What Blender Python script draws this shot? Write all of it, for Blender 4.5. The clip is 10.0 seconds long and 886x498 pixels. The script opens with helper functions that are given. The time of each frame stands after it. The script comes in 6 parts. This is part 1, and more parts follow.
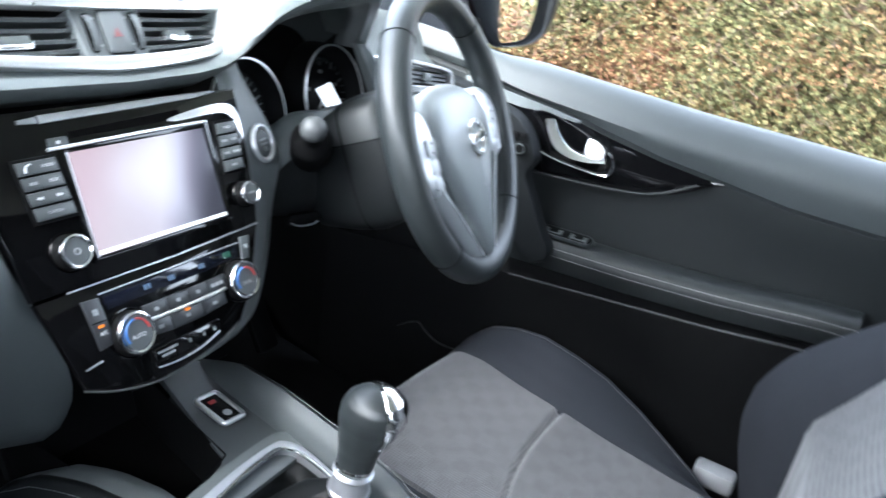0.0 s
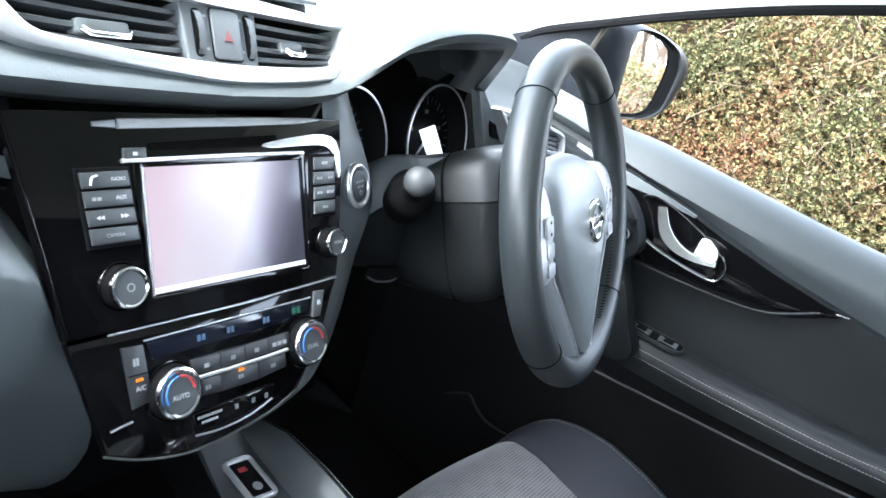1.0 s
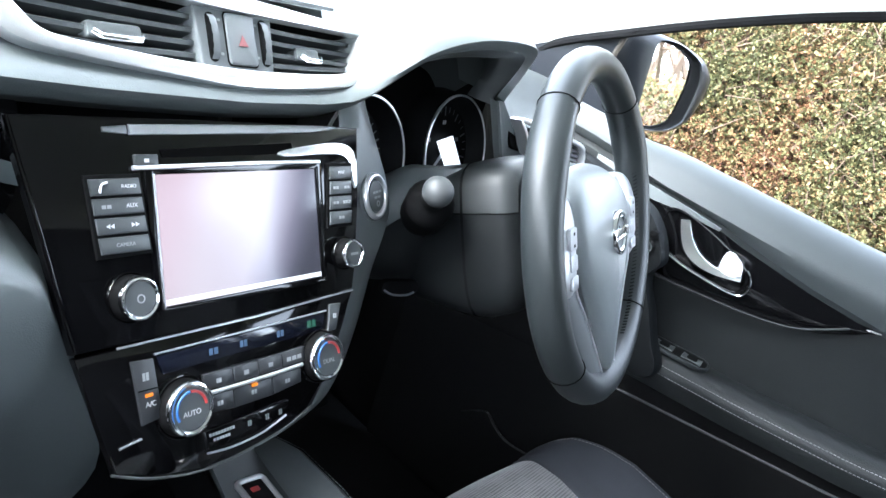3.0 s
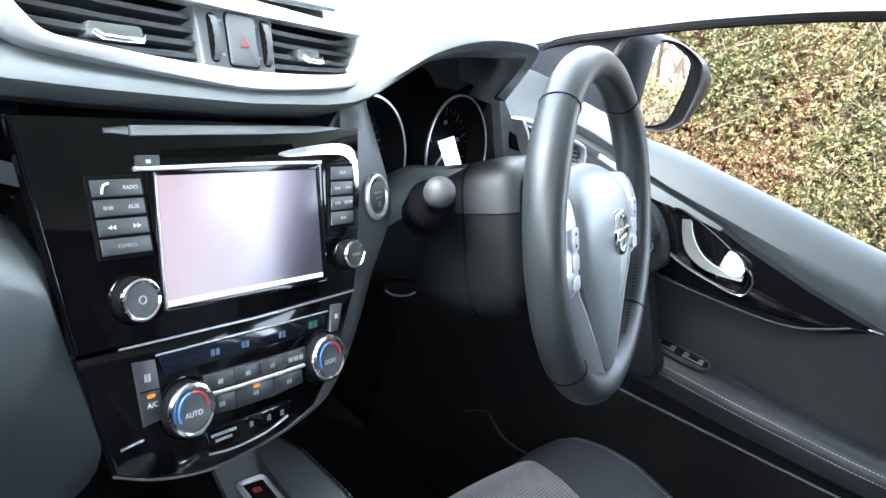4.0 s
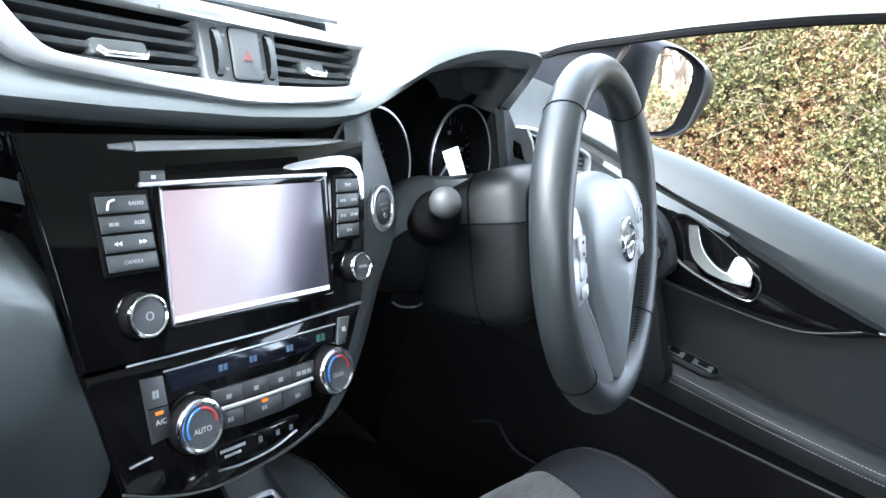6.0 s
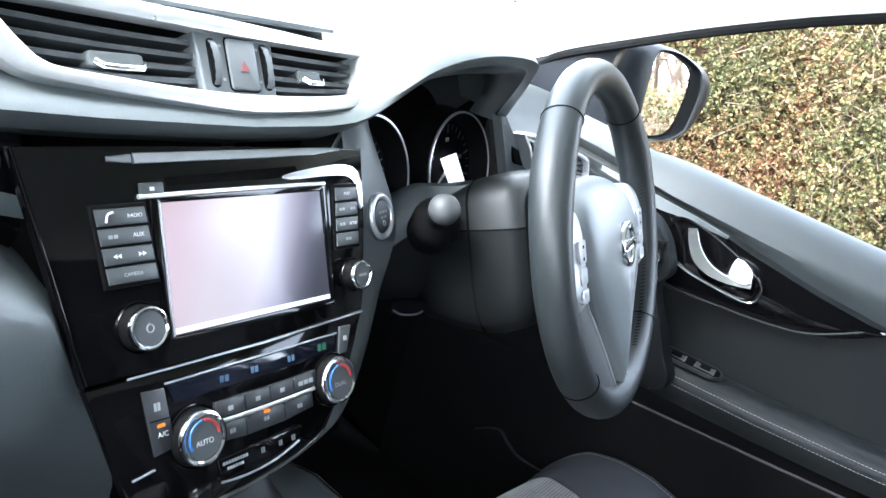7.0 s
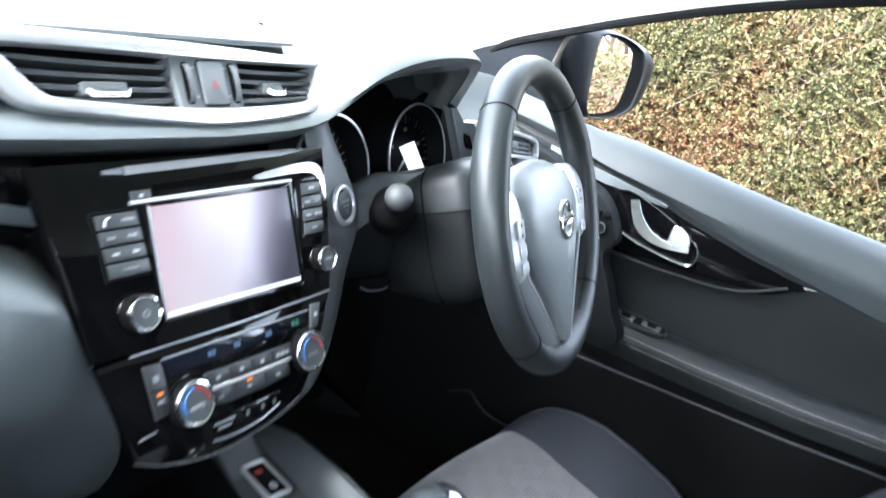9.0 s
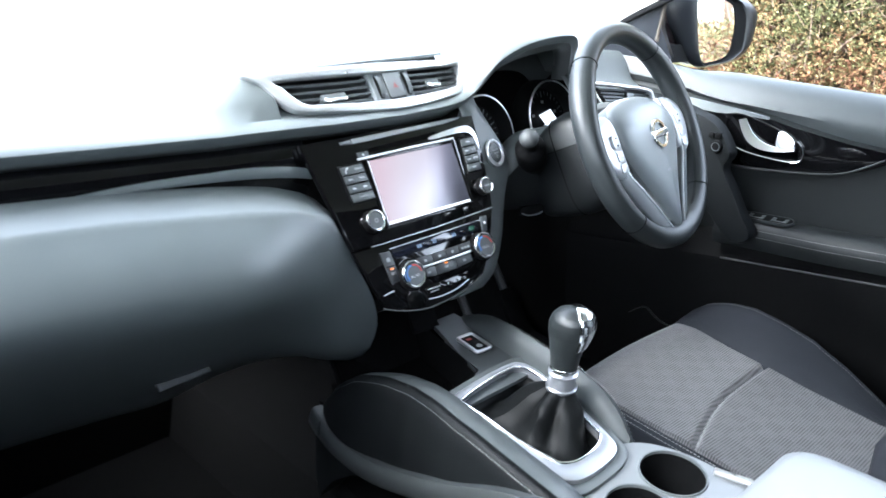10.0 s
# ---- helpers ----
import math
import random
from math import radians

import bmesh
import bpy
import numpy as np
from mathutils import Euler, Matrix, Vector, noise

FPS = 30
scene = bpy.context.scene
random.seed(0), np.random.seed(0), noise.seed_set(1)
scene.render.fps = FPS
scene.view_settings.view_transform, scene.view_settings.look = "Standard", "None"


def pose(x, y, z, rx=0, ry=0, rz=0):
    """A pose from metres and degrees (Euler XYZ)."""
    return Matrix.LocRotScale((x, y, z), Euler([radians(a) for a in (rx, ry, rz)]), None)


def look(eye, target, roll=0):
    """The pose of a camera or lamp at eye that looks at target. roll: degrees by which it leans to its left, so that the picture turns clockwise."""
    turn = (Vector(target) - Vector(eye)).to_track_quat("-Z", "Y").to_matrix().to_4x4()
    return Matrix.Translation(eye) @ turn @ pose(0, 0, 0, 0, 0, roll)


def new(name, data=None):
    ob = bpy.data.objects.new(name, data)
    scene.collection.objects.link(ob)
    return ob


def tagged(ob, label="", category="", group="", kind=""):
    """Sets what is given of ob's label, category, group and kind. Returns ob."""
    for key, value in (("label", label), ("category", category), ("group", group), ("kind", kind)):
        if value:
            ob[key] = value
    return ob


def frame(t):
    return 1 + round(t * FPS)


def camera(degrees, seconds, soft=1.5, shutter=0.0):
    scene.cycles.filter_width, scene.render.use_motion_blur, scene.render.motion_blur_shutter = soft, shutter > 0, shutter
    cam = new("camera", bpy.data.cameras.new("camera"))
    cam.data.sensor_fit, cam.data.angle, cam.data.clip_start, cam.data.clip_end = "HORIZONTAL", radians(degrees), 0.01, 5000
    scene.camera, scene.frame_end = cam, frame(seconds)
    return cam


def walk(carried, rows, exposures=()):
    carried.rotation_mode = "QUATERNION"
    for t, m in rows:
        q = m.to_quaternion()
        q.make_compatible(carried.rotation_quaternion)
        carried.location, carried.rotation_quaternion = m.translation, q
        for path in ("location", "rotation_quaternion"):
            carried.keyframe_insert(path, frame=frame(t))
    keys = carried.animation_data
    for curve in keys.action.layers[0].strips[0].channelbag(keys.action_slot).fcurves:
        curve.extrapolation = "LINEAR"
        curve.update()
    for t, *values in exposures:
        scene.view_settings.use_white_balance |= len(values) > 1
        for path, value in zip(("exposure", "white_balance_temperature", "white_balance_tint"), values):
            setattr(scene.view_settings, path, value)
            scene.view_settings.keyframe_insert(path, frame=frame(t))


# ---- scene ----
cam = camera(58.0, 10.0, 1.5, 0.5)
PATH = [
    (0, (-0.508, -0.543, 1.21), (1.163, 0.243, 0.441), 10.8),
    (0.3, (-0.482, -0.485, 1.195), (1.151, 0.38, 0.432), 14.9),
    (0.5, (-0.458, -0.457, 1.193), (1.137, 0.49, 0.445), 16.7),
    (0.7, (-0.443, -0.436, 1.191), (1.175, 0.487, 0.462), 18.4),
    (1, (-0.429, -0.418, 1.188), (1.215, 0.473, 0.478), 20.5),
    (1.5, (-0.411, -0.418, 1.181), (1.24, 0.482, 0.5), 20.0),
    (2, (-0.412, -0.42, 1.176), (1.234, 0.482, 0.488), 20.3),
    (2.5, (-0.414, -0.409, 1.174), (1.217, 0.526, 0.494), 20.1),
    (4, (-0.414, -0.405, 1.174), (1.215, 0.533, 0.49), 19.9),
    (4.5, (-0.414, -0.404, 1.175), (1.213, 0.545, 0.503), 19.7),
    (5, (-0.414, -0.404, 1.174), (1.211, 0.548, 0.501), 18.9),
    (5.5, (-0.413, -0.403, 1.173), (1.211, 0.554, 0.504), 18.8),
    (7, (-0.412, -0.401, 1.172), (1.216, 0.563, 0.524), 17.7),
    (7.5, (-0.41, -0.404, 1.169), (1.205, 0.58, 0.518), 16.4),
    (8, (-0.411, -0.401, 1.171), (1.208, 0.576, 0.521), 16.8),
    (8.5, (-0.413, -0.403, 1.172), (1.207, 0.57, 0.516), 17.2),
    (8.7, (-0.419, -0.411, 1.182), (1.208, 0.514, 0.478), 17.7),
    (9, (-0.476, -0.467, 1.224), (1.164, 0.436, 0.519), 15.9),
    (9.2, (-0.545, -0.529, 1.218), (1.039, 0.437, 0.472), 14.2),
    (9.3, (-0.573, -0.569, 1.233), (0.973, 0.459, 0.491), 12.1),
    (9.5, (-0.627, -0.657, 1.229), (0.828, 0.511, 0.508), 8.1),
    (9.7, (-0.67, -0.717, 1.239), (0.677, 0.563, 0.501), 2.5),
    (9.8, (-0.687, -0.754, 1.235), (0.63, 0.558, 0.499), 1.5),
    (10, (-0.723, -0.818, 1.234), (0.556, 0.553, 0.537), -0.5),
]
walk(cam, [(t, look(eye, target, roll)) for t, eye, target, roll in PATH], [(0, 3.35, 5960, 7), (1, 3.43, 5960, 7), (5, 3.45, 5960, 7), (7, 3.41, 5960, 7), (10, 3.39, 5960, 7)])

# ---- world, sun, exposure ----
world = bpy.data.worlds.new("world")
scene.world = world
world.use_nodes = True
wn, wl = world.node_tree.nodes, world.node_tree.links
sky = wn.new("ShaderNodeTexSky")
sky.sky_type = 'NISHITA'
sky.sun_disc = False
sky.sun_elevation, sky.sun_rotation = radians(46), radians(-78.7)
sky.air_density, sky.dust_density, sky.ozone_density = 1.0, 2.3, 1.6
haze = wn.new("ShaderNodeHueSaturation")  # thin even cloud takes most of the blue out of the sky
haze.inputs["Saturation"].default_value = 0.35
wl.new(sky.outputs[0], haze.inputs["Color"])
wl.new(haze.outputs[0], wn["Background"].inputs[0])
wn["Background"].inputs[1].default_value = 0.45
sun_data = bpy.data.lights.new("sun", 'SUN')
sun_data.energy, sun_data.angle, sun_data.color = 1.15, radians(45), (1.0, 0.985, 0.97)
sun = new("sun", sun_data)
sun.matrix_world = look((-7.5, 1.5, 9.0), (0.0, 0.0, 0.7))


# ---- materials ----
def mat(name, col, rough=0.5, metal=0.0, var=0.12, vscale=9.0, bump=0.0, bscale=500.0, coat=0.0, rvar=0.08, spec=0.5):
    m = bpy.data.materials.new(name)
    m.use_nodes = True
    n, l = m.node_tree.nodes, m.node_tree.links
    b = n["Principled BSDF"]
    b.inputs["Roughness"].default_value, b.inputs["Metallic"].default_value = rough, metal
    b.inputs["Coat Weight"].default_value = coat
    b.inputs["Specular IOR Level"].default_value = spec
    b.inputs["Coat Roughness"].default_value = 0.03
    tc = n.new("ShaderNodeTexCoord")
    big = n.new("ShaderNodeTexNoise")
    big.inputs["Scale"].default_value, big.inputs["Detail"].default_value = vscale, 5
    fine = n.new("ShaderNodeTexNoise")
    fine.inputs["Scale"].default_value, fine.inputs["Detail"].default_value = bscale, 2
    l.new(tc.outputs["Object"], big.inputs["Vector"])
    l.new(tc.outputs["Object"], fine.inputs["Vector"])
    ramp = n.new("ShaderNodeMix")
    ramp.data_type = 'RGBA'
    ramp.inputs["A"].default_value = (*[c * (1 - var) for c in col], 1)
    ramp.inputs["B"].default_value = (*[min(1, c * (1 + var)) for c in col], 1)
    l.new(big.outputs["Fac"], ramp.inputs["Factor"])
    l.new(ramp.outputs["Result"], b.inputs["Base Color"])
    mr = n.new("ShaderNodeMapRange")
    mr.inputs["To Min"].default_value, mr.inputs["To Max"].default_value = max(0.0, rough - rvar), min(1.0, rough + rvar)
    l.new(big.outputs["Fac"], mr.inputs["Value"])
    l.new(mr.outputs["Result"], b.inputs["Roughness"])
    if bump:
        bp = n.new("ShaderNodeBump")
        bp.inputs["Strength"].default_value, bp.inputs["Distance"].default_value = bump, 0.0006
        l.new(fine.outputs["Fac"], bp.inputs["Height"])
        l.new(bp.outputs["Normal"], b.inputs["Normal"])
    return m


def glow(name, col, strength, back=(0.01, 0.01, 0.012)):
    m = mat(name, back, 0.12, var=0.0)
    b = m.node_tree.nodes["Principled BSDF"]
    b.inputs["Emission Color"].default_value = (*col, 1)
    b.inputs["Emission Strength"].default_value = strength
    return m


def weave(name, col, period, amount, rough=0.9):
    """Cloth with fine crossed ribs whose strength changes in small checks."""
    m = mat(name, col, rough, var=0.18, vscale=30, rvar=0.03, spec=0.15)
    n, l = m.node_tree.nodes, m.node_tree.links
    b = n["Principled BSDF"]
    tc = n.new("ShaderNodeTexCoord")
    waves = []
    for axis, k in (('X', 1.0), ('Y', 1.0)):
        w = n.new("ShaderNodeTexWave")
        w.wave_type, w.bands_direction = 'BANDS', axis
        w.inputs["Scale"].default_value = 0.31415 / period * k
        w.inputs["Distortion"].default_value = 0.5
        l.new(tc.outputs["Object"], w.inputs["Vector"])
        waves.append(w)
    check = n.new("ShaderNodeTexChecker")
    check.inputs["Scale"].default_value = 42
    l.new(tc.outputs["Object"], check.inputs["Vector"])
    soft = n.new("ShaderNodeMapRange")
    soft.inputs["To Min"].default_value, soft.inputs["To Max"].default_value = 0.12, 0.4
    l.new(check.outputs["Fac"], soft.inputs["Value"])
    pick = n.new("ShaderNodeMix")
    l.new(soft.outputs["Result"], pick.inputs["Factor"])
    l.new(waves[1].outputs["Fac"], pick.inputs["A"])
    l.new(waves[0].outputs["Fac"], pick.inputs["B"])
    blot = n.new("ShaderNodeTexNoise")
    blot.inputs["Scale"].default_value = 60
    l.new(tc.outputs["Object"], blot.inputs["Vector"])
    mul = n.new("ShaderNodeMath")
    mul.operation = 'MULTIPLY_ADD'
    mul.inputs[1].default_value = 0.85
    l.new(pick.outputs["Result"], mul.inputs[0])
    half = n.new("ShaderNodeMath")
    half.operation = 'MULTIPLY'
    half.inputs[1].default_value = 0.2
    l.new(blot.outputs["Fac"], half.inputs[0])
    sq = n.new("ShaderNodeMath")
    sq.operation = 'MULTIPLY_ADD'
    sq.inputs[1].default_value = 0.09
    l.new(check.outputs["Fac"], sq.inputs[0])
    l.new(half.outputs[0], sq.inputs[2])
    l.new(sq.outputs[0], mul.inputs[2])
    mix = n.new("ShaderNodeMix")
    mix.data_type = 'RGBA'
    mix.inputs["B"].default_value = (*[min(1, c * (1 + amount)) for c in col], 1)
    mix.inputs["A"].default_value = (*[c * (1 - 0.6 * amount) for c in col], 1)
    l.new(mul.outputs[0], mix.inputs["Factor"])
    l.new(mix.outputs["Result"], b.inputs["Base Color"])
    bp = n.new("ShaderNodeBump")
    bp.inputs["Strength"].default_value, bp.inputs["Distance"].default_value = 0.5, 0.0008
    l.new(pick.outputs["Result"], bp.inputs["Height"])
    l.new(bp.outputs["Normal"], b.inputs["Normal"])
    b.inputs["Sheen Weight"].default_value = 0.2
    return m


PAD = mat("soft grained plastic", (0.054, 0.063, 0.0638), 0.43, bump=0.35, bscale=900, spec=0.55)
BELT = mat("dark soft grained plastic", (0.035, 0.0403, 0.0415), 0.5, bump=0.35, bscale=900, spec=0.3)
GLOVE = mat("satin grained plastic", (0.055, 0.065, 0.0662), 0.39, bump=0.25, bscale=900, spec=0.85)
PLASTIC = mat("hard charcoal plastic", (0.027, 0.0295, 0.0305), 0.5, spec=0.35, bump=0.3, bscale=1100)
GREYPANEL = mat("grey moulded plastic", (0.066, 0.0745, 0.0765), 0.4, bump=0.15, bscale=1200)
GREYPANEL2 = mat("smooth charcoal plastic", (0.046, 0.0525, 0.0535), 0.42, bump=0.15, bscale=1200, spec=0.45)
VENTGREY = mat("slate grey moulded plastic", (0.062, 0.069, 0.073), 0.42, bump=0.15, bscale=1200)
SPOKE = mat("satin silver paint", (0.34, 0.35, 0.36), 0.36, 0.45, var=0.05)
# Black plastic, lowered further so footwell and lower door shade is in the colour.
DARK = mat("matt black plastic darkened for shade", (0.0024, 0.0025, 0.0027), 0.65, bump=0.2, spec=0.06)
LINING = mat("black hood lining", (0.024, 0.0275, 0.0285), 0.46, bump=0.3, bscale=900, spec=0.45)
# Near-black for joints and openings; recess and footwell shade is in the colour.
VOID = mat("near-black for joints and recess shade", (0.002, 0.002, 0.002), 0.9, spec=0.03)
GLOSS = mat("piano black lacquer", (0.0015, 0.0015, 0.0017), 0.06, var=0.3, rvar=0.03, spec=0.34)
SILVER = mat("satin silver trim", (0.62, 0.63, 0.64), 0.3, 0.85, var=0.05, bump=0.1, bscale=1500)
BRUSHED = mat("dark satin silver trim", (0.32, 0.33, 0.35), 0.33, 0.8, var=0.06, bump=0.1, bscale=1500)
CHROME = mat("chrome", (0.9, 0.91, 0.92), 0.14, 1.0, var=0.03, rvar=0.04)
AIRBAG = mat("smooth grey airbag cover", (0.108, 0.12, 0.124), 0.4, var=0.06, bump=0.3, bscale=1000, spec=0.55)
FLANK = mat("satin charcoal side panel", (0.088, 0.098, 0.1), 0.42, bump=0.15, bscale=1200, spec=0.4)
# Column light is in the colours: SHROUD for shaded undersides, COLTOP for the lit top.
SHROUD = mat("fine grained black plastic, shaded tone", (0.0045, 0.0053, 0.0057), 0.46, var=0.15, bump=0.35, bscale=1000, spec=0.2)
COLTOP = mat("smooth charcoal column plastic, lit tone", (0.013, 0.015, 0.0157), 0.44, bump=0.3, bscale=1000, spec=0.35)
COWL = mat("smooth dark plastic", (0.058, 0.066, 0.068), 0.42, bump=0.15, bscale=1200, spec=0.4)
LEATHER = mat("black grained leather", (0.0105, 0.0128, 0.0134), 0.42, var=0.2, bump=0.26, bscale=900, spec=0.38)
LEATHER2 = mat("soft black leatherette", (0.0066, 0.0079, 0.0083), 0.46, var=0.2, bump=0.5, bscale=500, spec=0.3)
FABRIC = weave("grey ribbed seat cloth", (0.032, 0.0325, 0.034), 0.0042, 1.2)
BOLSTER = mat("charcoal bolster cloth", (0.0135, 0.0148, 0.018), 0.88, var=0.2, vscale=25, bump=0.6, bscale=1400, spec=0.12)
CARPET = mat("black carpet", (0.004, 0.0041, 0.0043), 0.95, spec=0.04, var=0.35, vscale=120, bump=0.8, bscale=1200)
CREAM = mat("pale headlining cloth", (0.6, 0.61, 0.575), 0.9, var=0.04, bump=0.4, bscale=1500)
RUBBER = mat("black rubber seal", (0.0035, 0.0036, 0.004), 0.8, spec=0.06)
BUTTON = mat("charcoal button", (0.034, 0.0385, 0.0405), 0.42, bump=0.15)
DARKKEY = mat("dark satin key", (0.014, 0.0155, 0.0175), 0.4, bump=0.15)
INK = mat("white print", (0.45, 0.46, 0.47), 0.6)
PALEINK = mat("worn pale print", (0.34, 0.35, 0.36), 0.6)
DIMINK = mat("faded grey print", (0.19, 0.2, 0.205), 0.6)
HAZARD = mat("dim red print", (0.11, 0.03, 0.033), 0.6)
RED = mat("red print", (0.22, 0.018, 0.018), 0.5)
BLUE = mat("blue print", (0.015, 0.075, 0.21), 0.5)
THREAD = mat("grey stitching thread", (0.13, 0.132, 0.13), 0.8)
AMBER = glow("amber lamp", (1.0, 0.26, 0.02), 0.13)
GREENLED = glow("dim green readout", (0.1, 0.6, 0.35), 0.02)
LCD = mat("dark blue tinted display glass", (0.004, 0.005, 0.0095), 0.1, var=0.2)
WHITELCD = glow("lit white display", (0.85, 0.92, 1.0), 0.22)
PAINT = mat("dark burgundy car paint", (0.011, 0.0028, 0.0045), 0.25, 0.0, var=0.15, coat=1.0)
NAVY = mat("blue-black moulded plastic", (0.0068, 0.0078, 0.0098), 0.3, var=0.1, spec=0.28)
BOOT = mat("thin black leatherette", (0.003, 0.0034, 0.0036), 0.45, var=0.25, bump=0.4, bscale=700, spec=0.09)
RAIL = mat("charcoal padded leatherette", (0.005, 0.0058, 0.0064), 0.5, var=0.15, bump=0.4, bscale=600, spec=0.1)
PLATE = mat("grey satin plate", (0.11, 0.117, 0.12), 0.42, 0.2, var=0.06)
SLATE = mat("satin slate trim", (0.07, 0.078, 0.08), 0.4, 0.0, var=0.06, bump=0.1, bscale=1500)
ARMLEATHER = mat("light grey leatherette lid", (0.145, 0.153, 0.157), 0.5, var=0.06, bump=0.4, bscale=600)
MIRROR = mat("mirror silver", (0.82, 0.84, 0.85), 0.015, 1.0, var=0.0, rvar=0.0)
GRASS = mat("rough grass", (0.09, 0.1, 0.035), 0.95, var=0.5, vscale=14, bump=1.0, bscale=90)
TARMAC = mat("asphalt", (0.05, 0.05, 0.052), 0.9, var=0.3, vscale=6, bump=0.9, bscale=220)
BARK = mat("brown twig bark", (0.09, 0.06, 0.04), 0.9, var=0.4, vscale=40)


def glass_mat():
    m = bpy.data.materials.new("clear window glass")
    m.use_nodes = True
    b = m.node_tree.nodes["Principled BSDF"]
    b.inputs["Roughness"].default_value = 0.0
    b.inputs["IOR"].default_value = 1.02
    b.inputs["Transmission Weight"].default_value = 1.0
    b.inputs["Base Color"].default_value = (0.97, 0.985, 0.98, 1)
    return m


def leaf_mat():
    m = bpy.data.materials.new("hedge leaves")
    m.use_nodes = True
    n, l = m.node_tree.nodes, m.node_tree.links
    b = n["Principled BSDF"]
    b.inputs["Roughness"].default_value = 0.7
    b.inputs["Specular IOR Level"].default_value = 0.2
    geo = n.new("ShaderNodeNewGeometry")
    ramp = n.new("ShaderNodeValToRGB")
    e = ramp.color_ramp.elements
    e[0].position, e[0].color = 0.0, (0.034, 0.036, 0.014, 1)
    e[1].position, e[1].color = 1.0, (0.09, 0.037, 0.02, 1)
    for p, c in ((0.25, (0.082, 0.082, 0.032, 1)), (0.45, (0.108, 0.093, 0.043, 1)), (0.62, (0.125, 0.08, 0.036, 1)), (0.82, (0.12, 0.06, 0.029, 1))):
        x = e.new(p)
        x.color = c
    tc = n.new("ShaderNodeTexCoord")
    patch = n.new("ShaderNodeTexNoise")
    patch.inputs["Scale"].default_value = 2.2
    patch.inputs["Detail"].default_value = 3
    l.new(tc.outputs["Object"], patch.inputs["Vector"])
    mr = n.new("ShaderNodeMapRange")
    mr.inputs["From Min"].default_value, mr.inputs["From Max"].default_value = 0.36, 0.64
    mr.inputs["To Min"].default_value, mr.inputs["To Max"].default_value = -0.4, 0.4
    l.new(patch.outputs["Fac"], mr.inputs["Value"])
    add = n.new("ShaderNodeMath")
    add.operation, add.use_clamp = 'ADD', True
    l.new(geo.outputs["Random Per Island"], add.inputs[0])
    l.new(mr.outputs["Result"], add.inputs[1])
    l.new(add.outputs[0], ramp.inputs["Fac"])
    l.new(ramp.outputs["Color"], b.inputs["Base Color"])
    b.inputs["Subsurface Weight"].default_value = 0.0
    return m


def screen_mat():
    m = bpy.data.materials.new("touch screen with painted glare")
    m.use_nodes = True
    n, l = m.node_tree.nodes, m.node_tree.links
    b = n["Principled BSDF"]
    b.inputs["Base Color"].default_value = (0.02, 0.02, 0.025, 1)
    b.inputs["Roughness"].default_value = 0.16
    b.inputs["Specular IOR Level"].default_value = 0.35
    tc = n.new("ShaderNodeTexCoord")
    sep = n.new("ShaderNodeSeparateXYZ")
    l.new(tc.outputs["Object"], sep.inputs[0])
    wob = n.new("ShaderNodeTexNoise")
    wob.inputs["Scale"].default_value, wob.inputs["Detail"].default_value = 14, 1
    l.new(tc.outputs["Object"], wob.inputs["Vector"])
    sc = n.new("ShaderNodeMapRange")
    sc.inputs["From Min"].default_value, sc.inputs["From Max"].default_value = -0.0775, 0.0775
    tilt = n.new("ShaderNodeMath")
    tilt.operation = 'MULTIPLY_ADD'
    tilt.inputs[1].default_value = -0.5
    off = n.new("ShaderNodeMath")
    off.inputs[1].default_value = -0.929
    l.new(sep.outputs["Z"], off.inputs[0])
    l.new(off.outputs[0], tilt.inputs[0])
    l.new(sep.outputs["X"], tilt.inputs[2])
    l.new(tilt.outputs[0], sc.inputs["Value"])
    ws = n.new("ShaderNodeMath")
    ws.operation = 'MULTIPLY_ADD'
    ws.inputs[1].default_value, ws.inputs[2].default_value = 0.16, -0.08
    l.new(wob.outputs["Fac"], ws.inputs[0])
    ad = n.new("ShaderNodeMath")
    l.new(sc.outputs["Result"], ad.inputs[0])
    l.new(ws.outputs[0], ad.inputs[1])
    # Reflected glare painted as emission: pale pink at left, dark at lower right.
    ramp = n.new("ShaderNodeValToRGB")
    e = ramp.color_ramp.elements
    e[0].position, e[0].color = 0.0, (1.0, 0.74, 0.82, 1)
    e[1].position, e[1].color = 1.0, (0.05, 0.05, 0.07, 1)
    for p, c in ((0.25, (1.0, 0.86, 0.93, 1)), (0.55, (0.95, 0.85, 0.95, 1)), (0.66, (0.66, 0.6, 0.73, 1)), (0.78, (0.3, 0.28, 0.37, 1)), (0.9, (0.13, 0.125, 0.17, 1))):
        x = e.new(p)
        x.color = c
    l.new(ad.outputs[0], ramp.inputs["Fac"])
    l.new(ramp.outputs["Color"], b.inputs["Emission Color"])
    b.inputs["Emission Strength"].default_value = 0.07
    return m


GLASS, LEAF, SCREEN = glass_mat(), leaf_mat(), screen_mat()


# ---- building helpers ----
def thing(name, at, label, category, group="", kind=""):
    e = new(name)
    e.empty_display_size = 0.05
    e.location = at
    return tagged(e, label, category, group, kind)


def hang(ob, parent):
    """Parents ob, whose mesh is in world places, to a thing or a part."""
    if parent is not None:
        ob.parent = parent
        if parent.type == 'EMPTY':
            ob.matrix_parent_inverse = Matrix.Translation(-parent.location)
    return ob


def part(name, bm, material, parent, label="", smooth=40):
    me = bpy.data.meshes.new(name)
    bm.normal_update()
    bm.to_mesh(me)
    bm.free()
    me.materials.append(material)
    if smooth:
        me.polygons.foreach_set("use_smooth", [True] * len(me.polygons))
        me.set_sharp_from_angle(angle=radians(smooth))
    return tagged(hang(new(name, me), parent), label)


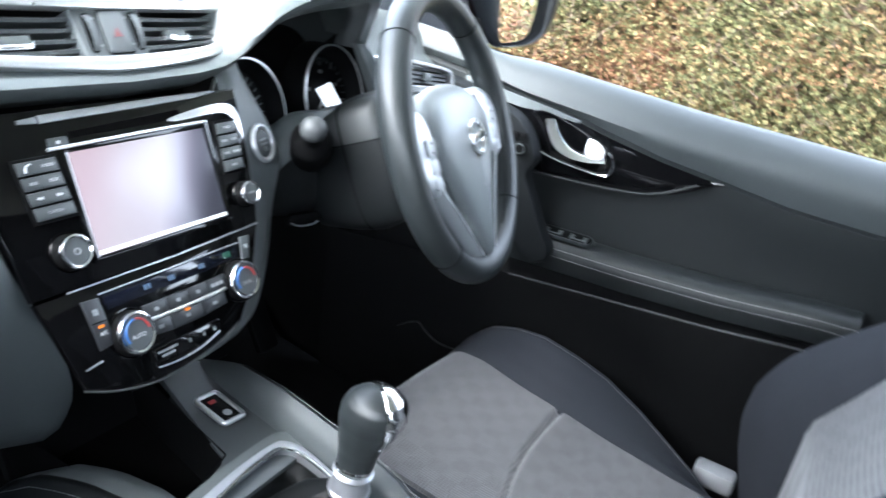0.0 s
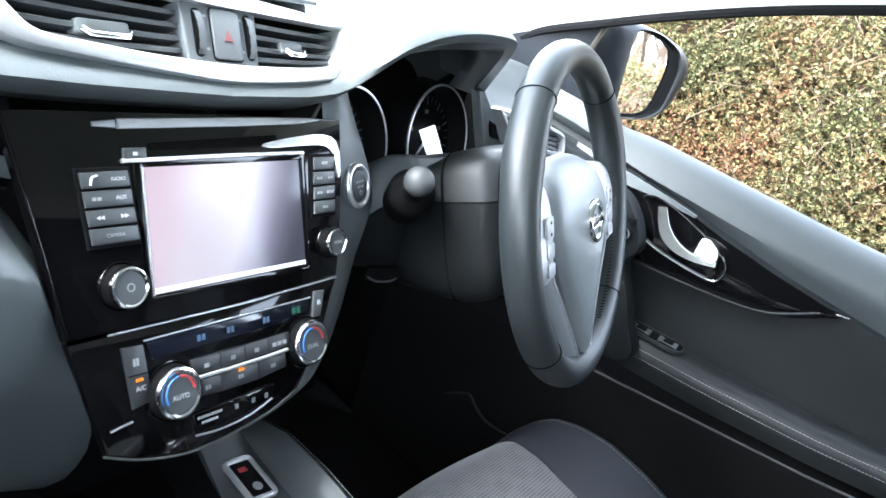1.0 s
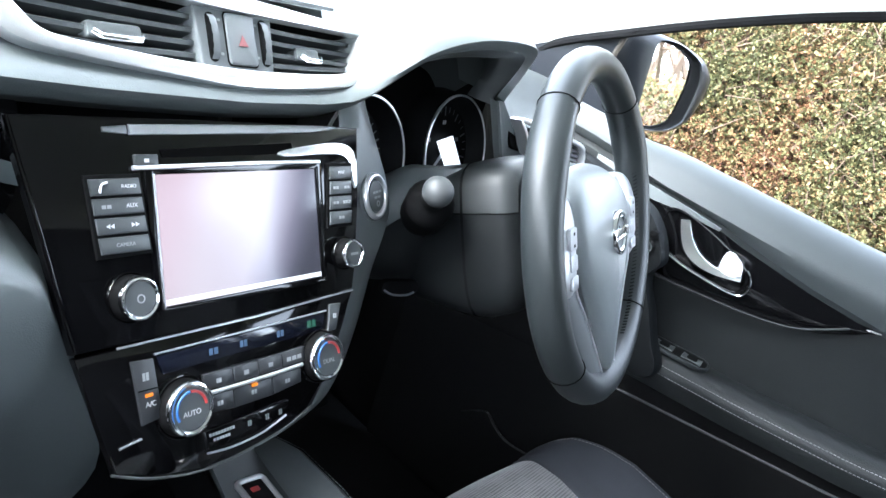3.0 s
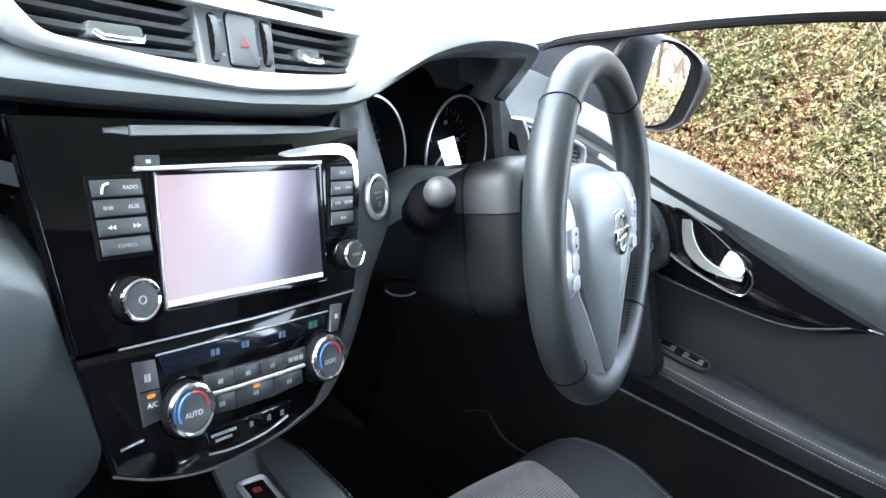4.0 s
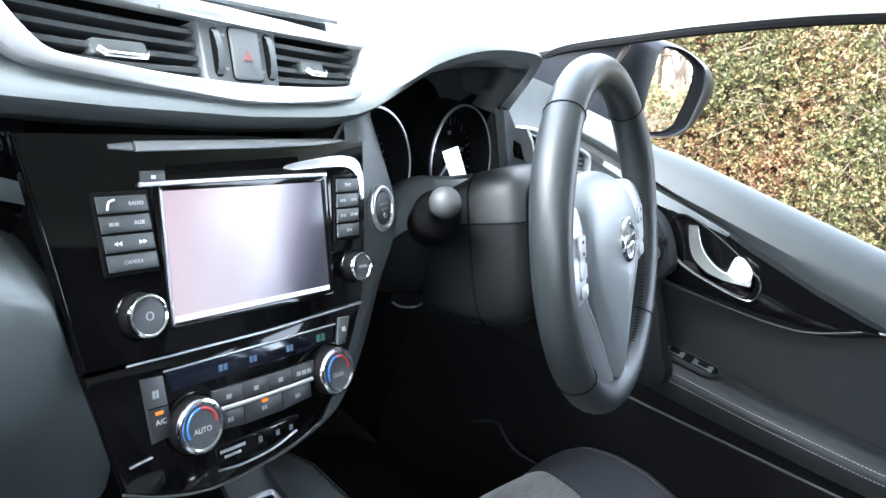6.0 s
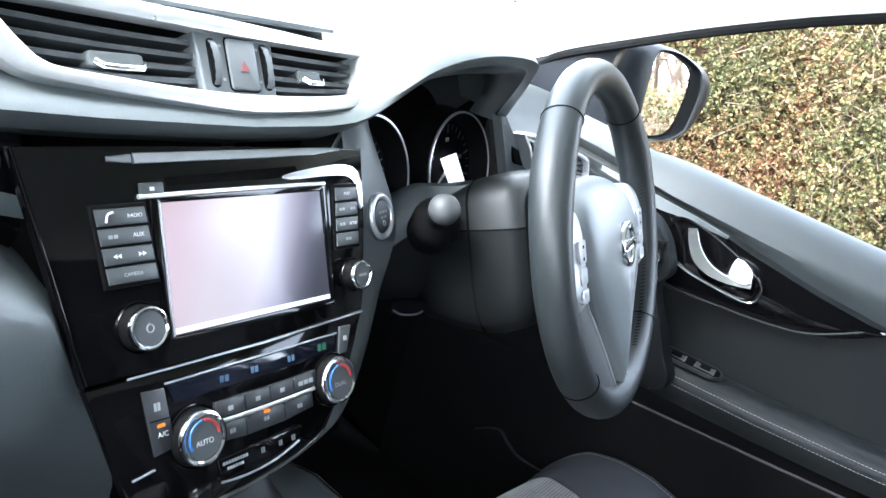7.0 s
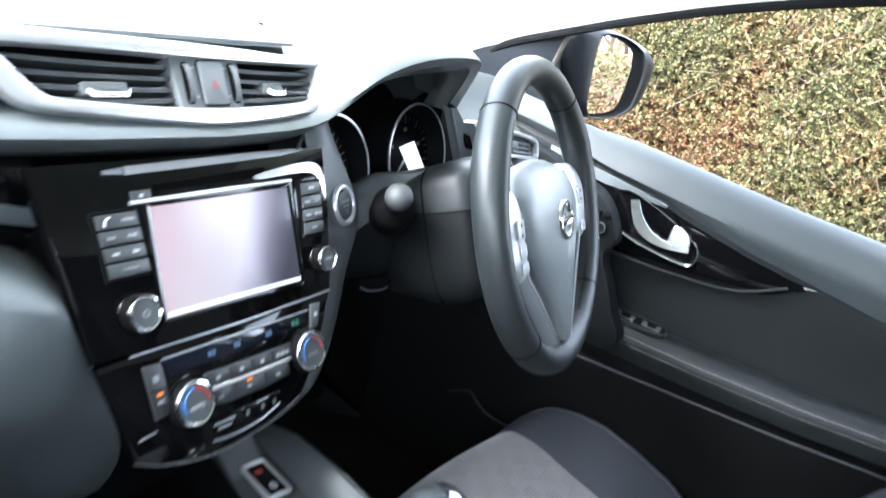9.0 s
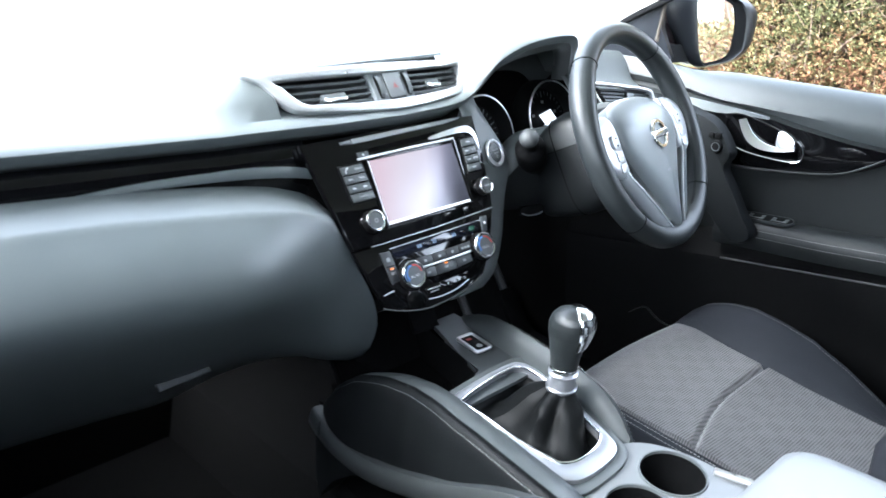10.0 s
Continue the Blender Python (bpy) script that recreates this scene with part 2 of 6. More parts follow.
def raw(verts, faces):
    bm = bmesh.new()
    vs = [bm.verts.new(v) for v in verts]
    for f in faces:
        try:
            bm.faces.new([vs[i] for i in f])
        except ValueError:
            pass
    return bm


class Frame:
    """A local frame: o + a ex + b ey + c en."""
    def __init__(self, o, ex, ey):
        self.o, self.ex = Vector(o), Vector(ex).normalized()
        ey = Vector(ey)
        self.ey = (ey - self.ex * ey.dot(self.ex)).normalized()
        self.en = self.ex.cross(self.ey)

    def __call__(self, a, b, c=0.0):
        return self.o + a * self.ex + b * self.ey + c * self.en


def catmull(pts, n=6, closed=False):
    pts = [Vector(p) for p in pts]
    out, m = [], len(pts)
    for i in range(m if closed else m - 1):
        if closed:
            p0, p1, p2, p3 = pts[i - 1], pts[i], pts[(i + 1) % m], pts[(i + 2) % m]
        else:
            p0, p1, p2, p3 = pts[max(i - 1, 0)], pts[i], pts[i + 1], pts[min(i + 2, m - 1)]
        for k in range(n):
            t = k / n
            out.append(0.5 * ((2 * p1) + (p2 - p0) * t + (2 * p0 - 5 * p1 + 4 * p2 - p3) * t * t + (3 * p1 - p0 - 3 * p2 + p3) * t ** 3))
    if not closed:
        out.append(pts[-1])
    return out


def rrect(cx, cy, w, h, r, n=4):
    out = []
    for qx, qy, a0 in ((1, 1, 0), (-1, 1, 90), (-1, -1, 180), (1, -1, 270)):
        for k in range(n + 1):
            a = radians(a0 + 90 * k / n)
            out.append((cx + qx * (w / 2 - r) + r * math.cos(a), cy + qy * (h / 2 - r) + r * math.sin(a)))
    return out


def prism(fr, poly, c0, c1, bevel=0.0, seg=2):
    """A slab over the outline poly (a, b) of a frame, from depth c0 to the face at c1, its front edge rounded."""
    bm = bmesh.new()
    pl = [(p[0], p[1]) for p in poly]
    area = sum(pl[i - 1][0] * pl[i][1] - pl[i][0] * pl[i - 1][1] for i in range(len(pl)))
    if area < 0:
        pl.reverse()
    lo = [bm.verts.new(fr(a, b, c0)) for a, b in pl]
    hi = [bm.verts.new(fr(a, b, c1)) for a, b in pl]
    m = len(pl)
    top = bm.faces.new(hi)
    bm.faces.new(lo[::-1])
    for i in range(m):
        j = (i + 1) % m
        bm.faces.new((lo[i], lo[j], hi[j], hi[i]))
    if bevel:
        bmesh.ops.bevel(bm, geom=list(top.edges), offset=bevel, segments=seg, profile=0.5, affect='EDGES', clamp_overlap=True)
    return bm


def ringslab(fr, outer, inner, c0, c1, bevel=0.0):
    """A frame-shaped slab between two outlines with the same number of points."""
    m = len(outer)
    vs, fs = [], []
    for pl, c in ((outer, c0), (outer, c1), (inner, c1), (inner, c0)):
        vs += [fr(p[0], p[1], c) for p in pl]
    for k in range(4):
        for i in range(m):
            j = (i + 1) % m
            q = ((k + 1) % 4) * m
            fs.append((k * m + i, k * m + j, q + j, q + i))
    bm = raw(vs, fs)
    bmesh.ops.recalc_face_normals(bm, faces=bm.faces)
    if bevel:
        bm.edges.ensure_lookup_table()
        es = [e for e in bm.edges if {v.index // m for v in e.verts} in ({1}, {2})]
        bm.verts.index_update()
        es = [e for e in bm.edges if len({v.index // m for v in e.verts}) == 1 and e.verts[0].index // m in (1, 2)]
        bmesh.ops.bevel(bm, geom=es, offset=bevel, segments=2, profile=0.5, affect='EDGES', clamp_overlap=True)
    return bm


def lathe(fr, prof, n=32, ca=0.0, cb=0.0):
    """A turned body about the frame's normal at (ca, cb): prof is (radius, depth)."""
    vs, fs = [], []
    for r, c in prof:
        for k in range(n):
            a = 2 * math.pi * k / n
            vs.append(fr(ca + r * math.cos(a), cb + r * math.sin(a), c))
    for i in range(len(prof) - 1):
        for k in range(n):
            j = (k + 1) % n
            fs.append((i * n + k, i * n + j, (i + 1) * n + j, (i + 1) * n + k))
    if prof[0][0] > 0 and prof[-1][0] > 0:
        for k in range(n):
            j = (k + 1) % n
            fs.append(((len(prof) - 1) * n + k, (len(prof) - 1) * n + j, j, k))
    elif prof[0][0] > 0:
        fs.append(tuple(range(n))[::-1])
    bm = raw(vs, fs)
    bmesh.ops.remove_doubles(bm, verts=bm.verts, dist=1e-6)
    bmesh.ops.recalc_face_normals(bm, faces=bm.faces)
    return bm


def loft(rings, closed=True, caps=True):
    m = len(rings[0])
    vs = [p for r in rings for p in r]
    fs = []
    for i in range(len(rings) - 1):
        for k in range(m if closed else m - 1):
            j = (k + 1) % m
            fs.append((i * m + k, i * m + j, (i + 1) * m + j, (i + 1) * m + k))
    if caps and closed:
        fs += [tuple(range(m))[::-1], tuple((len(rings) - 1) * m + k for k in range(m))]
    bm = raw(vs, fs)
    bmesh.ops.recalc_face_normals(bm, faces=bm.faces)
    return bm


def tube(path, r, n=10, closed=False, flat=1.0, up=(0, 0, 1)):
    """A round or flattened rod along a path; r is a number or a list."""
    path = [Vector(p) for p in path]
    m, rings = len(path), []
    for i, p in enumerate(path):
        a = path[i - 1] if (closed or i) else p
        b = path[(i + 1) % m] if (closed or i < m - 1) else p
        d = (b - a).normalized()
        s = d.cross(Vector(up))
        s = s.normalized() if s.length > 1e-4 else Vector((1, 0, 0))
        u = s.cross(d)
        rr = r[i] if isinstance(r, (list, tuple)) else r
        rings.append([p + s * rr * math.cos(2 * math.pi * k / n) + u * rr * flat * math.sin(2 * math.pi * k / n) for k in range(n)])
    if closed:
        rings.append(rings[0])
    bm = loft(rings, True, not closed)
    if closed:
        bmesh.ops.remove_doubles(bm, verts=bm.verts, dist=1e-6)
    return bm


def sheet(fn, nu, nv, thick=0.0):
    """A surface fn(u, v), u and v from 0 to 1, with a thickness along its normals."""
    g = [[Vector(fn(i / nu, j / nv)) for j in range(nv + 1)] for i in range(nu + 1)]
    vs = [p for row in g for p in row]
    w = nv + 1
    fs = [(i * w + j, (i + 1) * w + j, (i + 1) * w + j + 1, i * w + j + 1) for i in range(nu) for j in range(nv)]
    bm = raw(vs, fs)
    if thick:
        bm.normal_update()
        bmesh.ops.solidify(bm, geom=list(bm.faces), thickness=thick)
    return bm


def box(lo, hi, bevel=0.0, seg=2):
    bm = bmesh.new()
    bmesh.ops.create_cube(bm, size=1.0)
    for v in bm.verts:
        v.co = Vector([lo[i] + (v.co[i] + 0.5) * (hi[i] - lo[i]) for i in range(3)])
    if bevel:
        bmesh.ops.bevel(bm, geom=list(bm.edges), offset=bevel, segments=seg, profile=0.5, affect='EDGES', clamp_overlap=True)
    return bm


def lerp(tab, x):
    """Smooth interpolation in a table of (x, value)."""
    if x <= tab[0][0]:
        return tab[0][1]
    for (x0, v0), (x1, v1) in zip(tab, tab[1:]):
        if x <= x1:
            t = (x - x0) / (x1 - x0)
            return v0 + (v1 - v0) * t
    return tab[-1][1]


def bars(fr, a0, a1, b, h, c, parent, material=None, n=3):
    """Unreadable print as plain bars."""
    w = (a1 - a0) / n
    bm = bmesh.new()
    for k in range(n):
        x0 = a0 + w * k
        vs = [bm.verts.new(fr(x, y, c)) for x, y in ((x0, b - h / 2), (x0 + w * 0.82, b - h / 2), (x0 + w * 0.82, b + h / 2), (x0, b + h / 2))]
        bm.faces.new(vs)
    return part("print", bm, material or DIMINK, parent, smooth=0)


def word(text, fr, a, b, c, size, material, parent):
    """Readable lettering, as a mesh."""
    cu = bpy.data.curves.new("lettering", 'FONT')
    cu.body, cu.size, cu.align_x, cu.align_y, cu.extrude = text, size, 'CENTER', 'CENTER', 0.0001
    tmp = new("lettering_curve", cu)
    me = bpy.data.meshes.new_from_object(tmp.evaluated_get(bpy.context.evaluated_depsgraph_get()))
    bpy.data.objects.remove(tmp)
    for v in me.vertices:
        v.co = fr(a + v.co.x, b + v.co.y, c + v.co.z)
    me.materials.clear()
    me.materials.append(material)
    return hang(new("lettering", me), parent)


def stitches(path, parent, step=0.006, length=0.0042, r=0.0005, material=None):
    """A row of single stitches along a path, as one mesh of short threads."""
    path = [Vector(p) for p in path]
    bm = bmesh.new()
    acc, nxt = 0.0, 0.0
    for a, b in zip(path, path[1:]):
        d = b - a
        ln = d.length
        if ln < 1e-6:
            continue
        d = d / ln
        while nxt <= acc + ln:
            p = a + d * (nxt - acc)
            s = d.cross(Vector((0, 0, 1)))
            s = (s.normalized() if s.length > 1e-3 else Vector((1, 0, 0))) * r
            u = s.cross(d)
            e = [p + s, p + u, p - s, p - u]
            f = [q + d * length for q in e]
            mid = [q + d * length * 0.5 + (u.normalized() * r * 0.8 if u.z > 0 else -u.normalized() * r * 0.8) for q in e]
            v0, v1, v2 = [[bm.verts.new(q) for q in row] for row in (e, mid, f)]
            for x, y in ((v0, v1), (v1, v2)):
                for k in range(4):
                    bm.faces.new((x[k], x[(k + 1) % 4], y[(k + 1) % 4], y[k]))
            nxt += step
        acc += ln
    ob = part("stitching", bm, material or THREAD, parent, "pale grey thread stitches", smooth=0)
    return tagged(ob, kind="stuff")


# ---- ground and surroundings ----
ground = part("ground", raw([(-400, -400, -0.02), (400, -400, -0.02), (400, 400, -0.02), (-400, 400, -0.02)], [(0, 1, 2, 3)]), GRASS, None, smooth=0)
tagged(ground, "rough green-brown grass ground", "ground", kind="structure")
road = part("road", box((-6.0, -60, -0.015), (1.55, 60, 0.0)), TARMAC, None, smooth=0)
tagged(road, "grey asphalt parking surface under the car", "road", kind="structure")
kerb = part("kerb", box((1.55, -60, -0.015), (1.68, 60, 0.1), 0.01), mat("concrete kerb", (0.3, 0.29, 0.27), 0.85, bump=0.6, bscale=120), None)
tagged(kerb, "pale concrete kerb below the hedge", "kerb", kind="structure")


def hedge_face(y, z):
    return 2.42 + 0.10 * noise.noise((y * 0.9, z * 1.1, 3.0)) + 0.05 * noise.noise((y * 3.1, z * 3.0, 9.0)) + 0.8 * max(0.0, z - 1.3) ** 2


def hedge_top(y):
    return 1.65 + 0.04 * noise.noise((y * 1.7, 0.5, 4.0)) if y > -1.6 else max(1.06, 1.65 + (y + 1.6) * 1.2)


def build_hedge():
    h = thing("hedge", (2.9, 0, 0), "clipped hedge of small green, yellow and reddish-brown leaves", "hedge")
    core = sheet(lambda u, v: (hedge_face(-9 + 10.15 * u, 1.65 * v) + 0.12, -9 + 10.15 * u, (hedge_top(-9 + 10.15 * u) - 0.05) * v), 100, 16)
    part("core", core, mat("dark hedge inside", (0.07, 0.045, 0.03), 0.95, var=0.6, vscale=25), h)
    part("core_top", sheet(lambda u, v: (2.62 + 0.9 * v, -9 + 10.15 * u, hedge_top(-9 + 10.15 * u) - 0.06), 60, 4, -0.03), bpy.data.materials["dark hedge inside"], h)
    rnd = np.random.RandomState(4)
    verts, faces = [], []

    def leaf(p, size):
        n = Vector(rnd.normal(size=3)) + Vector((-1.0, -0.2, 0.75))
        n.normalize()
        t = n.cross(Vector(rnd.normal(size=3))).normalized()
        s = n.cross(t) * size * 0.27
        t = t * size * 0.5
        k = len(verts)
        verts.extend((p - t, p + s - t * 0.1 + n * size * 0.06, p + t, p - s - t * 0.1 + n * size * 0.06))
        faces.append((k, k + 1, k + 2))
        faces.append((k, k + 2, k + 3))

    def sprig(c, d, size):
        s = d.cross(Vector(rnd.normal(size=3))).normalized()
        n = s.cross(d)
        s = s * size * 0.24
        k = len(verts)
        verts.extend((c + d * size * 0.1, c + d * size * 0.55 + s + n * size * 0.08, c + d * size, c + d * size * 0.55 - s + n * size * 0.08))
        faces.append((k, k + 1, k + 2))
        faces.append((k, k + 2, k + 3))

    for _ in range(43000):
        y, z = rnd.uniform(-1.9, 1.22 + 0.08 * rnd.normal()), rnd.uniform(0.5, 1.66)
        z = min(z, hedge_top(y))
        c = Vector((hedge_face(y, z) + rnd.normal() * 0.035 + rnd.uniform(0, 0.07), y, z))
        for _ in range(7):
            d = (Vector(rnd.normal(size=3)) + Vector((-0.55, -0.1, 0.45))).normalized()
            size = rnd.uniform(0.010, 0.022)
            sprig(c, d, size)
    for _ in range(60000):
        y = rnd.uniform(-9, -1.6)
        z = hedge_top(y) * rnd.uniform(0.0, 1.02)
        leaf(Vector((hedge_face(y, z) + rnd.normal() * 0.05, y, z)), rnd.uniform(0.018, 0.036))
    for _ in range(16000):
        y = rnd.uniform(-9, 1.2)
        leaf(Vector((2.5 + rnd.uniform(0, 0.9), y, hedge_top(y) + rnd.normal() * 0.05)), rnd.uniform(0.03, 0.05))
    me = bpy.data.meshes.new("leaves")
    me.from_pydata(verts, [], faces)
    me.materials.append(LEAF)
    tagged(hang(new("leaves", me), h), kind="stuff")
    tv, tf = [], []
    for _ in range(1000):
        y, z = rnd.uniform(-1.9, 1.2), rnd.uniform(0.4, 1.62)
        p = Vector((hedge_face(y, z) - 0.005 + rnd.normal() * 0.02, y, z))
        d = Vector((rnd.normal() * 0.3 - 0.2, rnd.normal(), abs(rnd.normal()) + 0.3)).normalized() * rnd.uniform(0.06, 0.2)
        s = d.cross(Vector((1, 0, 0))).normalized() * 0.0016
        w = s.cross(d).normalized() * 0.0016
        k = len(tv)
        tv.extend((p + s, p + w, p - s, p + d))
        tf.extend(((k, k + 1, k + 3), (k + 1, k + 2, k + 3), (k + 2, k, k + 3)))
    me = bpy.data.meshes.new("twigs")
    me.from_pydata(tv, [], tf)
    me.materials.append(BARK)
    tagged(hang(new("twigs", me), h), kind="stuff")


build_hedge()


def bare_tree(x, y, height, seed):
    rnd = np.random.RandomState(seed)
    t = thing("bare_tree", (x, y, 0), "leafless grey-brown tree with fine bare branches", "tree", "bare trees behind the car")
    segs = []

    def grow(p, d, ln, r, depth):
        q = p + d * ln
        segs.append((p, q, r, r * 0.65))
        if depth:
            for _ in range(3):
                e = (d + Vector(rnd.normal(size=3)) * 0.45 + Vector((0, 0, 0.15))).normalized()
                grow(p.lerp(q, rnd.uniform(0.6, 1.0)), e, ln * rnd.uniform(0.6, 0.85), r * 0.62, depth - 1)
    grow(Vector((x, y, 0)), Vector((0, 0, 1)), height * 0.3, 0.011 * height, 5)
    for name, keep in (("trunk", lambda r: r > 0.0105 * height), ("branches", lambda r: r <= 0.0105 * height)):
        vs, fs = [], []
        for p, q, r0, r1 in segs:
            if not keep(r0):
                continue
            d = (q - p).normalized()
            s = d.orthogonal().normalized()
            w = d.cross(s)
            k = len(vs)
            for c, r in ((p, r0), (q, r1)):
                vs += [c + s * r, c + w * r, c - s * r, c - w * r]
            for i in range(4):
                j = (i + 1) % 4
                fs.append((k + i, k + j, k + 4 + j, k + 4 + i))
        part(name, raw(vs, fs), BARK, t, smooth=0)


for k, (x, y, hgt) in enumerate(((3.4, -9.0, 5.5), (4.6, -7.5, 6.0), (2.6, -12.5, 6.5), (6.0, -11.0, 7.0), (4.0, -6.0, 4.6), (5.2, -6.6, 5.0), (3.7, -7.2, 4.8), (6.0, -8.4, 5.4), (7.2, -9.4, 6.0), (5.0, -9.8, 6.0), (3.5, -4.7, 3.6), (4.1, -5.3, 4.0), (3.1, -5.4, 3.8))):
    bare_tree(x, y, hgt, 20 + k)

# ---- body shell ----
floor = part("floor", box((-0.74, -1.9, 0.26), (0.74, 0.75, 0.29)), CARPET, None, smooth=0)
tagged(floor, "black carpeted car floor", "floor", kind="structure")
for nm, s in (("kick_right", 1), ("kick_left", -1)):
    ob = part(nm, sheet(lambda u, v: (s * 0.735, 0.18 + 0.57 * u, 0.28 + 0.64 * v), 3, 3, 0.02), DARK, None)
    tagged(ob, "dark kick panel beside the footwell", "kick panel", kind="structure")
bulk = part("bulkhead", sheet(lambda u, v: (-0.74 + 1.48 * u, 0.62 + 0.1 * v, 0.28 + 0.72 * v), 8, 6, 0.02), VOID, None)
tagged(bulk, "bulkhead behind the footwells, shade put into its near-black colour", "bulkhead", kind="structure")
tunnel = part("tunnel", loft([[(-0.17, y, 0.28), (-0.13, y, 0.42), (-0.06, y, 0.46), (0.06, y, 0.46), (0.13, y, 0.42), (0.17, y, 0.28)] for y in (0.68, 0.3, -0.2, -1.8)]), CARPET, None)
tagged(tunnel, "black carpeted transmission tunnel", "tunnel", kind="structure")
def roof_at(x, y):
    return Vector((x, y, 1.50 - 0.09 * abs(x / 0.62) ** 3 + 0.02 * math.sin(math.pi * min(1.0, max(0.0, (0.1 - y) / 1.8)))))


def roof_piece(x0, x1, y0, y1):
    return sheet(lambda u, v: roof_at(x0 + (x1 - x0) * u, y0 + (y1 - y0) * v), 10, 8, 0.03)


roof = part("roof", roof_piece(-0.62, 0.62, 0.08, -1.85), CREAM, None)
tagged(roof, "pale cloth headlining of the car roof", "headlining", kind="structure")
rear = part("rear_wall", sheet(lambda u, v: (-0.76 + 1.52 * u, -1.02 - 0.12 * v, 0.28 + 1.14 * v), 6, 6, 0.03), BOLSTER, None)
tagged(rear, "dark lining closing the back of the cabin", "lining", kind="structure")
for nm, s in (("side_right", 1), ("side_left", -1)):
    y0 = -0.70 if s > 0 else -0.98
    ob = part(nm, sheet(lambda u, v: (s * (0.76 + 0.03 * math.sin(3.0 * v)), y0 + (-1.9 - y0) * u, 0.28 + 0.74 * v), 6, 6, 0.03), PLASTIC, None)
    tagged(ob, "charcoal rear side lining below the windows", "lining", kind="structure")
    ob = part("pillar_b", loft([[(s * (0.75 - 0.12 * k), y0 - 0.02 - 0.06 * k, 0.3 + 1.15 * k), (s * (0.70 - 0.12 * k), y0 - 0.03 - 0.06 * k, 0.3 + 1.15 * k), (s * (0.70 - 0.12 * k), y0 - 0.13 - 0.04 * k, 0.3 + 1.15 * k), (s * (0.76 - 0.12 * k), y0 - 0.13 - 0.04 * k, 0.3 + 1.15 * k)] for k in (0, 0.35, 0.7, 1.0)]), GREYPANEL if s > 0 else CREAM, None)
    tagged(ob, "trimmed door pillar between the side windows", "pillar", kind="structure")
    ob = part("roof_rail", tube(catmull([(s * 0.62, -0.75, 1.43), (s * 0.62, -1.3, 1.42), (s * 0.6, -1.85, 1.33)], 4), 0.035, 8), CREAM, None)
    tagged(ob, "pale trimmed rail above the rear window", "rail", kind="structure")

# driver's side window line: lower edge of the pale pillar trim
EDGE = catmull([(0.735, 0.31, 1.02), (0.722, 0.212, 1.072), (0.714, 0.165, 1.102), (0.703, 0.072, 1.144), (0.688, -0.05, 1.196), (0.672, -0.2, 1.252), (0.655, -0.38, 1.305), (0.64, -0.58, 1.345), (0.63, -0.80, 1.36)], 4)


def pillar_trim(s, edge):
    rings = []
    for p in edge:
        k = min(1.0, max(0.0, (0.35 - p.y) / 0.5))
        w = 0.055 + 0.075 * k
        c = [(0.0, 0.0), (-0.016, 0.012), (-0.042, 0.03 + 0.02 * k), (-0.05 - 0.02 * k, w * 0.8), (-0.045 - 0.03 * k, w * 1.15), (0.01, w * 1.1), (0.03, 0.03)]
        rings.append([Vector((s * (p.x + a), p.y + 0.35 * b * (1 - k), p.z + b)) for a, b in c])
    return rings


ob = part("pillar_a", loft(pillar_trim(1, EDGE)), CREAM, None)
tagged(ob, "pale cloth trim along the windscreen pillar and roof rail", "pillar", kind="structure")
ob = part("pillar_a_left", loft(pillar_trim(-1, EDGE)), CREAM, None)
tagged(ob, "pale trim of the passenger side windscreen pillar", "pillar", kind="structure")
header = part("windscreen_header", tube([(-0.6, -0.05, 1.45), (-0.3, 0.03, 1.485), (0, 0.05, 1.495), (0.3, 0.03, 1.485), (0.6, -0.05, 1.45)], 0.035, 8), CREAM, None)
tagged(header, "pale padded windscreen header", "header", kind="structure")
screen_glass = part("windscreen", sheet(lambda u, v: ((2 * u - 1) * (0.74 - 0.13 * v), 0.95 - 0.22 * (2 * u - 1) ** 2 + (-0.92 + 0.14 * (2 * u - 1) ** 2) * v, 1.045 + 0.45 * v - 0.03 * (2 * u - 1) ** 2), 14, 8), GLASS, None)
screen_glass.visible_shadow = False
tagged(screen_glass, "clear curved windscreen glass", "windscreen", kind="structure")
bonnet = part("bonnet", sheet(lambda u, v: ((2 * u - 1) * (0.76 - 0.08 * v), 0.97 + 0.95 * v - 0.25 * (2 * u - 1) ** 2 * (1 - 0.4 * v), 1.03 - 0.03 * v - 0.16 * v * v - 0.05 * (2 * u - 1) ** 4), 16, 10, 0.02), PAINT, None)
tagged(bonnet, "glossy dark burgundy bonnet in front of the windscreen", "bonnet", kind="structure")


# ---- dashboard ----
dash = thing("dashboard", (0, 0.35, 0.9), "charcoal soft-touch dashboard with gloss black passenger trim", "dashboard")
LIP = [(-0.74, 1.06), (-0.52, 1.05), (-0.41, 1.042), (-0.28, 1.033), (-0.19, 1.029), (-0.12, 1.025), (0.0, 1.021), (0.088, 1.023), (0.15, 1.033)]


ARCH = catmull([(0.112, 0.026, 1.029), (0.127, 0.02, 1.045), (0.147, 0.011, 1.067), (0.17, 0.004, 1.085), (0.205, -0.001, 1.099), (0.25, -0.003, 1.107), (0.30, -0.003, 1.109), (0.332, -0.001, 1.106), (0.353, 0.008, 1.0955), (0.382, 0.03, 1.070), (0.408, 0.052, 1.045), (0.428, 0.07, 1.022)], 4)


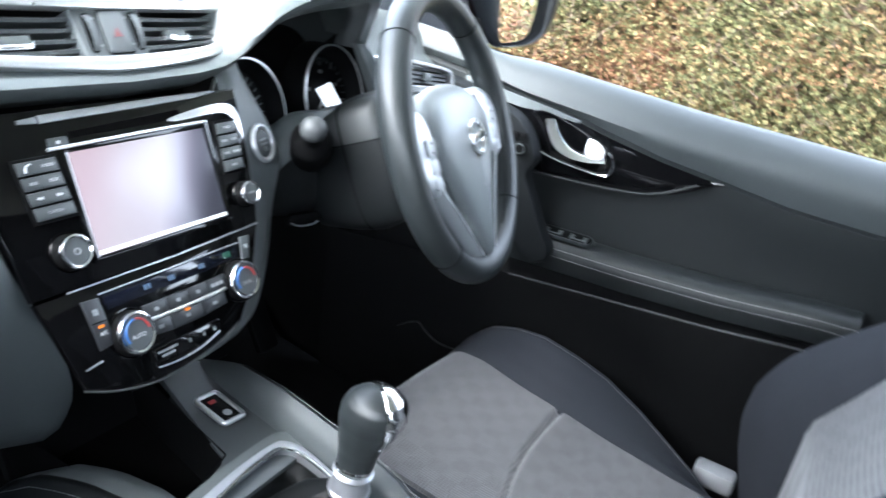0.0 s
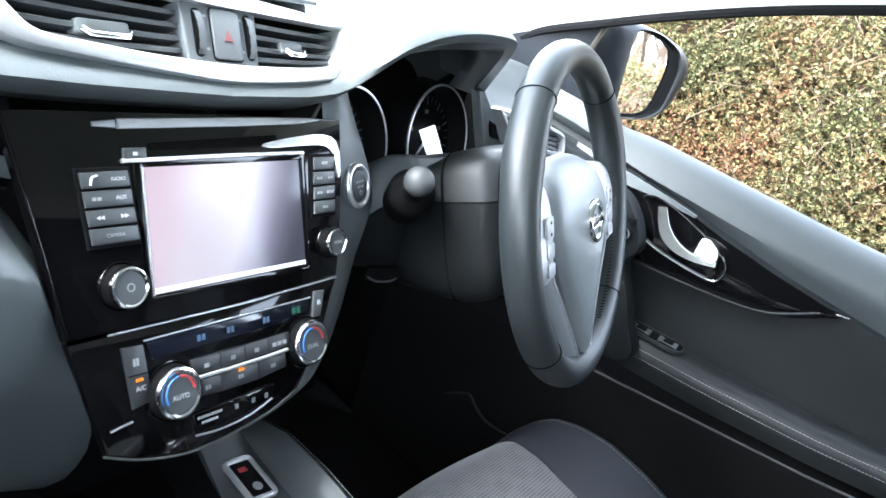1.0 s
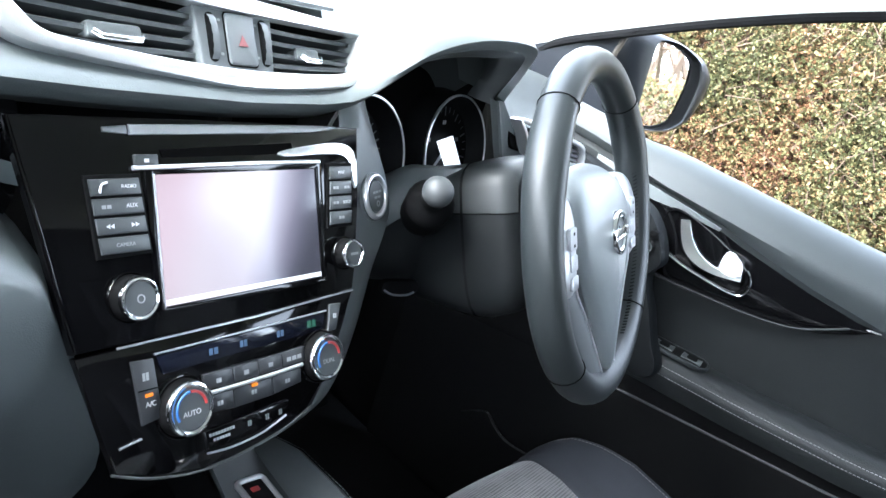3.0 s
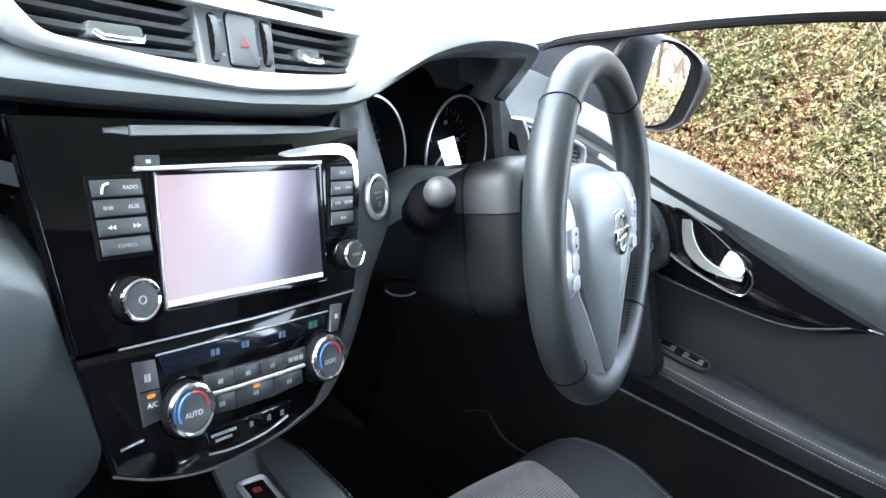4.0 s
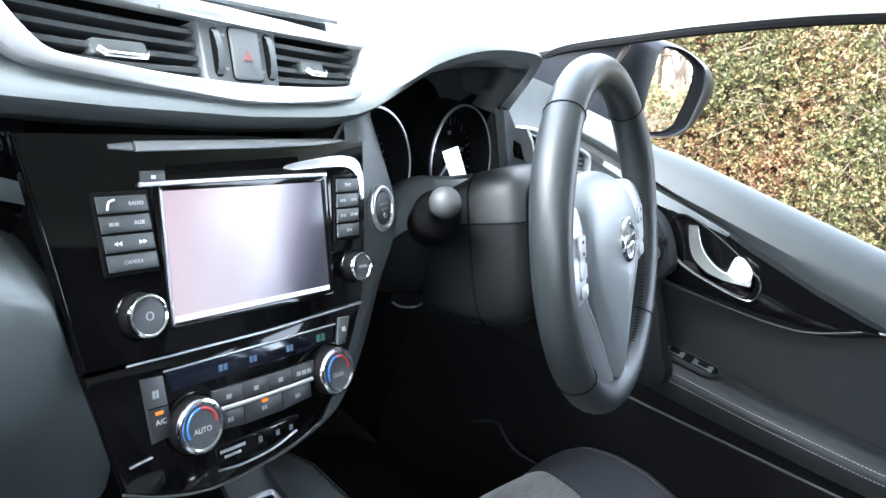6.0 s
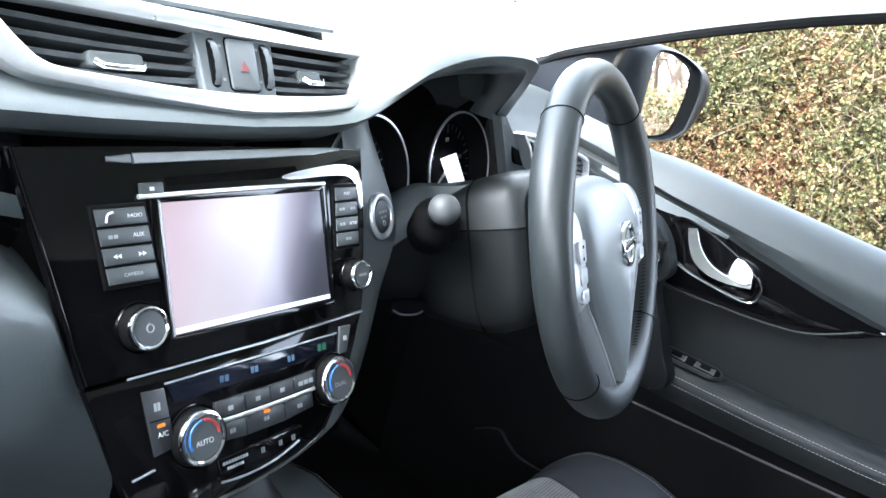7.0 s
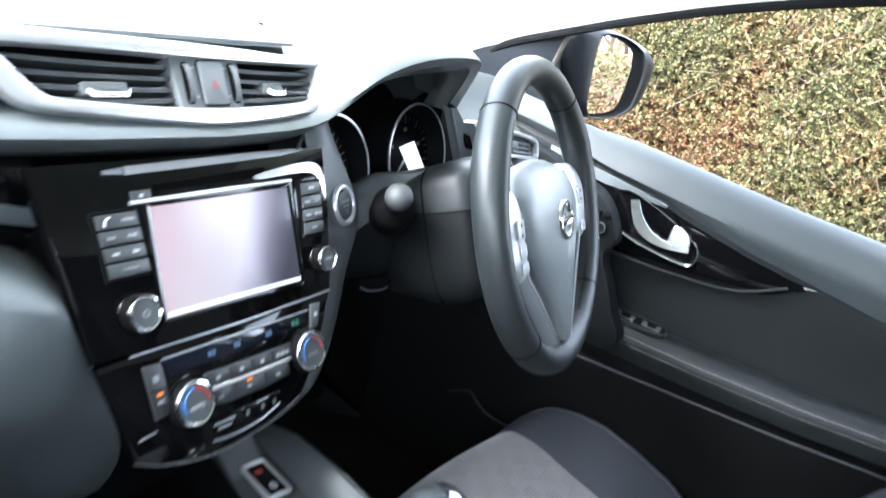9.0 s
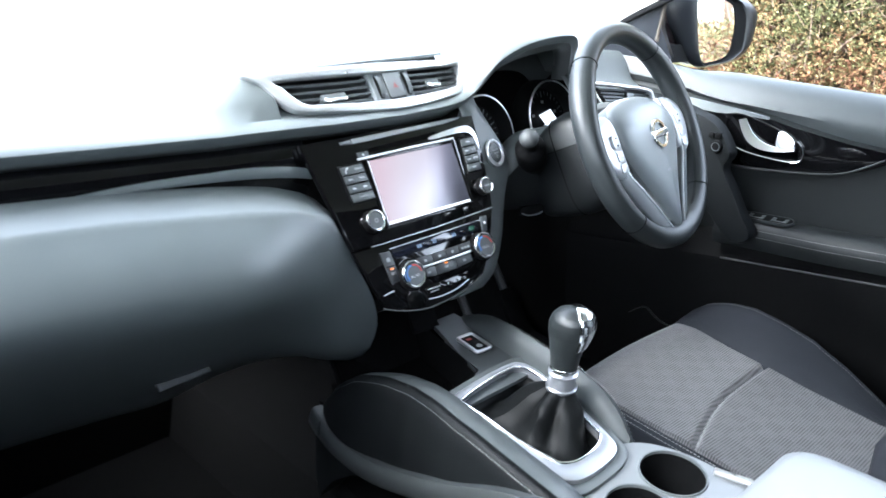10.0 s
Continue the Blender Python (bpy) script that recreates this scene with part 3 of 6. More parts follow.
def pad_row(x):
    z, y = lerp(LIP, x), 0.03
    inset = 0.05 * min(1.0, max(0.0, (0.152 - x) / 0.022)) if x > -0.188 else 0.0
    w = min(1.0, max(0.0, (-0.235 - x) / 0.09))
    low = [(y + 0.018, z + 0.008), (y + 0.045, z + 0.017), (y + 0.08, z + 0.026), (0.14, z + 0.034), (0.2, z + 0.041), (0.28, z + 0.046), (0.4, z + 0.046), (0.6, 1.085), (0.95, 1.045)]
    high = [(y + 0.018, z + 0.010), (y + 0.027 + inset, z + 0.03), (y + 0.045 + inset, z + 0.054), (0.082, max(1.088, z + 0.058)), (0.11, 1.1), (0.2, 1.106), (0.35, 1.104), (0.6, 1.085), (0.95, 1.045)]
    return [Vector((x, a, b)) for a, b in [
        (y + 0.05, z - 0.024), (y + 0.036, z - 0.024), (y + 0.026, z - 0.022), (y + 0.014, z - 0.0145), (y + 0.004, z - 0.0055), (y + 0.001, z), (y + 0.007, z + 0.0055)] + [(h[0] + (l[0] - h[0]) * w, h[1] + (l[1] - h[1]) * w) for h, l in zip(high, low)]]


def arch_row(p):
    ctr = Vector((0.26, 0, 0.97))
    n = Vector((p.x - ctr.x, 0, p.z - ctr.z)).normalized()
    top = max(0.0, n.z)
    def at(dn, y, dz=0.0):
        return Vector((p.x + n.x * dn, y, p.z + n.z * dn + dz))
    inner = Vector((ctr.x + (p.x - ctr.x) * (0.9 if p.x < ctr.x else 0.9 + 0.45 * min(1.0, (p.x - ctr.x) / 0.1)), 0.12, ctr.z + (p.z - ctr.z) * 0.78))
    deck = 1.1 - 0.05 * max(0.0, (p.x - 0.3) / 0.1)
    return [inner, at(-0.018, min(p.y + 0.04, 0.104)), at(-0.0135, p.y + 0.012), at(-0.012, p.y + 0.0085), at(-0.0085, p.y + 0.0075), at(-0.004, p.y + 0.0015), at(0.0, p.y), at(0.003, p.y + 0.004), at(0.0075, p.y + 0.014),
            at(0.011, p.y + 0.03), at(0.013, p.y + 0.06), at(0.014, p.y + 0.1), Vector((p.x + n.x * 0.02, 0.25, max(p.z + 0.012 * top, 1.0) * 0.5 + deck * 0.5)), Vector((p.x + n.x * 0.04, 0.38, deck)), Vector((p.x + n.x * 0.05, 0.6, 1.08)), Vector((p.x, 0.95, 1.04))]


def arch_lining(p, rim):
    """Deep inside of the hood, from the rim back to the dials."""
    n = Vector((p.x - 0.26, 0, p.z - 0.97)).normalized()
    k = -0.02 + 0.024 * min(1.0, max(0.0, (p.x - 0.28) / 0.08))
    right = 0.035 * min(1.0, max(0.0, (p.x - 0.29) / 0.07))
    back = Vector((p.x + n.x * k + right, 0.135, p.z + n.z * k))
    deep = Vector((0.26 + (p.x - 0.26) * 0.6 + 1.6 * right, 0.15, 0.97 + (p.z - 0.97) * 0.5))
    inward = Vector((0.26 - p.x, 0, 0.97 - p.z)).normalized() * (1 - 0.8 * min(1.0, max(0.0, (p.x - 0.315) / 0.05)))
    return [deep, back + Vector((0, 0.012, 0)), back, rim.lerp(back, 0.6), rim + inward * 0.0135 + Vector((0, 0.034, 0)), rim + inward * 0.0145 + Vector((0, 0.021, 0)), rim + inward * 0.0115 + Vector((0, 0.0165, 0)), rim + inward * 0.003 + Vector((0, 0.007, 0)), rim]


def blend(a, b, w):
    return [p.lerp(q, w) for p, q in zip(a, b)]


xs = [-0.74 + 0.02 * i for i in range(28)] + [-0.19, -0.186, -0.165] + [-0.14 + 0.02 * i for i in range(12)] + [0.098, 0.102]
rows = [pad_row(x) for x in xs]
for p in ARCH:
    w = min(1.0, max(0.0, (p.x - 0.105) / 0.06)) if p.x < 0.3 else 1.0
    w = w * w * (3 - 2 * w)
    rows.append(blend(pad_row(p.x), arch_row(p), max(w, 0.25)) if w < 1 else arch_row(p))
lining = [arch_lining(p, r[3]) for p, r in zip(ARCH, rows[len(xs):])]
rows = [r[3:] for r in rows]
for _ in range(5):
    lining = [[(lining[max(0, k - 1)][j] + r[j] * 2 + lining[min(len(lining) - 1, k + 1)][j]) / 4 if j < 5 and 0 < k < len(lining) - 1 else r[j] for j in range(9)] for k, r in enumerate(lining)]
part("hood_lining", loft(lining, False), LINING, dash, "black inside of the instrument hood", 75)
# Added sheet: closes the hood and holds its inner shade as colour.
part("hood_back", sheet(lambda u, v: (0.12 + 0.42 * u, 0.158, 0.9 + (0.185 - 0.06 * u) * v), 2, 2, 0.004), VOID, dash, "added near-black wall for the shade behind the dials")
part("lip_underside", loft([pad_row(x)[:4] for x in xs], False), PLASTIC, dash)
part("top_pad", loft(rows, False), PAD, dash, "grey-black soft pad flowing into the instrument hood")
part("deck", sheet(lambda u, v: (0.142 + 0.6 * u, 0.16 + 0.79 * v, 1.088 - 0.1 * u * (1 - 0.6 * v) - 0.047 * v), 8, 8, -0.006), BELT, dash, "soft grained pad under the windscreen")

# right-hand end of the dash round the side vent
part("end_pad", loft([[Vector((x, y, z + d)) for y, z in ((0.4, 1.0), (0.2, 1.03), (0.165, 1.052), (0.152, 1.063), (0.144, 1.066), (0.136, 1.061), (0.127, 1.048), (0.118, 1.03), (0.108, 1.012), (0.085, 0.998), (0.058, 0.985), (0.05, 0.95), (0.045, 0.92), (0.035, 0.90))] for x, d in ((0.478, 0.0), (0.488, -0.002), (0.5, -0.006), (0.56, -0.01), (0.62, -0.016), (0.665, -0.022))], False), BELT, dash, "charcoal pad above the side air vent")
part("end_panel", loft([[Vector((0.655 + o, y * (1 - g) - 0.05 * g, z * (1 - g) + 0.85 * g)) for y, z, *_ in catmull([(0.10, 0.965, 0), (0.0, 0.962, 0), (-0.058, 0.947, 0), (-0.085, 0.938, 0), (-0.108, 0.918, 0), (-0.124, 0.893, 0), (-0.129, 0.876, 0), (-0.119, 0.856, 0), (-0.126, 0.836, 0), (-0.143, 0.81, 0), (-0.166, 0.768, 0), (-0.184, 0.742, 0), (-0.181, 0.722, 0), (-0.15, 0.715, 0), (-0.10, 0.76, 0), (-0.06, 0.82, 0), (0.0, 0.86, 0), (0.10, 0.87, 0)], 3, True)] for o, g in ((0.016, 0.0), (-0.006, 0.0), (-0.011, 0.02), (-0.012, 0.06))]), RAIL, dash, "charcoal dash end panel beside the door")
# knee panel below the steering column
part("knee_panel", loft([[Vector((x, y, z)) for y, z in ((0.06, 0.955), (0.02, 0.93), (0.0, 0.885), (-0.004, 0.85), (0.004, 0.828), (0.02, 0.82), (0.07, 0.818), (0.2, 0.85))] for x in (0.47, 0.5, 0.6, 0.645)], False), PLASTIC, dash, "charcoal lower panel under the wheel")
part("hood_release", prism(Frame((0.262, 0.018, 0.826), (1, -0.3, 0), (0, 0.1, 1)), rrect(0, 0, 0.05, 0.016, 0.007), -0.004, 0.003, 0.002), DARK, dash, "small black release lever")
part("release_edge", tube(catmull([(0.240, 0.021, 0.824), (0.25, 0.0155, 0.8195), (0.268, 0.010, 0.819), (0.278, 0.008, 0.822)], 4), 0.0012, 6), BRUSHED, dash)

# lower passenger dash and glovebox
ZTOP = [(-0.74, 1.014), (-0.531, 1.002), (-0.421, 0.991), (-0.29, 0.971), (-0.253, 0.964), (-0.214, 0.955), (-0.173, 0.939), (-0.15, 0.926), (-0.08, 0.90)]
GLR = [(0.60, -0.15), (0.64, -0.125), (0.665, -0.097), (0.69, -0.0865), (0.73, -0.082), (0.76, -0.087), (0.80, -0.102), (0.85, -0.1235), (0.89, -0.140), (0.93, -0.157)]
GLW = [(0.70, 0.006), (0.76, 0.009), (0.80, 0.014), (0.85, 0.027), (0.89, 0.031), (0.94, 0.03)]
GLD = [(0.0, 0.03), (0.006, 0.0165), (0.012, 0.0035), (0.018, -0.009), (0.0205, -0.012), (0.026, -0.0135), (0.036, -0.0152), (0.05, -0.0165), (0.07, -0.0165), (0.09, -0.015), (0.1, -0.0135), (0.11, -0.0115), (0.12, -0.0095), (0.13, -0.007), (0.15, -0.002), (0.17, 0.004), (0.19, 0.010), (0.21, 0.019), (0.23, 0.033), (0.245, 0.055), (0.255, 0.09), (0.26, 0.14)]


BULGE = [(0.0, 0.03), (0.006, 0.0165), (0.012, 0.0035), (0.018, -0.009), (0.0205, -0.013), (0.026, -0.018), (0.036, -0.027), (0.05, -0.0395), (0.07, -0.0535), (0.09, -0.061), (0.1, -0.062), (0.11, -0.0595), (0.12, -0.053), (0.13, -0.044), (0.15, -0.021), (0.17, 0.004), (0.19, 0.03), (0.21, 0.058), (0.23, 0.088), (0.245, 0.115), (0.255, 0.15), (0.26, 0.2)]


def glove_y(x, d):
    w = min(1.0, max(0.0, (-0.125 - x) / 0.2))
    w = w * w * (3 - 2 * w)
    return lerp(GLD, d) * (1 - w) + lerp(BULGE, d) * w


def glove_z(x, d):
    k = min(1.0, max(0.0, (-0.15 - x) / 0.25))
    return lerp(ZTOP, x) - d - 0.45 * max(0.0, d - 0.1) * k * k * (3 - 2 * k)


def glove_rows():
    rows = []
    for d in [g[0] for g in GLD]:
        xr = -0.15
        for _ in range(30):
            xr = 0.5 * xr + 0.5 * lerp(GLR, lerp(ZTOP, xr) - d)
        zr = lerp(ZTOP, xr) - d
        w = 0.6 * lerp(GLW, zr)
        row = []
        for k in range(36):
            x = -0.74 + (xr - w + 0.74) * k / 35
            row.append(Vector((x, glove_y(x, d), glove_z(x, d))))
        y0 = row[-1].y
        ye = max(0.009, y0 + 0.006)
        for f, g in ((0.12, 0.05), (0.5, 0.45), (0.9, 0.88), (1.0, 1.0)):
            row.append(Vector((xr - w + w * f, y0 + (ye - y0) * g, glove_z(xr - w + w * f, d))))
        for dx, dy in ((0.0006, 0.003), (-0.001, 0.02), (-0.008, 0.12)):
            row.append(Vector((xr + dx, ye + dy, zr)))
        rows.append(row)
    top = [p + Vector((0, 0.05, 0.004)) for p in rows[0]]
    return [top] + rows


part("lower_panel", loft(glove_rows(), False), GLOVE, dash, "bulging charcoal panel over the glovebox with a chamfered edge")
gs = Frame((-0.364, 0.036, 0.7405), (1, 0.02, 0.03), (0, -0.69, 0.72))
part("glovebox_handle", prism(gs, rrect(0, 0, 0.07, 0.006, 0.0025), -0.012, 0.002, 0.001), PLASTIC, dash, "slim grey glovebox handle")
part("decor_strip", loft([[Vector((x, 0.052 + dy, z0 + (z1 - z0) * t)) for t, dy in ((0, 0.012), (0.08, 0.0), (0.3, -0.012), (0.55, -0.014), (0.8, -0.008), (0.94, 0.0), (1, 0.015))]
                          for x, z0, z1 in [(x, lerp([(-0.74, 0.985), (-0.53, 0.984), (-0.355, 0.97), (-0.224, 0.945), (-0.149, 0.915)], x), lerp(LIP, x) - 0.016) for x in [-0.74 + 0.02 * i for i in range(30)]]], False), GLOSS, dash, "gloss black passenger trim strip")

# Paler strip laid on the gloss trim in place of its reflected stripe.
REFLECT = [(-0.74, 0.986, 0.0022), (-0.6, 0.9885, 0.0025), (-0.5, 0.9902, 0.0034), (-0.443, 0.9914, 0.0044), (-0.38, 0.9912, 0.0056), (-0.313, 0.988, 0.0068), (-0.24, 0.981, 0.0078), (-0.19, 0.973, 0.008), (-0.158, 0.965, 0.008)]
part("decor_moulding", loft([[Vector((x, 0.052, z - h)), Vector((x, 0.0375, z - h)), Vector((x, 0.0355, z - 0.4 * h)), Vector((x, 0.037, z + 0.5 * h)), Vector((x, 0.04, z + h)), Vector((x, 0.055, z + h))] for x, z, h in [tuple(p) for p in catmull(REFLECT, 4)]]), GLOVE, dash, "satin slate strip standing in for a reflection sweeping through the trim")

# ---- centre stack frame of reference: the fascia ----
FA = Frame((0, 0, 0.929), (1, 0, 0), (0, 0.445, 0.8955))
side = []
for b, xi, xo in ((0.122, 0.122, 0.166), (0.108, 0.128, 0.166), (0.094, 0.136, 0.169), (0.06, 0.134, 0.187), (0.033, 0.131, 0.203), (0.007, 0.127, 0.214), (-0.018, 0.124, 0.203), (-0.05, 0.117, 0.177), (-0.076, 0.108, 0.162), (-0.104, 0.094, 0.147), (-0.135, 0.075, 0.124), (-0.158, 0.045, 0.104), (-0.172, 0.0, 0.082)):
    w, d = xo - xi, lerp([(-0.172, 0.34), (-0.1, 0.32), (0.0, 0.26), (0.122, 0.06)], b)
    side.append([FA(xi - 0.006, b, -0.016), FA(xi + 0.003, b, -0.0085), FA(xi + 0.5 * w, b, -0.0065 - 0.42 * d * w), FA(xo - 0.006, b, -0.0065 - 0.88 * d * w), FA(xo, b, -0.012 - d * w), FA(xo - 0.003, b, -0.08), FA(xo - 0.01, b, -0.2)])
side = [list(r) for r in zip(*[catmull(c, 4) for c in zip(*side)])]
part("stack_flank", loft(side, False), FLANK, dash, "charcoal side of the centre stack")
part("stack_core", prism(FA, [(-0.12, 0.075), (0.13, 0.075), (0.115, -0.05), (0.075, -0.13), (-0.06, -0.14), (-0.085, -0.06)], -0.2, -0.008), VOID, dash)

# start button
sb = thing("start_button", FA(0.170, 0.018, -0.0135), "round black engine start button with a chrome ring", "button")
SB = Frame(FA(0.170, 0.018, -0.0135), (1, 0.22, 0), (0, 0.445, 0.8955))
part("ring_seat", lathe(SB, [(0.0238, -0.004), (0.0235, 0.0005), (0.0215, 0.001)], 36), GREYPANEL, sb)
part("ring", lathe(SB, [(0.0222, -0.008)] + [(0.0193 + 0.0029 * math.cos(radians(g)), 0.0012 + 0.0032 * math.sin(radians(g))) for g in range(0, 181, 20)] + [(0.0164, -0.002)], 48), SILVER, sb, "chrome ring")
part("cap", lathe(SB, [(0.0165, -0.004), (0.0165, 0.0005), (0.0145, 0.003), (0.0, 0.0035)], 36), BUTTON, sb)
bars(SB, -0.008, 0.009, 0.004, 0.0022, 0.0038, sb, DIMINK, 3)
bars(SB, -0.006, 0.007, -0.001, 0.0022, 0.0038, sb, DIMINK, 2)
part("power_mark", lathe(SB, [(0.0028, 0.0036), (0.0028, 0.0042), (0.002, 0.0042), (0.002, 0.0036)], 16, 0, -0.007), DIMINK, sb)

# ---- centre air vent ----
VF = Frame((0, 0.061, 1.0565), (1, 0, 0), (0, 0.53, 0.85))
cv = thing("centre_air_vent", (0, 0.06, 1.05), "wide centre air vent with satin silver surround", "air vent")
vz = lambda z: (z - 1.0565) / 0.85
OUT = catmull([(-0.222, vz(1.092)), (-0.12, vz(1.0895)), (0.0, vz(1.0855)), (0.1, vz(1.080)), (0.148, vz(1.0755)), (0.143, vz(1.058)), (0.134, vz(1.038)), (0.09, vz(1.030)), (0.006, vz(1.0265)), (-0.06, vz(1.0305)), (-0.12, vz(1.036)), (-0.168, vz(1.043)), (-0.188, vz(1.059)), (-0.204, vz(1.078))], 5, True)
INN = catmull([(-0.182, vz(1.0795)), (-0.11, vz(1.0785)), (0.0, vz(1.0745)), (0.1, vz(1.0725)), (0.1385, vz(1.0705)), (0.134, vz(1.059)), (0.1235, vz(1.0455)), (0.085, vz(1.0405)), (0.008, vz(1.0385)), (-0.055, vz(1.0405)), (-0.11, vz(1.0445)), (-0.148, vz(1.0485)), (-0.164, vz(1.059)), (-0.175, vz(1.071))], 5, True)
part("surround", ringslab(VF, OUT, INN, -0.003, 0.008, 0.003), SILVER, cv, "satin silver surround")
part("brow", loft([[Vector((x, y0 + dy, z0 + dz)) for dy, dz in ((0.0, 0.0), (0.0005, 0.003), (0.009, 0.0062), (0.016, 0.008), (0.017, 0.004))] for x, y0, z0 in ((-0.2, 0.0835, 1.0905), (-0.1, 0.0835, 1.0903), (0.0, 0.083, 1.0895), (0.08, 0.083, 1.0888), (0.118, 0.0835, 1.0885))]), GREYPANEL, cv, "dark strip above the vent")
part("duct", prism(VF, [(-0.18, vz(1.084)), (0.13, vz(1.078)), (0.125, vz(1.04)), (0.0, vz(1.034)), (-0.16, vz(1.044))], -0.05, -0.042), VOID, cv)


part("duct_wall", loft([[VF(p[0] + 0.0006 * (1 if p[0] < 0 else -1), p[1], c) for p in INN] for c in (-0.001, -0.02, -0.048)], True, False), DARK, cv, "dark inner wall of the vent")


def slat(x0, x1, b0, b1, droop):
    rows = []
    for k in range(9):
        t = k / 8
        a, b = x0 + (x1 - x0) * t, b0 + (b1 - b0) * t - droop * math.sin(math.pi * t)
        rows.append([VF(a, b + 0.0032, -0.007), VF(a, b + 0.0008, -0.002), VF(a, b - 0.0022, -0.003), VF(a, b - 0.004, -0.02), VF(a, b - 0.001, -0.026), VF(a, b + 0.003, -0.024)])
    part("slat", loft(rows), BUTTON, cv)


for k, (zl, zr) in enumerate(((1.0755, 1.0700), (1.0665, 1.0620), (1.0575, 1.0540), (1.0490, 1.0465))):
    slat(-0.176 + 0.006 * k, -0.036, vz(zl), vz(zr), 0.001)
for k, (zl, zr) in enumerate(((1.0690, 1.0668), (1.0610, 1.0595), (1.0530, 1.0520), (1.0455, 1.0475))):
    slat(0.036, 0.137 - 0.0045 * k, vz(zl), vz(zr), 0.0006)
for x, w in ((-0.099, 0.040), (0.077, 0.026)):
    tab = part("tab", prism(VF, rrect(x, vz(1.0545), w, 0.011, 0.003), -0.012, 0.0, 0.002), GREYPANEL2, cv, "grey slider tab")
    part("tab_edge", tube([VF(x - w / 2 + 0.002, vz(1.0525), 0.003), VF(x - w / 2 + 0.006, vz(1.0492), 0.006), VF(x, vz(1.0487), 0.007), VF(x + w / 2 - 0.006, vz(1.0492), 0.006), VF(x + w / 2 - 0.002, vz(1.0525), 0.003)], 0.0019, 8), CHROME, tab, "chrome edge")
# hazard panel between the two halves
hz = part("hazard_panel", prism(VF, [(-0.0375, vz(1.0775)), (0.0365, vz(1.0750)), (0.0335, vz(1.0380)), (-0.0345, vz(1.0385))], -0.03, 0.003, 0.0015), VENTGREY, cv, "slate grey panel with hazard switch", 15)
part("hazard_button", prism(VF, rrect(0.003, vz(1.0575), 0.027, 0.038, 0.003), 0.0, 0.0055, 0.0012), VENTGREY, hz, "hazard warning button")
part("button_gap", ringslab(VF, rrect(0.003, vz(1.0575), 0.0296, 0.0405, 0.004), rrect(0.003, vz(1.0575), 0.027, 0.038, 0.003), 0.002, 0.0034), VOID, hz)
tri = Frame(VF(0.003, vz(1.0565), 0.0058), VF.ex, VF.ey)
part("hazard_triangle", prism(tri, [(-0.0045, -0.004), (0.0045, -0.004), (0, 0.0042)], -0.0002, 0.0003), HAZARD, hz, "red triangle")
for x in (-0.0235, 0.0265):
    part("slot", prism(VF, rrect(x, vz(1.0575), 0.0085, 0.036, 0.004), 0.0, 0.0036, 0.0004), DARK, hz)
    wheel = []
    for k in range(15):
        a = math.pi * k / 14
        wheel.append([VF(x + dx, vz(1.0575) + 0.0165 * math.cos(a), 0.0022 + 0.0055 * math.sin(a) + (0.0006 if k % 2 else 0)) for dx in (-0.003, -0.0015, 0.0015, 0.003)])
    part("thumbwheel", loft(wheel, False), VENTGREY, hz, "ribbed thumbwheel")
    for zz in (1.0685, 1.0475):
        bars(VF, x + (0.006 if x < 0 else -0.0095), x + (0.0095 if x < 0 else -0.006), vz(zz), 0.002, 0.0036, hz, DIMINK, 1)

# ---- infotainment unit ----
hu = thing("infotainment_unit", FA(0, 0.0, 0), "gloss black head unit with reflected glare painted on its touch screen", "infotainment unit")
UP = [(-0.174, 0.0845), (0.0, 0.083), (0.137, 0.0805), (0.131, 0.02), (0.1215, -0.04), (0.1175, -0.0615), (0.0, -0.0655), (-0.146, -0.0655), (-0.16, 0.01)]
part("fascia", prism(FA, UP, -0.008, 0.0, 0.0025), GLOSS, hu, "piano black surround")
part("fascia_edge", tube(catmull([FA(-0.1735, 0.0835, -0.001), FA(-0.1665, 0.045, 0.0), FA(-0.158, 0.0, 0.0005), FA(-0.1515, -0.035, 0.0), FA(-0.145, -0.064, -0.001)], 5), 0.0016, 8), GLOSS, hu, "rounded lacquered edge")
part("display_bezel", ringslab(FA, rrect(0, 0.001, 0.170, 0.104, 0.003), rrect(0, 0, 0.155, 0.091, 0.001), -0.001, 0.0012, 0.0004), GLOSS, hu)
part("display", prism(FA, rrect(0, 0, 0.155, 0.091, 0.0005, 1), -0.004, 0.0004), SCREEN, hu, "touch screen, reflected glare painted as glow")
part("status_bar", prism(FA, [(-0.0765, -0.0448), (0.0775, -0.0448), (0.0775, -0.0412), (-0.0765, -0.0412)], 0.0, 0.0008), glow("pale status bar", (0.8, 0.85, 0.85), 0.2), hu, "pale status line along the screen foot")
part("screen_edge", tube([FA(-0.079, 0.046, 0.0015), FA(-0.079, -0.046, 0.0015)], 0.0009, 6), BRUSHED, hu)
part("top_trim", loft([[FA(a, b0, 0.0), FA(a, b0 + 0.0004, 0.0026), FA(a, (b0 + b1) / 2, 0.0024), FA(a, b1 - 0.0008, 0.0016), FA(a, b1, 0.0)] for a, b0, b1 in ((-0.095, 0.0722, 0.0795), (-0.04, 0.0732, 0.0803), (0.03, 0.0746, 0.0812), (0.075, 0.0757, 0.0815), (0.105, 0.079, 0.0812))]), SPOKE, hu, "satin silver strip along the top")
part("top_trim_end", loft([[FA(a, b0, 0.0), FA(a, b0 + 0.0004, 0.0016), FA(a, b1 - 0.0008, 0.0012), FA(a, b1, 0.0)] for a, b0, b1 in ((-0.114, 0.0741, 0.0775), (-0.0965, 0.0728, 0.0789))]), BRUSHED, hu)
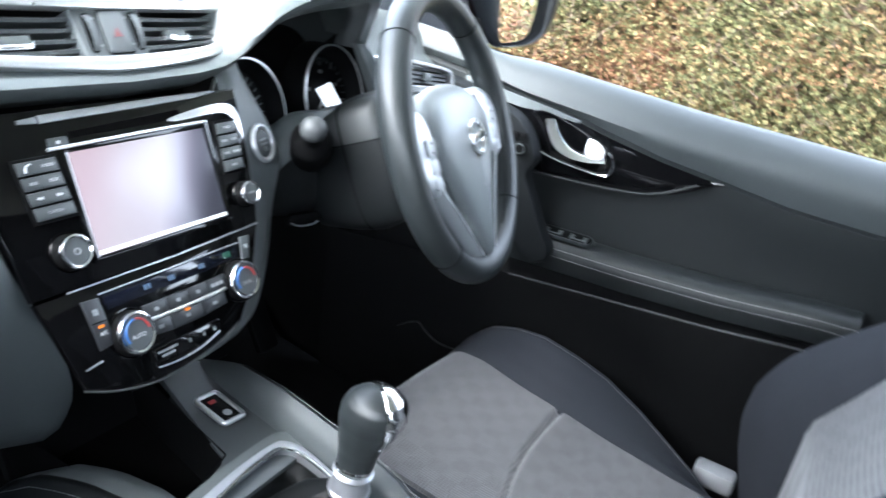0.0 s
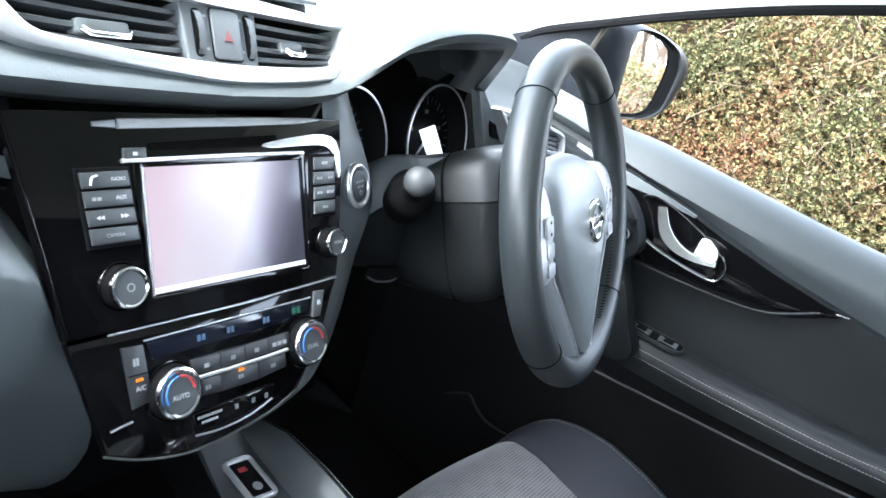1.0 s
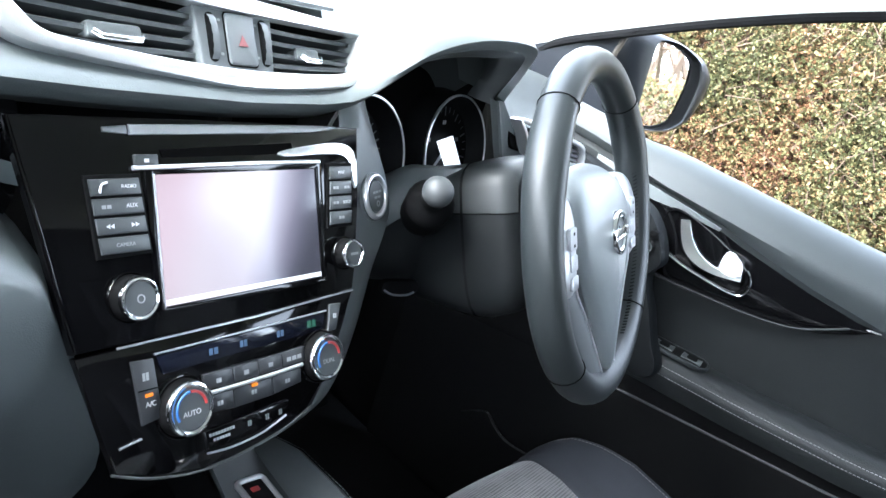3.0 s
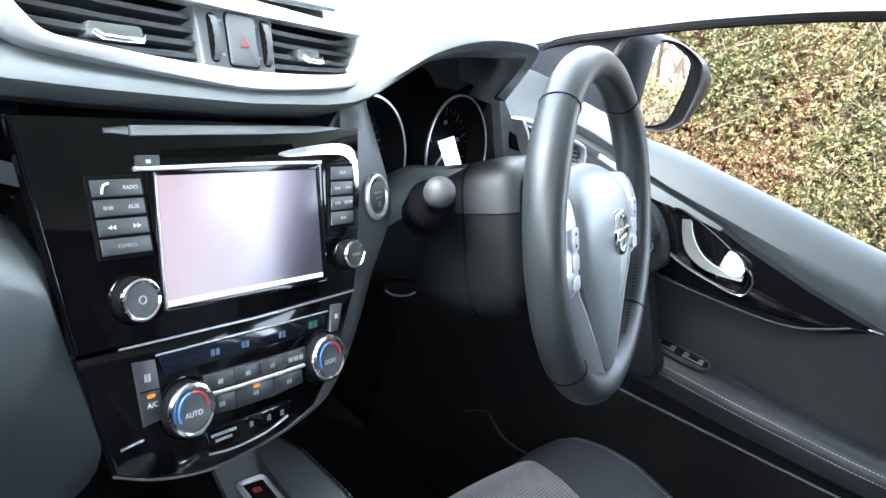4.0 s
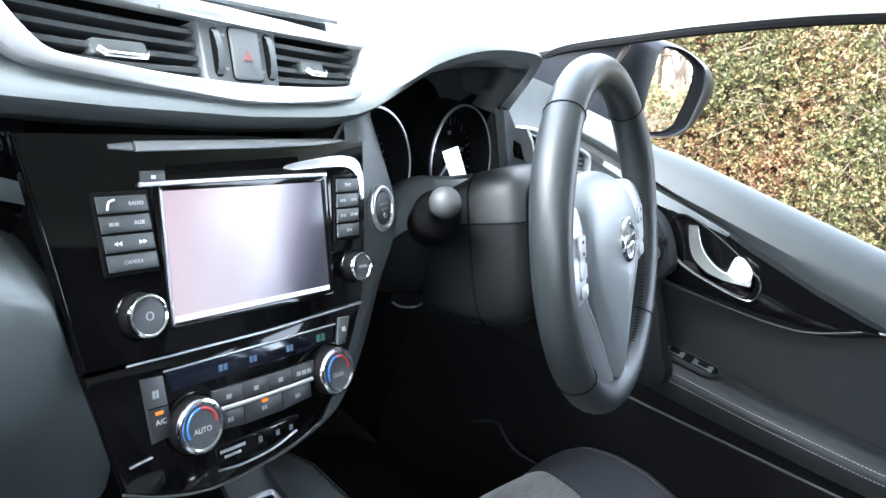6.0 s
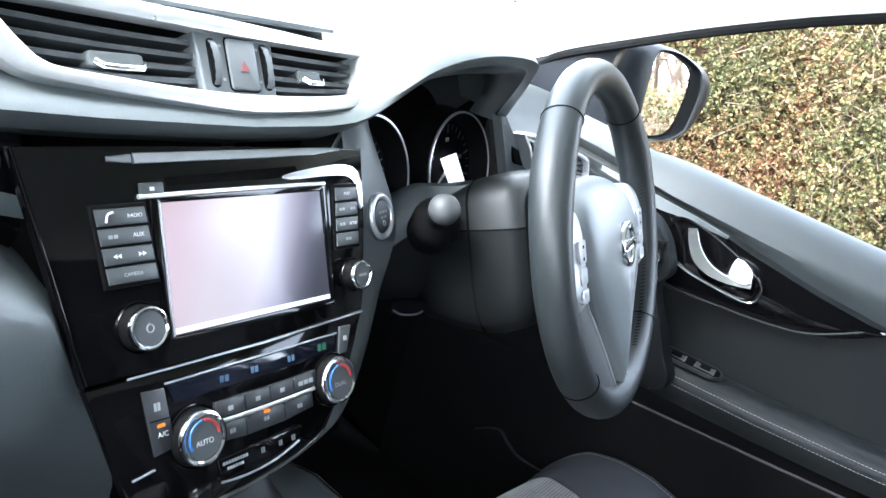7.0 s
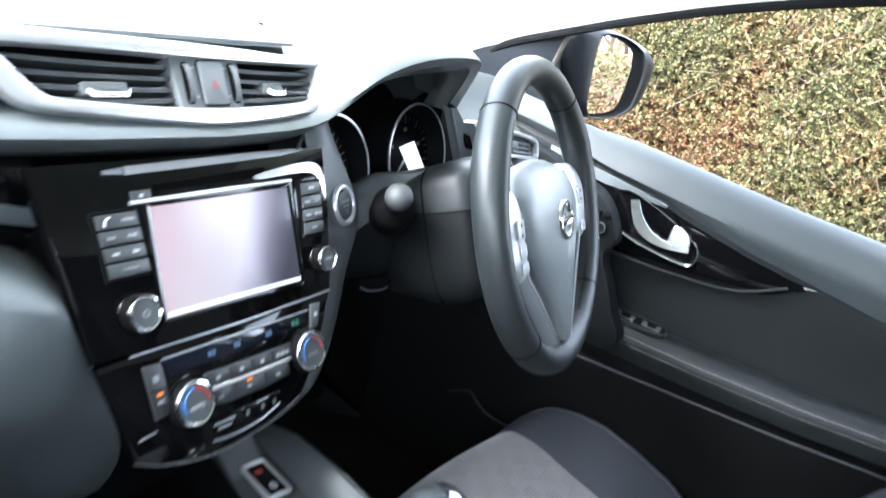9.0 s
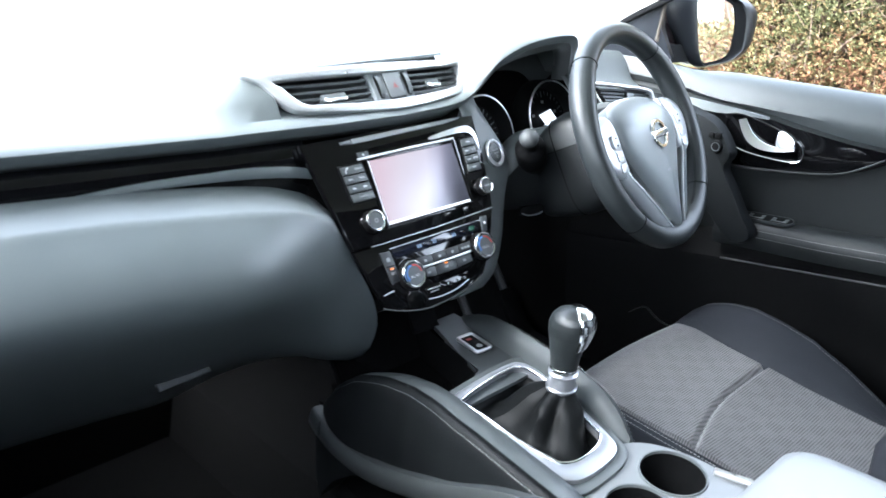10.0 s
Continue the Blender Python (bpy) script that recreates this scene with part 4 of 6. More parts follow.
part("disc_slot", prism(FA, [(-0.072, 0.0625), (0.052, 0.067), (0.055, 0.0585), (-0.07, 0.0572)], -0.002, 0.0008), VOID, hu, "dark disc slot")
part("slot_lip", tube([FA(-0.095, 0.0505, 0.002), FA(0.0, 0.0515, 0.0025), FA(0.082, 0.0515, 0.002)], 0.0017, 8), SILVER, hu, "thin silver line above the screen")
part("corner_trim", prism(FA, catmull([(0.04, 0.0605), (0.09, 0.0665), (0.116, 0.0655), (0.1285, 0.057), (0.1285, 0.03), (0.125, 0.03), (0.1225, 0.049), (0.113, 0.0565), (0.09, 0.058), (0.045, 0.0565)], 4, True), 0.0, 0.0018, 0.0008), SILVER, hu, "bright corner moulding")
ej = part("eject_button", prism(FA, rrect(-0.084, 0.0552, 0.018, 0.0085, 0.001), 0.0, 0.003, 0.0008), BUTTON, hu)
bars(FA, -0.0865, -0.082, 0.0552, 0.0025, 0.0033, ej, INK, 1)


def button_block(a0, a1, skew, rows, b_top, b_bot):
    """A column of push buttons: rows of texts or bars."""
    n = len(rows)
    h = (b_top - b_bot) / n
    base = part("button_plate", prism(FA, [(a0 - 0.002, b_top + 0.002), (a1 + 0.002, b_top + 0.002), (a1 + 0.002 + skew, b_bot - 0.002), (a0 - 0.002 + skew, b_bot - 0.002)], 0.0, 0.0022, 0.001), DARK, hu, "charcoal button column")
    for k, row in enumerate(rows):
        bt, bb = b_top - h * k - 0.001, b_top - h * (k + 1) + 0.001
        s0, s1 = skew * k / n, skew * (k + 1) / n
        w = (a1 - a0) / len(row)
        key = part("key", prism(FA, [(a0 + s0 + 0.0004, bt), (a1 + s0 - 0.0004, bt), (a1 + s1 - 0.0004, bb), (a0 + s1 + 0.0004, bb)], 0.002, 0.0038, 0.001), BUTTON, base)
        for j, text in enumerate(row):
            x0, x1 = a0 + w * j + 0.0004, a0 + w * (j + 1) - 0.0004
            ca, cb = (x0 + x1 + s0 + s1) / 2, (bt + bb) / 2
            if text == "phone":
                part("symbol", tube(catmull([FA(ca + 0.003, cb + 0.003, 0.0041), FA(ca - 0.001, cb + 0.0015, 0.0041), FA(ca - 0.0025, cb - 0.0035, 0.0041)], 4), 0.0008, 6), INK, key)
            elif text in ("prev", "next"):
                s = 1 if text == "next" else -1
                part("symbol", raw([FA(ca + s * (o + d), cb + e, 0.0042) for o in (-0.003, 0.0) for d, e in ((0, -0.0016), (0.003, 0), (0, 0.0016))], [(0, 1, 2), (3, 4, 5)]), INK, key, smooth=0)
            elif text.isupper():
                word(text, FA, ca, cb, 0.0039, 0.0036 if len(text) > 3 else 0.004, DIMINK if text == "CAMERA" else PALEINK, key)
            else:
                bars(FA, ca - 0.0035, ca + 0.004, cb, 0.0024, 0.0041, key, DIMINK, 2)


button_block(-0.1285, -0.0915, 0.005, (("phone", "RADIO"), ("x", "AUX"), ("prev", "next"), ("CAMERA",)), 0.045, -0.0055)
button_block(0.0935, 0.1215, -0.004, (("MAP",), ("x", "x"), ("x", "SETUP"), ("x",)), 0.048, -0.0035)


def knob(a, b, r, h, parent, cap_label="", marks=False):
    """A round dial: dark well ring, grey skirt, chrome rim and flat cap."""
    k = part("dial", lathe(FA, [(r * 1.22, 0.0), (r * 1.22, 0.001), (r * 1.18, 0.0018), (r * 1.12, 0.001), (r * 1.1, 0.0)], 40, a, b), GLOSS, parent, "rotary knob with chrome rim")
    part("skirt", lathe(FA, [(r * 1.1, 0.0), (r * 1.06, h * 0.75), (r * 1.0, h * 0.9), (0.0, h * 0.9)], 40, a, b), DARK, k)
    part("rim", lathe(FA, [(r * 1.05, h * 0.7), (r * 1.045, h * 0.9), (r * 1.0, h * 1.03), (r * 0.92, h * 1.07), (r * 0.84, h * 1.0), (r * 0.82, h * 0.88)], 48, a, b), CHROME, k, "chrome rim")
    part("cap", lathe(FA, [(r * 0.83, h * 0.85), (r * 0.8, h * 0.98), (0.0, h * 1.0)], 40, a, b), BUTTON, k)
    return k


kv = knob(-0.104, -0.035, 0.0142, 0.0125, hu)
part("power_mark", lathe(FA, [(0.003, 0.0124), (0.003, 0.0129), (0.0022, 0.0129), (0.0022, 0.0124)], 18, -0.104, -0.035), DIMINK, kv)
kt = knob(0.108, -0.029, 0.012, 0.0125, hu)
bars(FA, 0.103, 0.113, -0.029, 0.0024, 0.0129, kt, DIMINK, 4)

# ---- climate control panel ----
cc = thing("climate_control", FA(0, -0.115, 0), "gloss black climate panel with two chrome-rimmed dials", "climate control")
LOW = [(-0.1465, -0.0675), (0.0, -0.0675), (0.117, -0.0635), (0.104, -0.085), (0.085, -0.122), (0.058, -0.152), (0.024, -0.162), (-0.02, -0.168), (-0.06, -0.169), (-0.1, -0.161), (-0.126, -0.150), (-0.138, -0.1)]
part("fascia", prism(FA, LOW, -0.006, 0.0, 0.0025), GLOSS, cc, "piano black panel")
part("joint_line", tube([FA(-0.117, -0.0668, 0.0006), FA(0.0, -0.0666, 0.0008), FA(0.116, -0.0626, 0.0006)], 0.0009, 6), BRUSHED, cc)
part("display", prism(FA, [(-0.0885, -0.0775), (0.0785, -0.0765), (0.074, -0.0905), (-0.0845, -0.0915)], 0.0, 0.0012, 0.0005), LCD, cc, "dark blue climate readout")
part("display_line", tube([FA(-0.09, -0.0762, 0.001), FA(0.08, -0.0752, 0.001)], 0.0008, 6), BRUSHED, cc)
bars(FA, 0.056, 0.067, -0.083, 0.006, 0.0016, cc, GREENLED, 2)
for x0, x1 in ((-0.045, -0.036), (-0.016, -0.008), (0.022, 0.03)):
    bars(FA, x0, x1, -0.0845, 0.005, 0.0016, cc, mat("faint blue segment", (0.03, 0.06, 0.11), 0.3), 2)
kl = part("key_column", prism(FA, [(-0.1085, -0.0775), (-0.0915, -0.0785), (-0.0875, -0.1205), (-0.104, -0.1225)], 0.0, 0.0022, 0.001), DARKKEY, cc, "demist and air conditioning keys")
part("key_gap", tube([FA(-0.1055, -0.0985, 0.0023), FA(-0.0895, -0.099, 0.0023)], 0.0006, 4), VOID, kl)
part("lamp", prism(FA, rrect(-0.0975, -0.1025, 0.006, 0.0024, 0.0006), 0.002, 0.0028), AMBER, kl, "amber lamp")
word("A/C", FA, -0.0965, -0.109, 0.0024, 0.0052, PALEINK, kl)
bars(FA, -0.1015, -0.096, -0.0895, 0.0055, 0.0025, kl, DIMINK, 2)
kr = part("key_column", prism(FA, [(0.0845, -0.0705), (0.0985, -0.0715), (0.0905, -0.0935), (0.0805, -0.0935)], 0.0, 0.002, 0.001), BUTTON, cc)
bars(FA, 0.087, 0.0915, -0.081, 0.004, 0.0023, kr, INK, 2)
row_top = lambda a: -0.0995 - 0.0008 * (1 - (a / 0.06) ** 2)
strip_b = lambda a: -0.1135 - 0.001 * (1 - (a / 0.06) ** 2)
row_bot = lambda a: -0.1265 - 0.005 * (1 - ((a + 0.005) / 0.06) ** 2)
for a0, a1, sym in ((-0.0525, -0.0255, 1), (-0.025, -0.0005, 1), (0.0, 0.0245, 1), (0.025, 0.05, 3)):
    key = part("key", prism(FA, [(a0, row_top(a0)), (a1, row_top(a1)), (a1, strip_b(a1) + 0.0022), (a0, strip_b(a0) + 0.0022)], 0.0, 0.003, 0.0008), DARKKEY, cc, "air distribution key")
    bars(FA, (a0 + a1) / 2 - 0.0028 * sym, (a0 + a1) / 2 + 0.003 * sym, -0.1065, 0.0035, 0.0033, key, DIMINK, sym)
for a0, a1, sym in ((-0.0525, -0.0265, 1), (-0.026, 0.0125, 1), (0.013, 0.044, 1)):
    key = part("key", prism(FA, [(a0, strip_b(a0) - 0.0022), (a1, strip_b(a1) - 0.0022), (a1, row_bot(a1)), (a0, row_bot(a0))], 0.0, 0.003, 0.0008), DARKKEY, cc, "air distribution key")
    bars(FA, (a0 + a1) / 2 - 0.0028, (a0 + a1) / 2 + 0.003, -0.1235, 0.0034, 0.0033, key, DIMINK, 2)
    if a0 == -0.026:
        part("lamp", prism(FA, rrect(-0.006, -0.1182, 0.006, 0.0022, 0.0006), 0.002, 0.0036), AMBER, key, "amber lamp")
part("silver_bar", tube([FA(-0.052, strip_b(-0.052), 0.003), FA(-0.02, strip_b(-0.02), 0.0035), FA(0.02, strip_b(0.02), 0.0035), FA(0.046, strip_b(0.046), 0.003)], 0.0017, 8), SILVER, cc, "bright bar between the keys")
for a, b in ((-0.0705, -0.1185), (0.0695, -0.1125)):
    k = knob(a, b, 0.0188, 0.011, cc)
    for c0, c1, m in ((95, 215, BLUE), (5, 92, RED)):
        arc = [FA(a + 0.0125 * math.cos(radians(g)), b + 0.0125 * math.sin(radians(g)), 0.0111) for g in range(c0, c1, 6)]
        part("temperature_arc", tube(arc, 0.0011, 6), m, k, "blue arc" if m is BLUE else "red arc")
    word("AUTO" if a < 0 else "DUAL", FA, a, b - 0.003, 0.0111, 0.0054, PALEINK if a < 0 else DIMINK, k)
pa = part("airbag_indicator", prism(FA, [(-0.054, -0.1415), (0.03, -0.140), (0.026, -0.151), (-0.01, -0.157), (-0.052, -0.156)], 0.0, 0.0012, 0.0006), GLOSS, cc, "indicator strip")
bars(FA, -0.0505, -0.0265, -0.1455, 0.0024, 0.0016, pa, DIMINK, 9)
bars(FA, -0.047, -0.031, -0.1498, 0.0022, 0.0016, pa, DIMINK, 6)
for x in (-0.012, 0.006, 0.02):
    bars(FA, x - 0.002, x + 0.002, -0.147, 0.0045, 0.0016, pa, GREYPANEL, 2)
part("indicator_edge", tube(catmull([FA(-0.053, -0.158, 0.0012), FA(-0.03, -0.16, 0.0016), FA(0.0, -0.158, 0.0016), FA(0.026, -0.1515, 0.0012)], 4), 0.0009, 6), BRUSHED, cc)
part("lower_edge", tube(catmull([FA(-0.128, -0.149, -0.001), FA(-0.1, -0.1605, 0.0), FA(-0.06, -0.169, 0.0), FA(-0.02, -0.168, 0.0), FA(0.024, -0.162, 0.0), FA(0.058, -0.152, -0.001)], 4), 0.001, 6), PLASTIC, cc)
part("side_nick", tube([FA(-0.122, -0.133, 0.001), FA(-0.105, -0.131, 0.001)], 0.0009, 6), BRUSHED, cc)

# ---- instrument cluster ----
ic = thing("instrument_cluster", (0.31, 0.1, 0.96), "two-dial instrument cluster with chrome rings under the hood", "instrument cluster")
CL = Frame((0.306, 0.092, 0.962), (1, 0.04, 0), (0, 0.28, 0.96))
part("backing", prism(CL, [(-0.26, -0.1), (-0.2, 0.12), (-0.12, 0.142), (0.06, 0.142), (0.1, 0.1), (0.14, 0.06), (0.2, 0.04), (0.2, -0.1)], -0.06, -0.042), VOID, ic)


def gauge(ca, cb, r, c0):
    g = part("dial", lathe(CL, [(r * 1.12, c0 - 0.02), (r * 1.03, c0 + 0.012), (r * 0.98, c0 + 0.014), (r * 0.86, c0 - 0.006), (r * 0.84, c0 - 0.008), (0.0, c0 - 0.008)], 48, ca, cb), DARK, ic, "black dial in a deep bowl")
    part("chrome_ring", lathe(CL, [(r * 1.025, c0 + 0.011), (r * 1.02, c0 + 0.0145), (r * 0.99, c0 + 0.015), (r * 0.98, c0 + 0.012)], 56, ca, cb), SILVER, g, "thin chrome ring")
    bm = bmesh.new()
    for k in range(25):
        a = radians(225 - 270 * k / 24)
        r0, r1, w = r * (0.68 if k % 3 else 0.62), r * 0.78, 0.0006 if k % 3 else 0.0011
        d, s = Vector((math.cos(a), math.sin(a))), Vector((-math.sin(a), math.cos(a))) * w
        bm.faces.new([bm.verts.new(CL(ca + q.x, cb + q.y, c0 - 0.0072)) for q in (d * r0 - s, d * r1 - s, d * r1 + s, d * r0 + s)])
    part("scale", bm, GREYPANEL, g, smooth=0)
    for k in range(0, 25, 6):
        a = radians(225 - 270 * k / 24)
        bars(CL, ca + r * 0.5 * math.cos(a) - 0.004, ca + r * 0.5 * math.cos(a) + 0.004, cb + r * 0.5 * math.sin(a), 0.005, c0 - 0.0072, g, DIMINK, 2)
    a = radians(222)
    part("needle", tube([CL(ca, cb, c0 - 0.004), CL(ca + 0.72 * r * math.cos(a), cb + 0.72 * r * math.sin(a), c0 - 0.004)], [0.002, 0.0008], 6), INK, g, "white needle")
    part("hub", lathe(CL, [(0.009, c0 - 0.008), (0.009, c0 - 0.002), (0.0, c0 - 0.001)], 20, ca, cb), DARK, g)
    return g


gauge(-0.108, -0.014, 0.066, 0.006)
gr = gauge(0.107, -0.013, 0.069, -0.02)
part("readout", prism(CL, [(0.0835, -0.001), (0.117, 0.005), (0.144, -0.035), (0.112, -0.04)], -0.0215, -0.0195), WHITELCD, gr, "bright white trip readout")
FIN = [(0.379 + 0.066 * t, 0.396 + 0.118 * t, 1.032 - 0.085 * t) for t in (0, 0.2, 0.4, 0.6, 0.8, 1.0)]
part("side_wall", loft([[Vector((a + 0.0005, 0.0515, z)), Vector((a + 0.11, 0.14, z))] for a, b, z in FIN], False), VOID, ic)
part("side_fin", loft([[Vector((a, 0.06, z)), Vector((a + 0.001, 0.051, z)), Vector((a + 0.004, 0.049, z)), Vector((a * 0.6 + b * 0.4, 0.052, z)), Vector((b, 0.05, z)), Vector((b + 0.03, 0.1, z))] for a, b, z in FIN], False), FLANK, ic, "grey side panel of the cluster recess")

# ---- side air vent by the driver's door ----
SV = Frame((0.53, 0.029, 0.984), (0.19, 0.0, -0.028), (0, 0.25, 0.97))
sv = thing("side_air_vent", (0.53, 0.03, 0.98), "small side air vent in a satin silver frame", "air vent")
so = catmull([(-0.105, 0.026), (0.0, 0.024), (0.08, 0.018), (0.098, 0.004), (0.102, -0.02), (0.09, -0.024), (0.0, -0.026), (-0.062, -0.028), (-0.078, -0.02), (-0.092, 0.002)], 4, True)
so = [(p[0] * (1.12 if p[0] < 0 else 0.9), p[1] * 0.75) for p in so]


def inset(poly, d):
    """The outline moved inwards by an even width."""
    pts = [Vector((p[0], p[1])) for p in poly]
    turn = sum(p.x * q.y - q.x * p.y for p, q in zip(pts, pts[1:] + pts[:1]))
    out = []
    for k, p in enumerate(pts):
        e = (pts[(k + 1) % len(pts)] - pts[k - 1]).normalized()
        out.append((p.x - e.y * math.copysign(d, turn), p.y + e.x * math.copysign(d, turn)))
    return out


si = inset(so, 0.0045)
part("surround", ringslab(SV, so, si, -0.01, 0.005, 0.0015), SILVER, sv, "satin silver frame")
part("duct", prism(SV, si, -0.03, -0.022), VOID, sv)
for k in range(4):
    b = 0.0095 - 0.0063 * k
    part("slat", loft([[SV(a, b + 0.002, -0.004), SV(a, b - 0.002, -0.002), SV(a, b - 0.003, -0.016), SV(a, b + 0.001, -0.018)] for a in (-0.08 + 0.006 * k, 0.0, 0.085)]), PLASTIC, sv)
part("tab", prism(SV, rrect(0.01, -0.002, 0.022, 0.013, 0.003), -0.004, 0.004, 0.0015), GREYPANEL, sv, "slider tab")

# ---- steering column and stalk ----
col = thing("steering_column", (0.35, -0.02, 0.93), "charcoal two-piece steering column shroud", "steering column")
CO = Frame((0.352, -0.02, 0.935), (1, 0.1, 0), (0, 0.42, 0.907))


def shroud(c, w, ht, hb, n=24):
    out = []
    for k in range(n):
        a = 2 * math.pi * k / n
        s, q = math.sin(a), math.cos(a)
        out.append(CO((w if q > 0 else 0.86 * w) * math.copysign(abs(q) ** 0.42, q), (ht if s > 0 else hb) * math.copysign(abs(s) ** 0.5, s), c))
    return out


shell = [shroud(-0.09, 0.075, 0.022, 0.105), shroud(-0.04, 0.086, 0.04, 0.115), shroud(-0.012, 0.09, 0.052, 0.118), shroud(0.005, 0.09, 0.055, 0.118), shroud(0.028, 0.087, 0.053, 0.112), shroud(0.039, 0.082, 0.049, 0.104), shroud(0.045, 0.07, 0.042, 0.09)]
# Halves differ in tone to paint the top light and the shade below.
part("upper_shell", loft([r[:13] for r in shell], False), COLTOP, col, "smooth charcoal upper half of the shroud, lit tone")
part("lower_shell", loft([r[12:] + r[:1] for r in shell], False), SHROUD, col, "lower half of the shroud, shaded tone")
part("shroud_front", loft([shell[-1], shroud(0.046, 0.03, 0.02, 0.04)]), SHROUD, col)
part("shell_seam", tube([r[12] + (r[12] - CO(0.2, 0.0, 0.0)).normalized() * 0.0003 for r in shell], 0.0007, 6), VOID, col)
YF = [(0.17, 0.06), (0.22, 0.042), (0.26, 0.024), (0.30, 0.012), (0.5, 0.012)]
ZT = [(0.17, 0.885), (0.20, 0.90), (0.222, 0.915), (0.236, 0.932), (0.247, 0.946), (0.258, 0.953), (0.28, 0.957), (0.36, 0.959), (0.5, 0.957)]
panel = []
for k in range(45):
    x = 0.17 + 0.0075 * k
    yf, zt = lerp(YF, x), lerp(ZT, x)
    panel.append([Vector((x, y, z)) for y, z in ((0.12, zt - 0.055), (yf + 0.036, zt - 0.003), (yf + 0.022, zt - 0.0008), (yf + 0.009, zt - 0.009), (yf + 0.002, zt - 0.02), (yf, zt - 0.034), (yf + 0.001, 0.86), (yf + 0.004, 0.838), (yf + 0.014, 0.824), (yf + 0.05, 0.818), (0.2, 0.85))])
panel = [list(r) for r in zip(*[catmull(c[::3], 3) for c in zip(*panel)])]
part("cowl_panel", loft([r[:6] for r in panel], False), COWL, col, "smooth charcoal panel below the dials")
part("lower_cowl", loft([r[5:] for r in panel], False), SHROUD, col, "hard plastic panel under the column, shaded tone")
part("cowl_joint", tube([Vector((x, lerp(YF, x) - 0.0003, 0.923)) for x in (0.245, 0.27, 0.3, 0.33, 0.37)], 0.0009, 6), VOID, col)
part("joint", loft([shroud(-0.013, 0.0912, 0.0532, 0.1192), shroud(-0.010, 0.0912, 0.0535, 0.1192)], True, False), DARK, col)
part("screw_cap", lathe(Frame(CO(-0.062, -0.062, 0.035), (1, 0, 0), (0, 0.4, 0.9)), [(0.0035, 0), (0.0025, 0.002), (0.0, 0.002)], 12), GREYPANEL, col)
st = thing("column_stalk", (0.2, -0.03, 0.95), "black indicator stalk with a rounded grey end", "stalk")
part("arm", tube(catmull([(0.30, 0.04, 0.89), (0.268, 0.024, 0.908), (0.245, 0.008, 0.925), (0.222, -0.009, 0.942), (0.21, -0.018, 0.951), (0.196, -0.029, 0.962)], 4), [0.015 + 0.0095 * min(1.0, k / 6) - 0.0125 * max(0.0, min(1.0, (k - 12) / 4)) for k in range(21)], 20), DARK, st, "fat black twist grip")
part("end_cap", lathe(Frame((0.1895, -0.0335, 0.9675), (0.53, -0.75, -0.03), (0.4, 0.26, 0.8)), [(0.015 * math.cos(radians(g)), 0.0135 * math.sin(radians(g))) for g in range(-90, 91, 12)], 28), PLASTIC, st, "rounded charcoal end cap")

# ---- steering wheel ----
YAW, TAU = 0.158, 0.4354
WF = Frame((0.3583, -0.126, 0.9614), (math.cos(YAW), math.sin(YAW), 0), (-math.sin(YAW) * math.sin(TAU), math.cos(YAW) * math.sin(TAU), math.cos(TAU)))
sw = thing("steering_wheel", WF(0, 0, 0), "black leather three-spoke steering wheel with silver spoke trim", "steering wheel")
RW, RT = 0.167, 0.0165
rings = []
for k in range(96):
    a = 2 * math.pi * k / 96
    fat = 1.0 + 0.07 * (math.exp(-((math.degrees(a) - 152) / 14) ** 2) + math.exp(-((math.degrees(a) - 28) / 14) ** 2))
    rings.append([WF((RW + RT * fat * math.cos(b)) * math.cos(a), (RW + RT * fat * math.cos(b)) * math.sin(a), 1.15 * RT * fat * math.sin(b)) for b in [2 * math.pi * j / 18 for j in range(18)]])
rings.append(rings[0])
bm = loft(rings, True, False)
bmesh.ops.remove_doubles(bm, verts=bm.verts, dist=1e-6)
rim = part("rim", bm, LEATHER, sw, "leather-wrapped rim")
for deg in (131, 49, -44, 224):
    a = radians(deg)
    c = [WF((RW + (RT + 0.0006) * math.cos(b)) * math.cos(a), (RW + (RT + 0.0006) * math.cos(b)) * math.sin(a), 1.15 * (RT + 0.0006) * math.sin(b)) for b in [2 * math.pi * j / 18 for j in range(18)]]
    part("seam", tube(c, 0.0006, 6, True), VOID, rim, "wrap seam")
for d0, d1 in ((-62, 42), (138, 242)):
    vs, fs = [], []
    for k in range(int((d1 - d0) / 1.7)):
        d, n = radians(d0 + 1.7 * k), len(vs)
        for b, e in ((167, -0.0012), (161, -0.0003), (154, 0.001)):
            for w in (-0.0007, 0.0007):
                for h in (-0.0008, 0.0005):
                    q, g = RW + (RT + h) * math.cos(radians(b)), d + (e + w) / RW
                    vs.append(WF(q * math.cos(g), q * math.sin(g), 1.15 * (RT + h) * math.sin(radians(b))))
        for j in (0, 4):
            fs += [tuple(n + j + i for i in f) for f in ((1, 3, 7, 5), (0, 1, 5, 4), (3, 2, 6, 7))]
        fs += [(n, n + 2, n + 3, n + 1), (n + 8, n + 9, n + 11, n + 10)]
    tagged(part("stitching", raw(vs, fs), RUBBER, rim, "dark cross stitches inside the rim", smooth=0), kind="stuff")
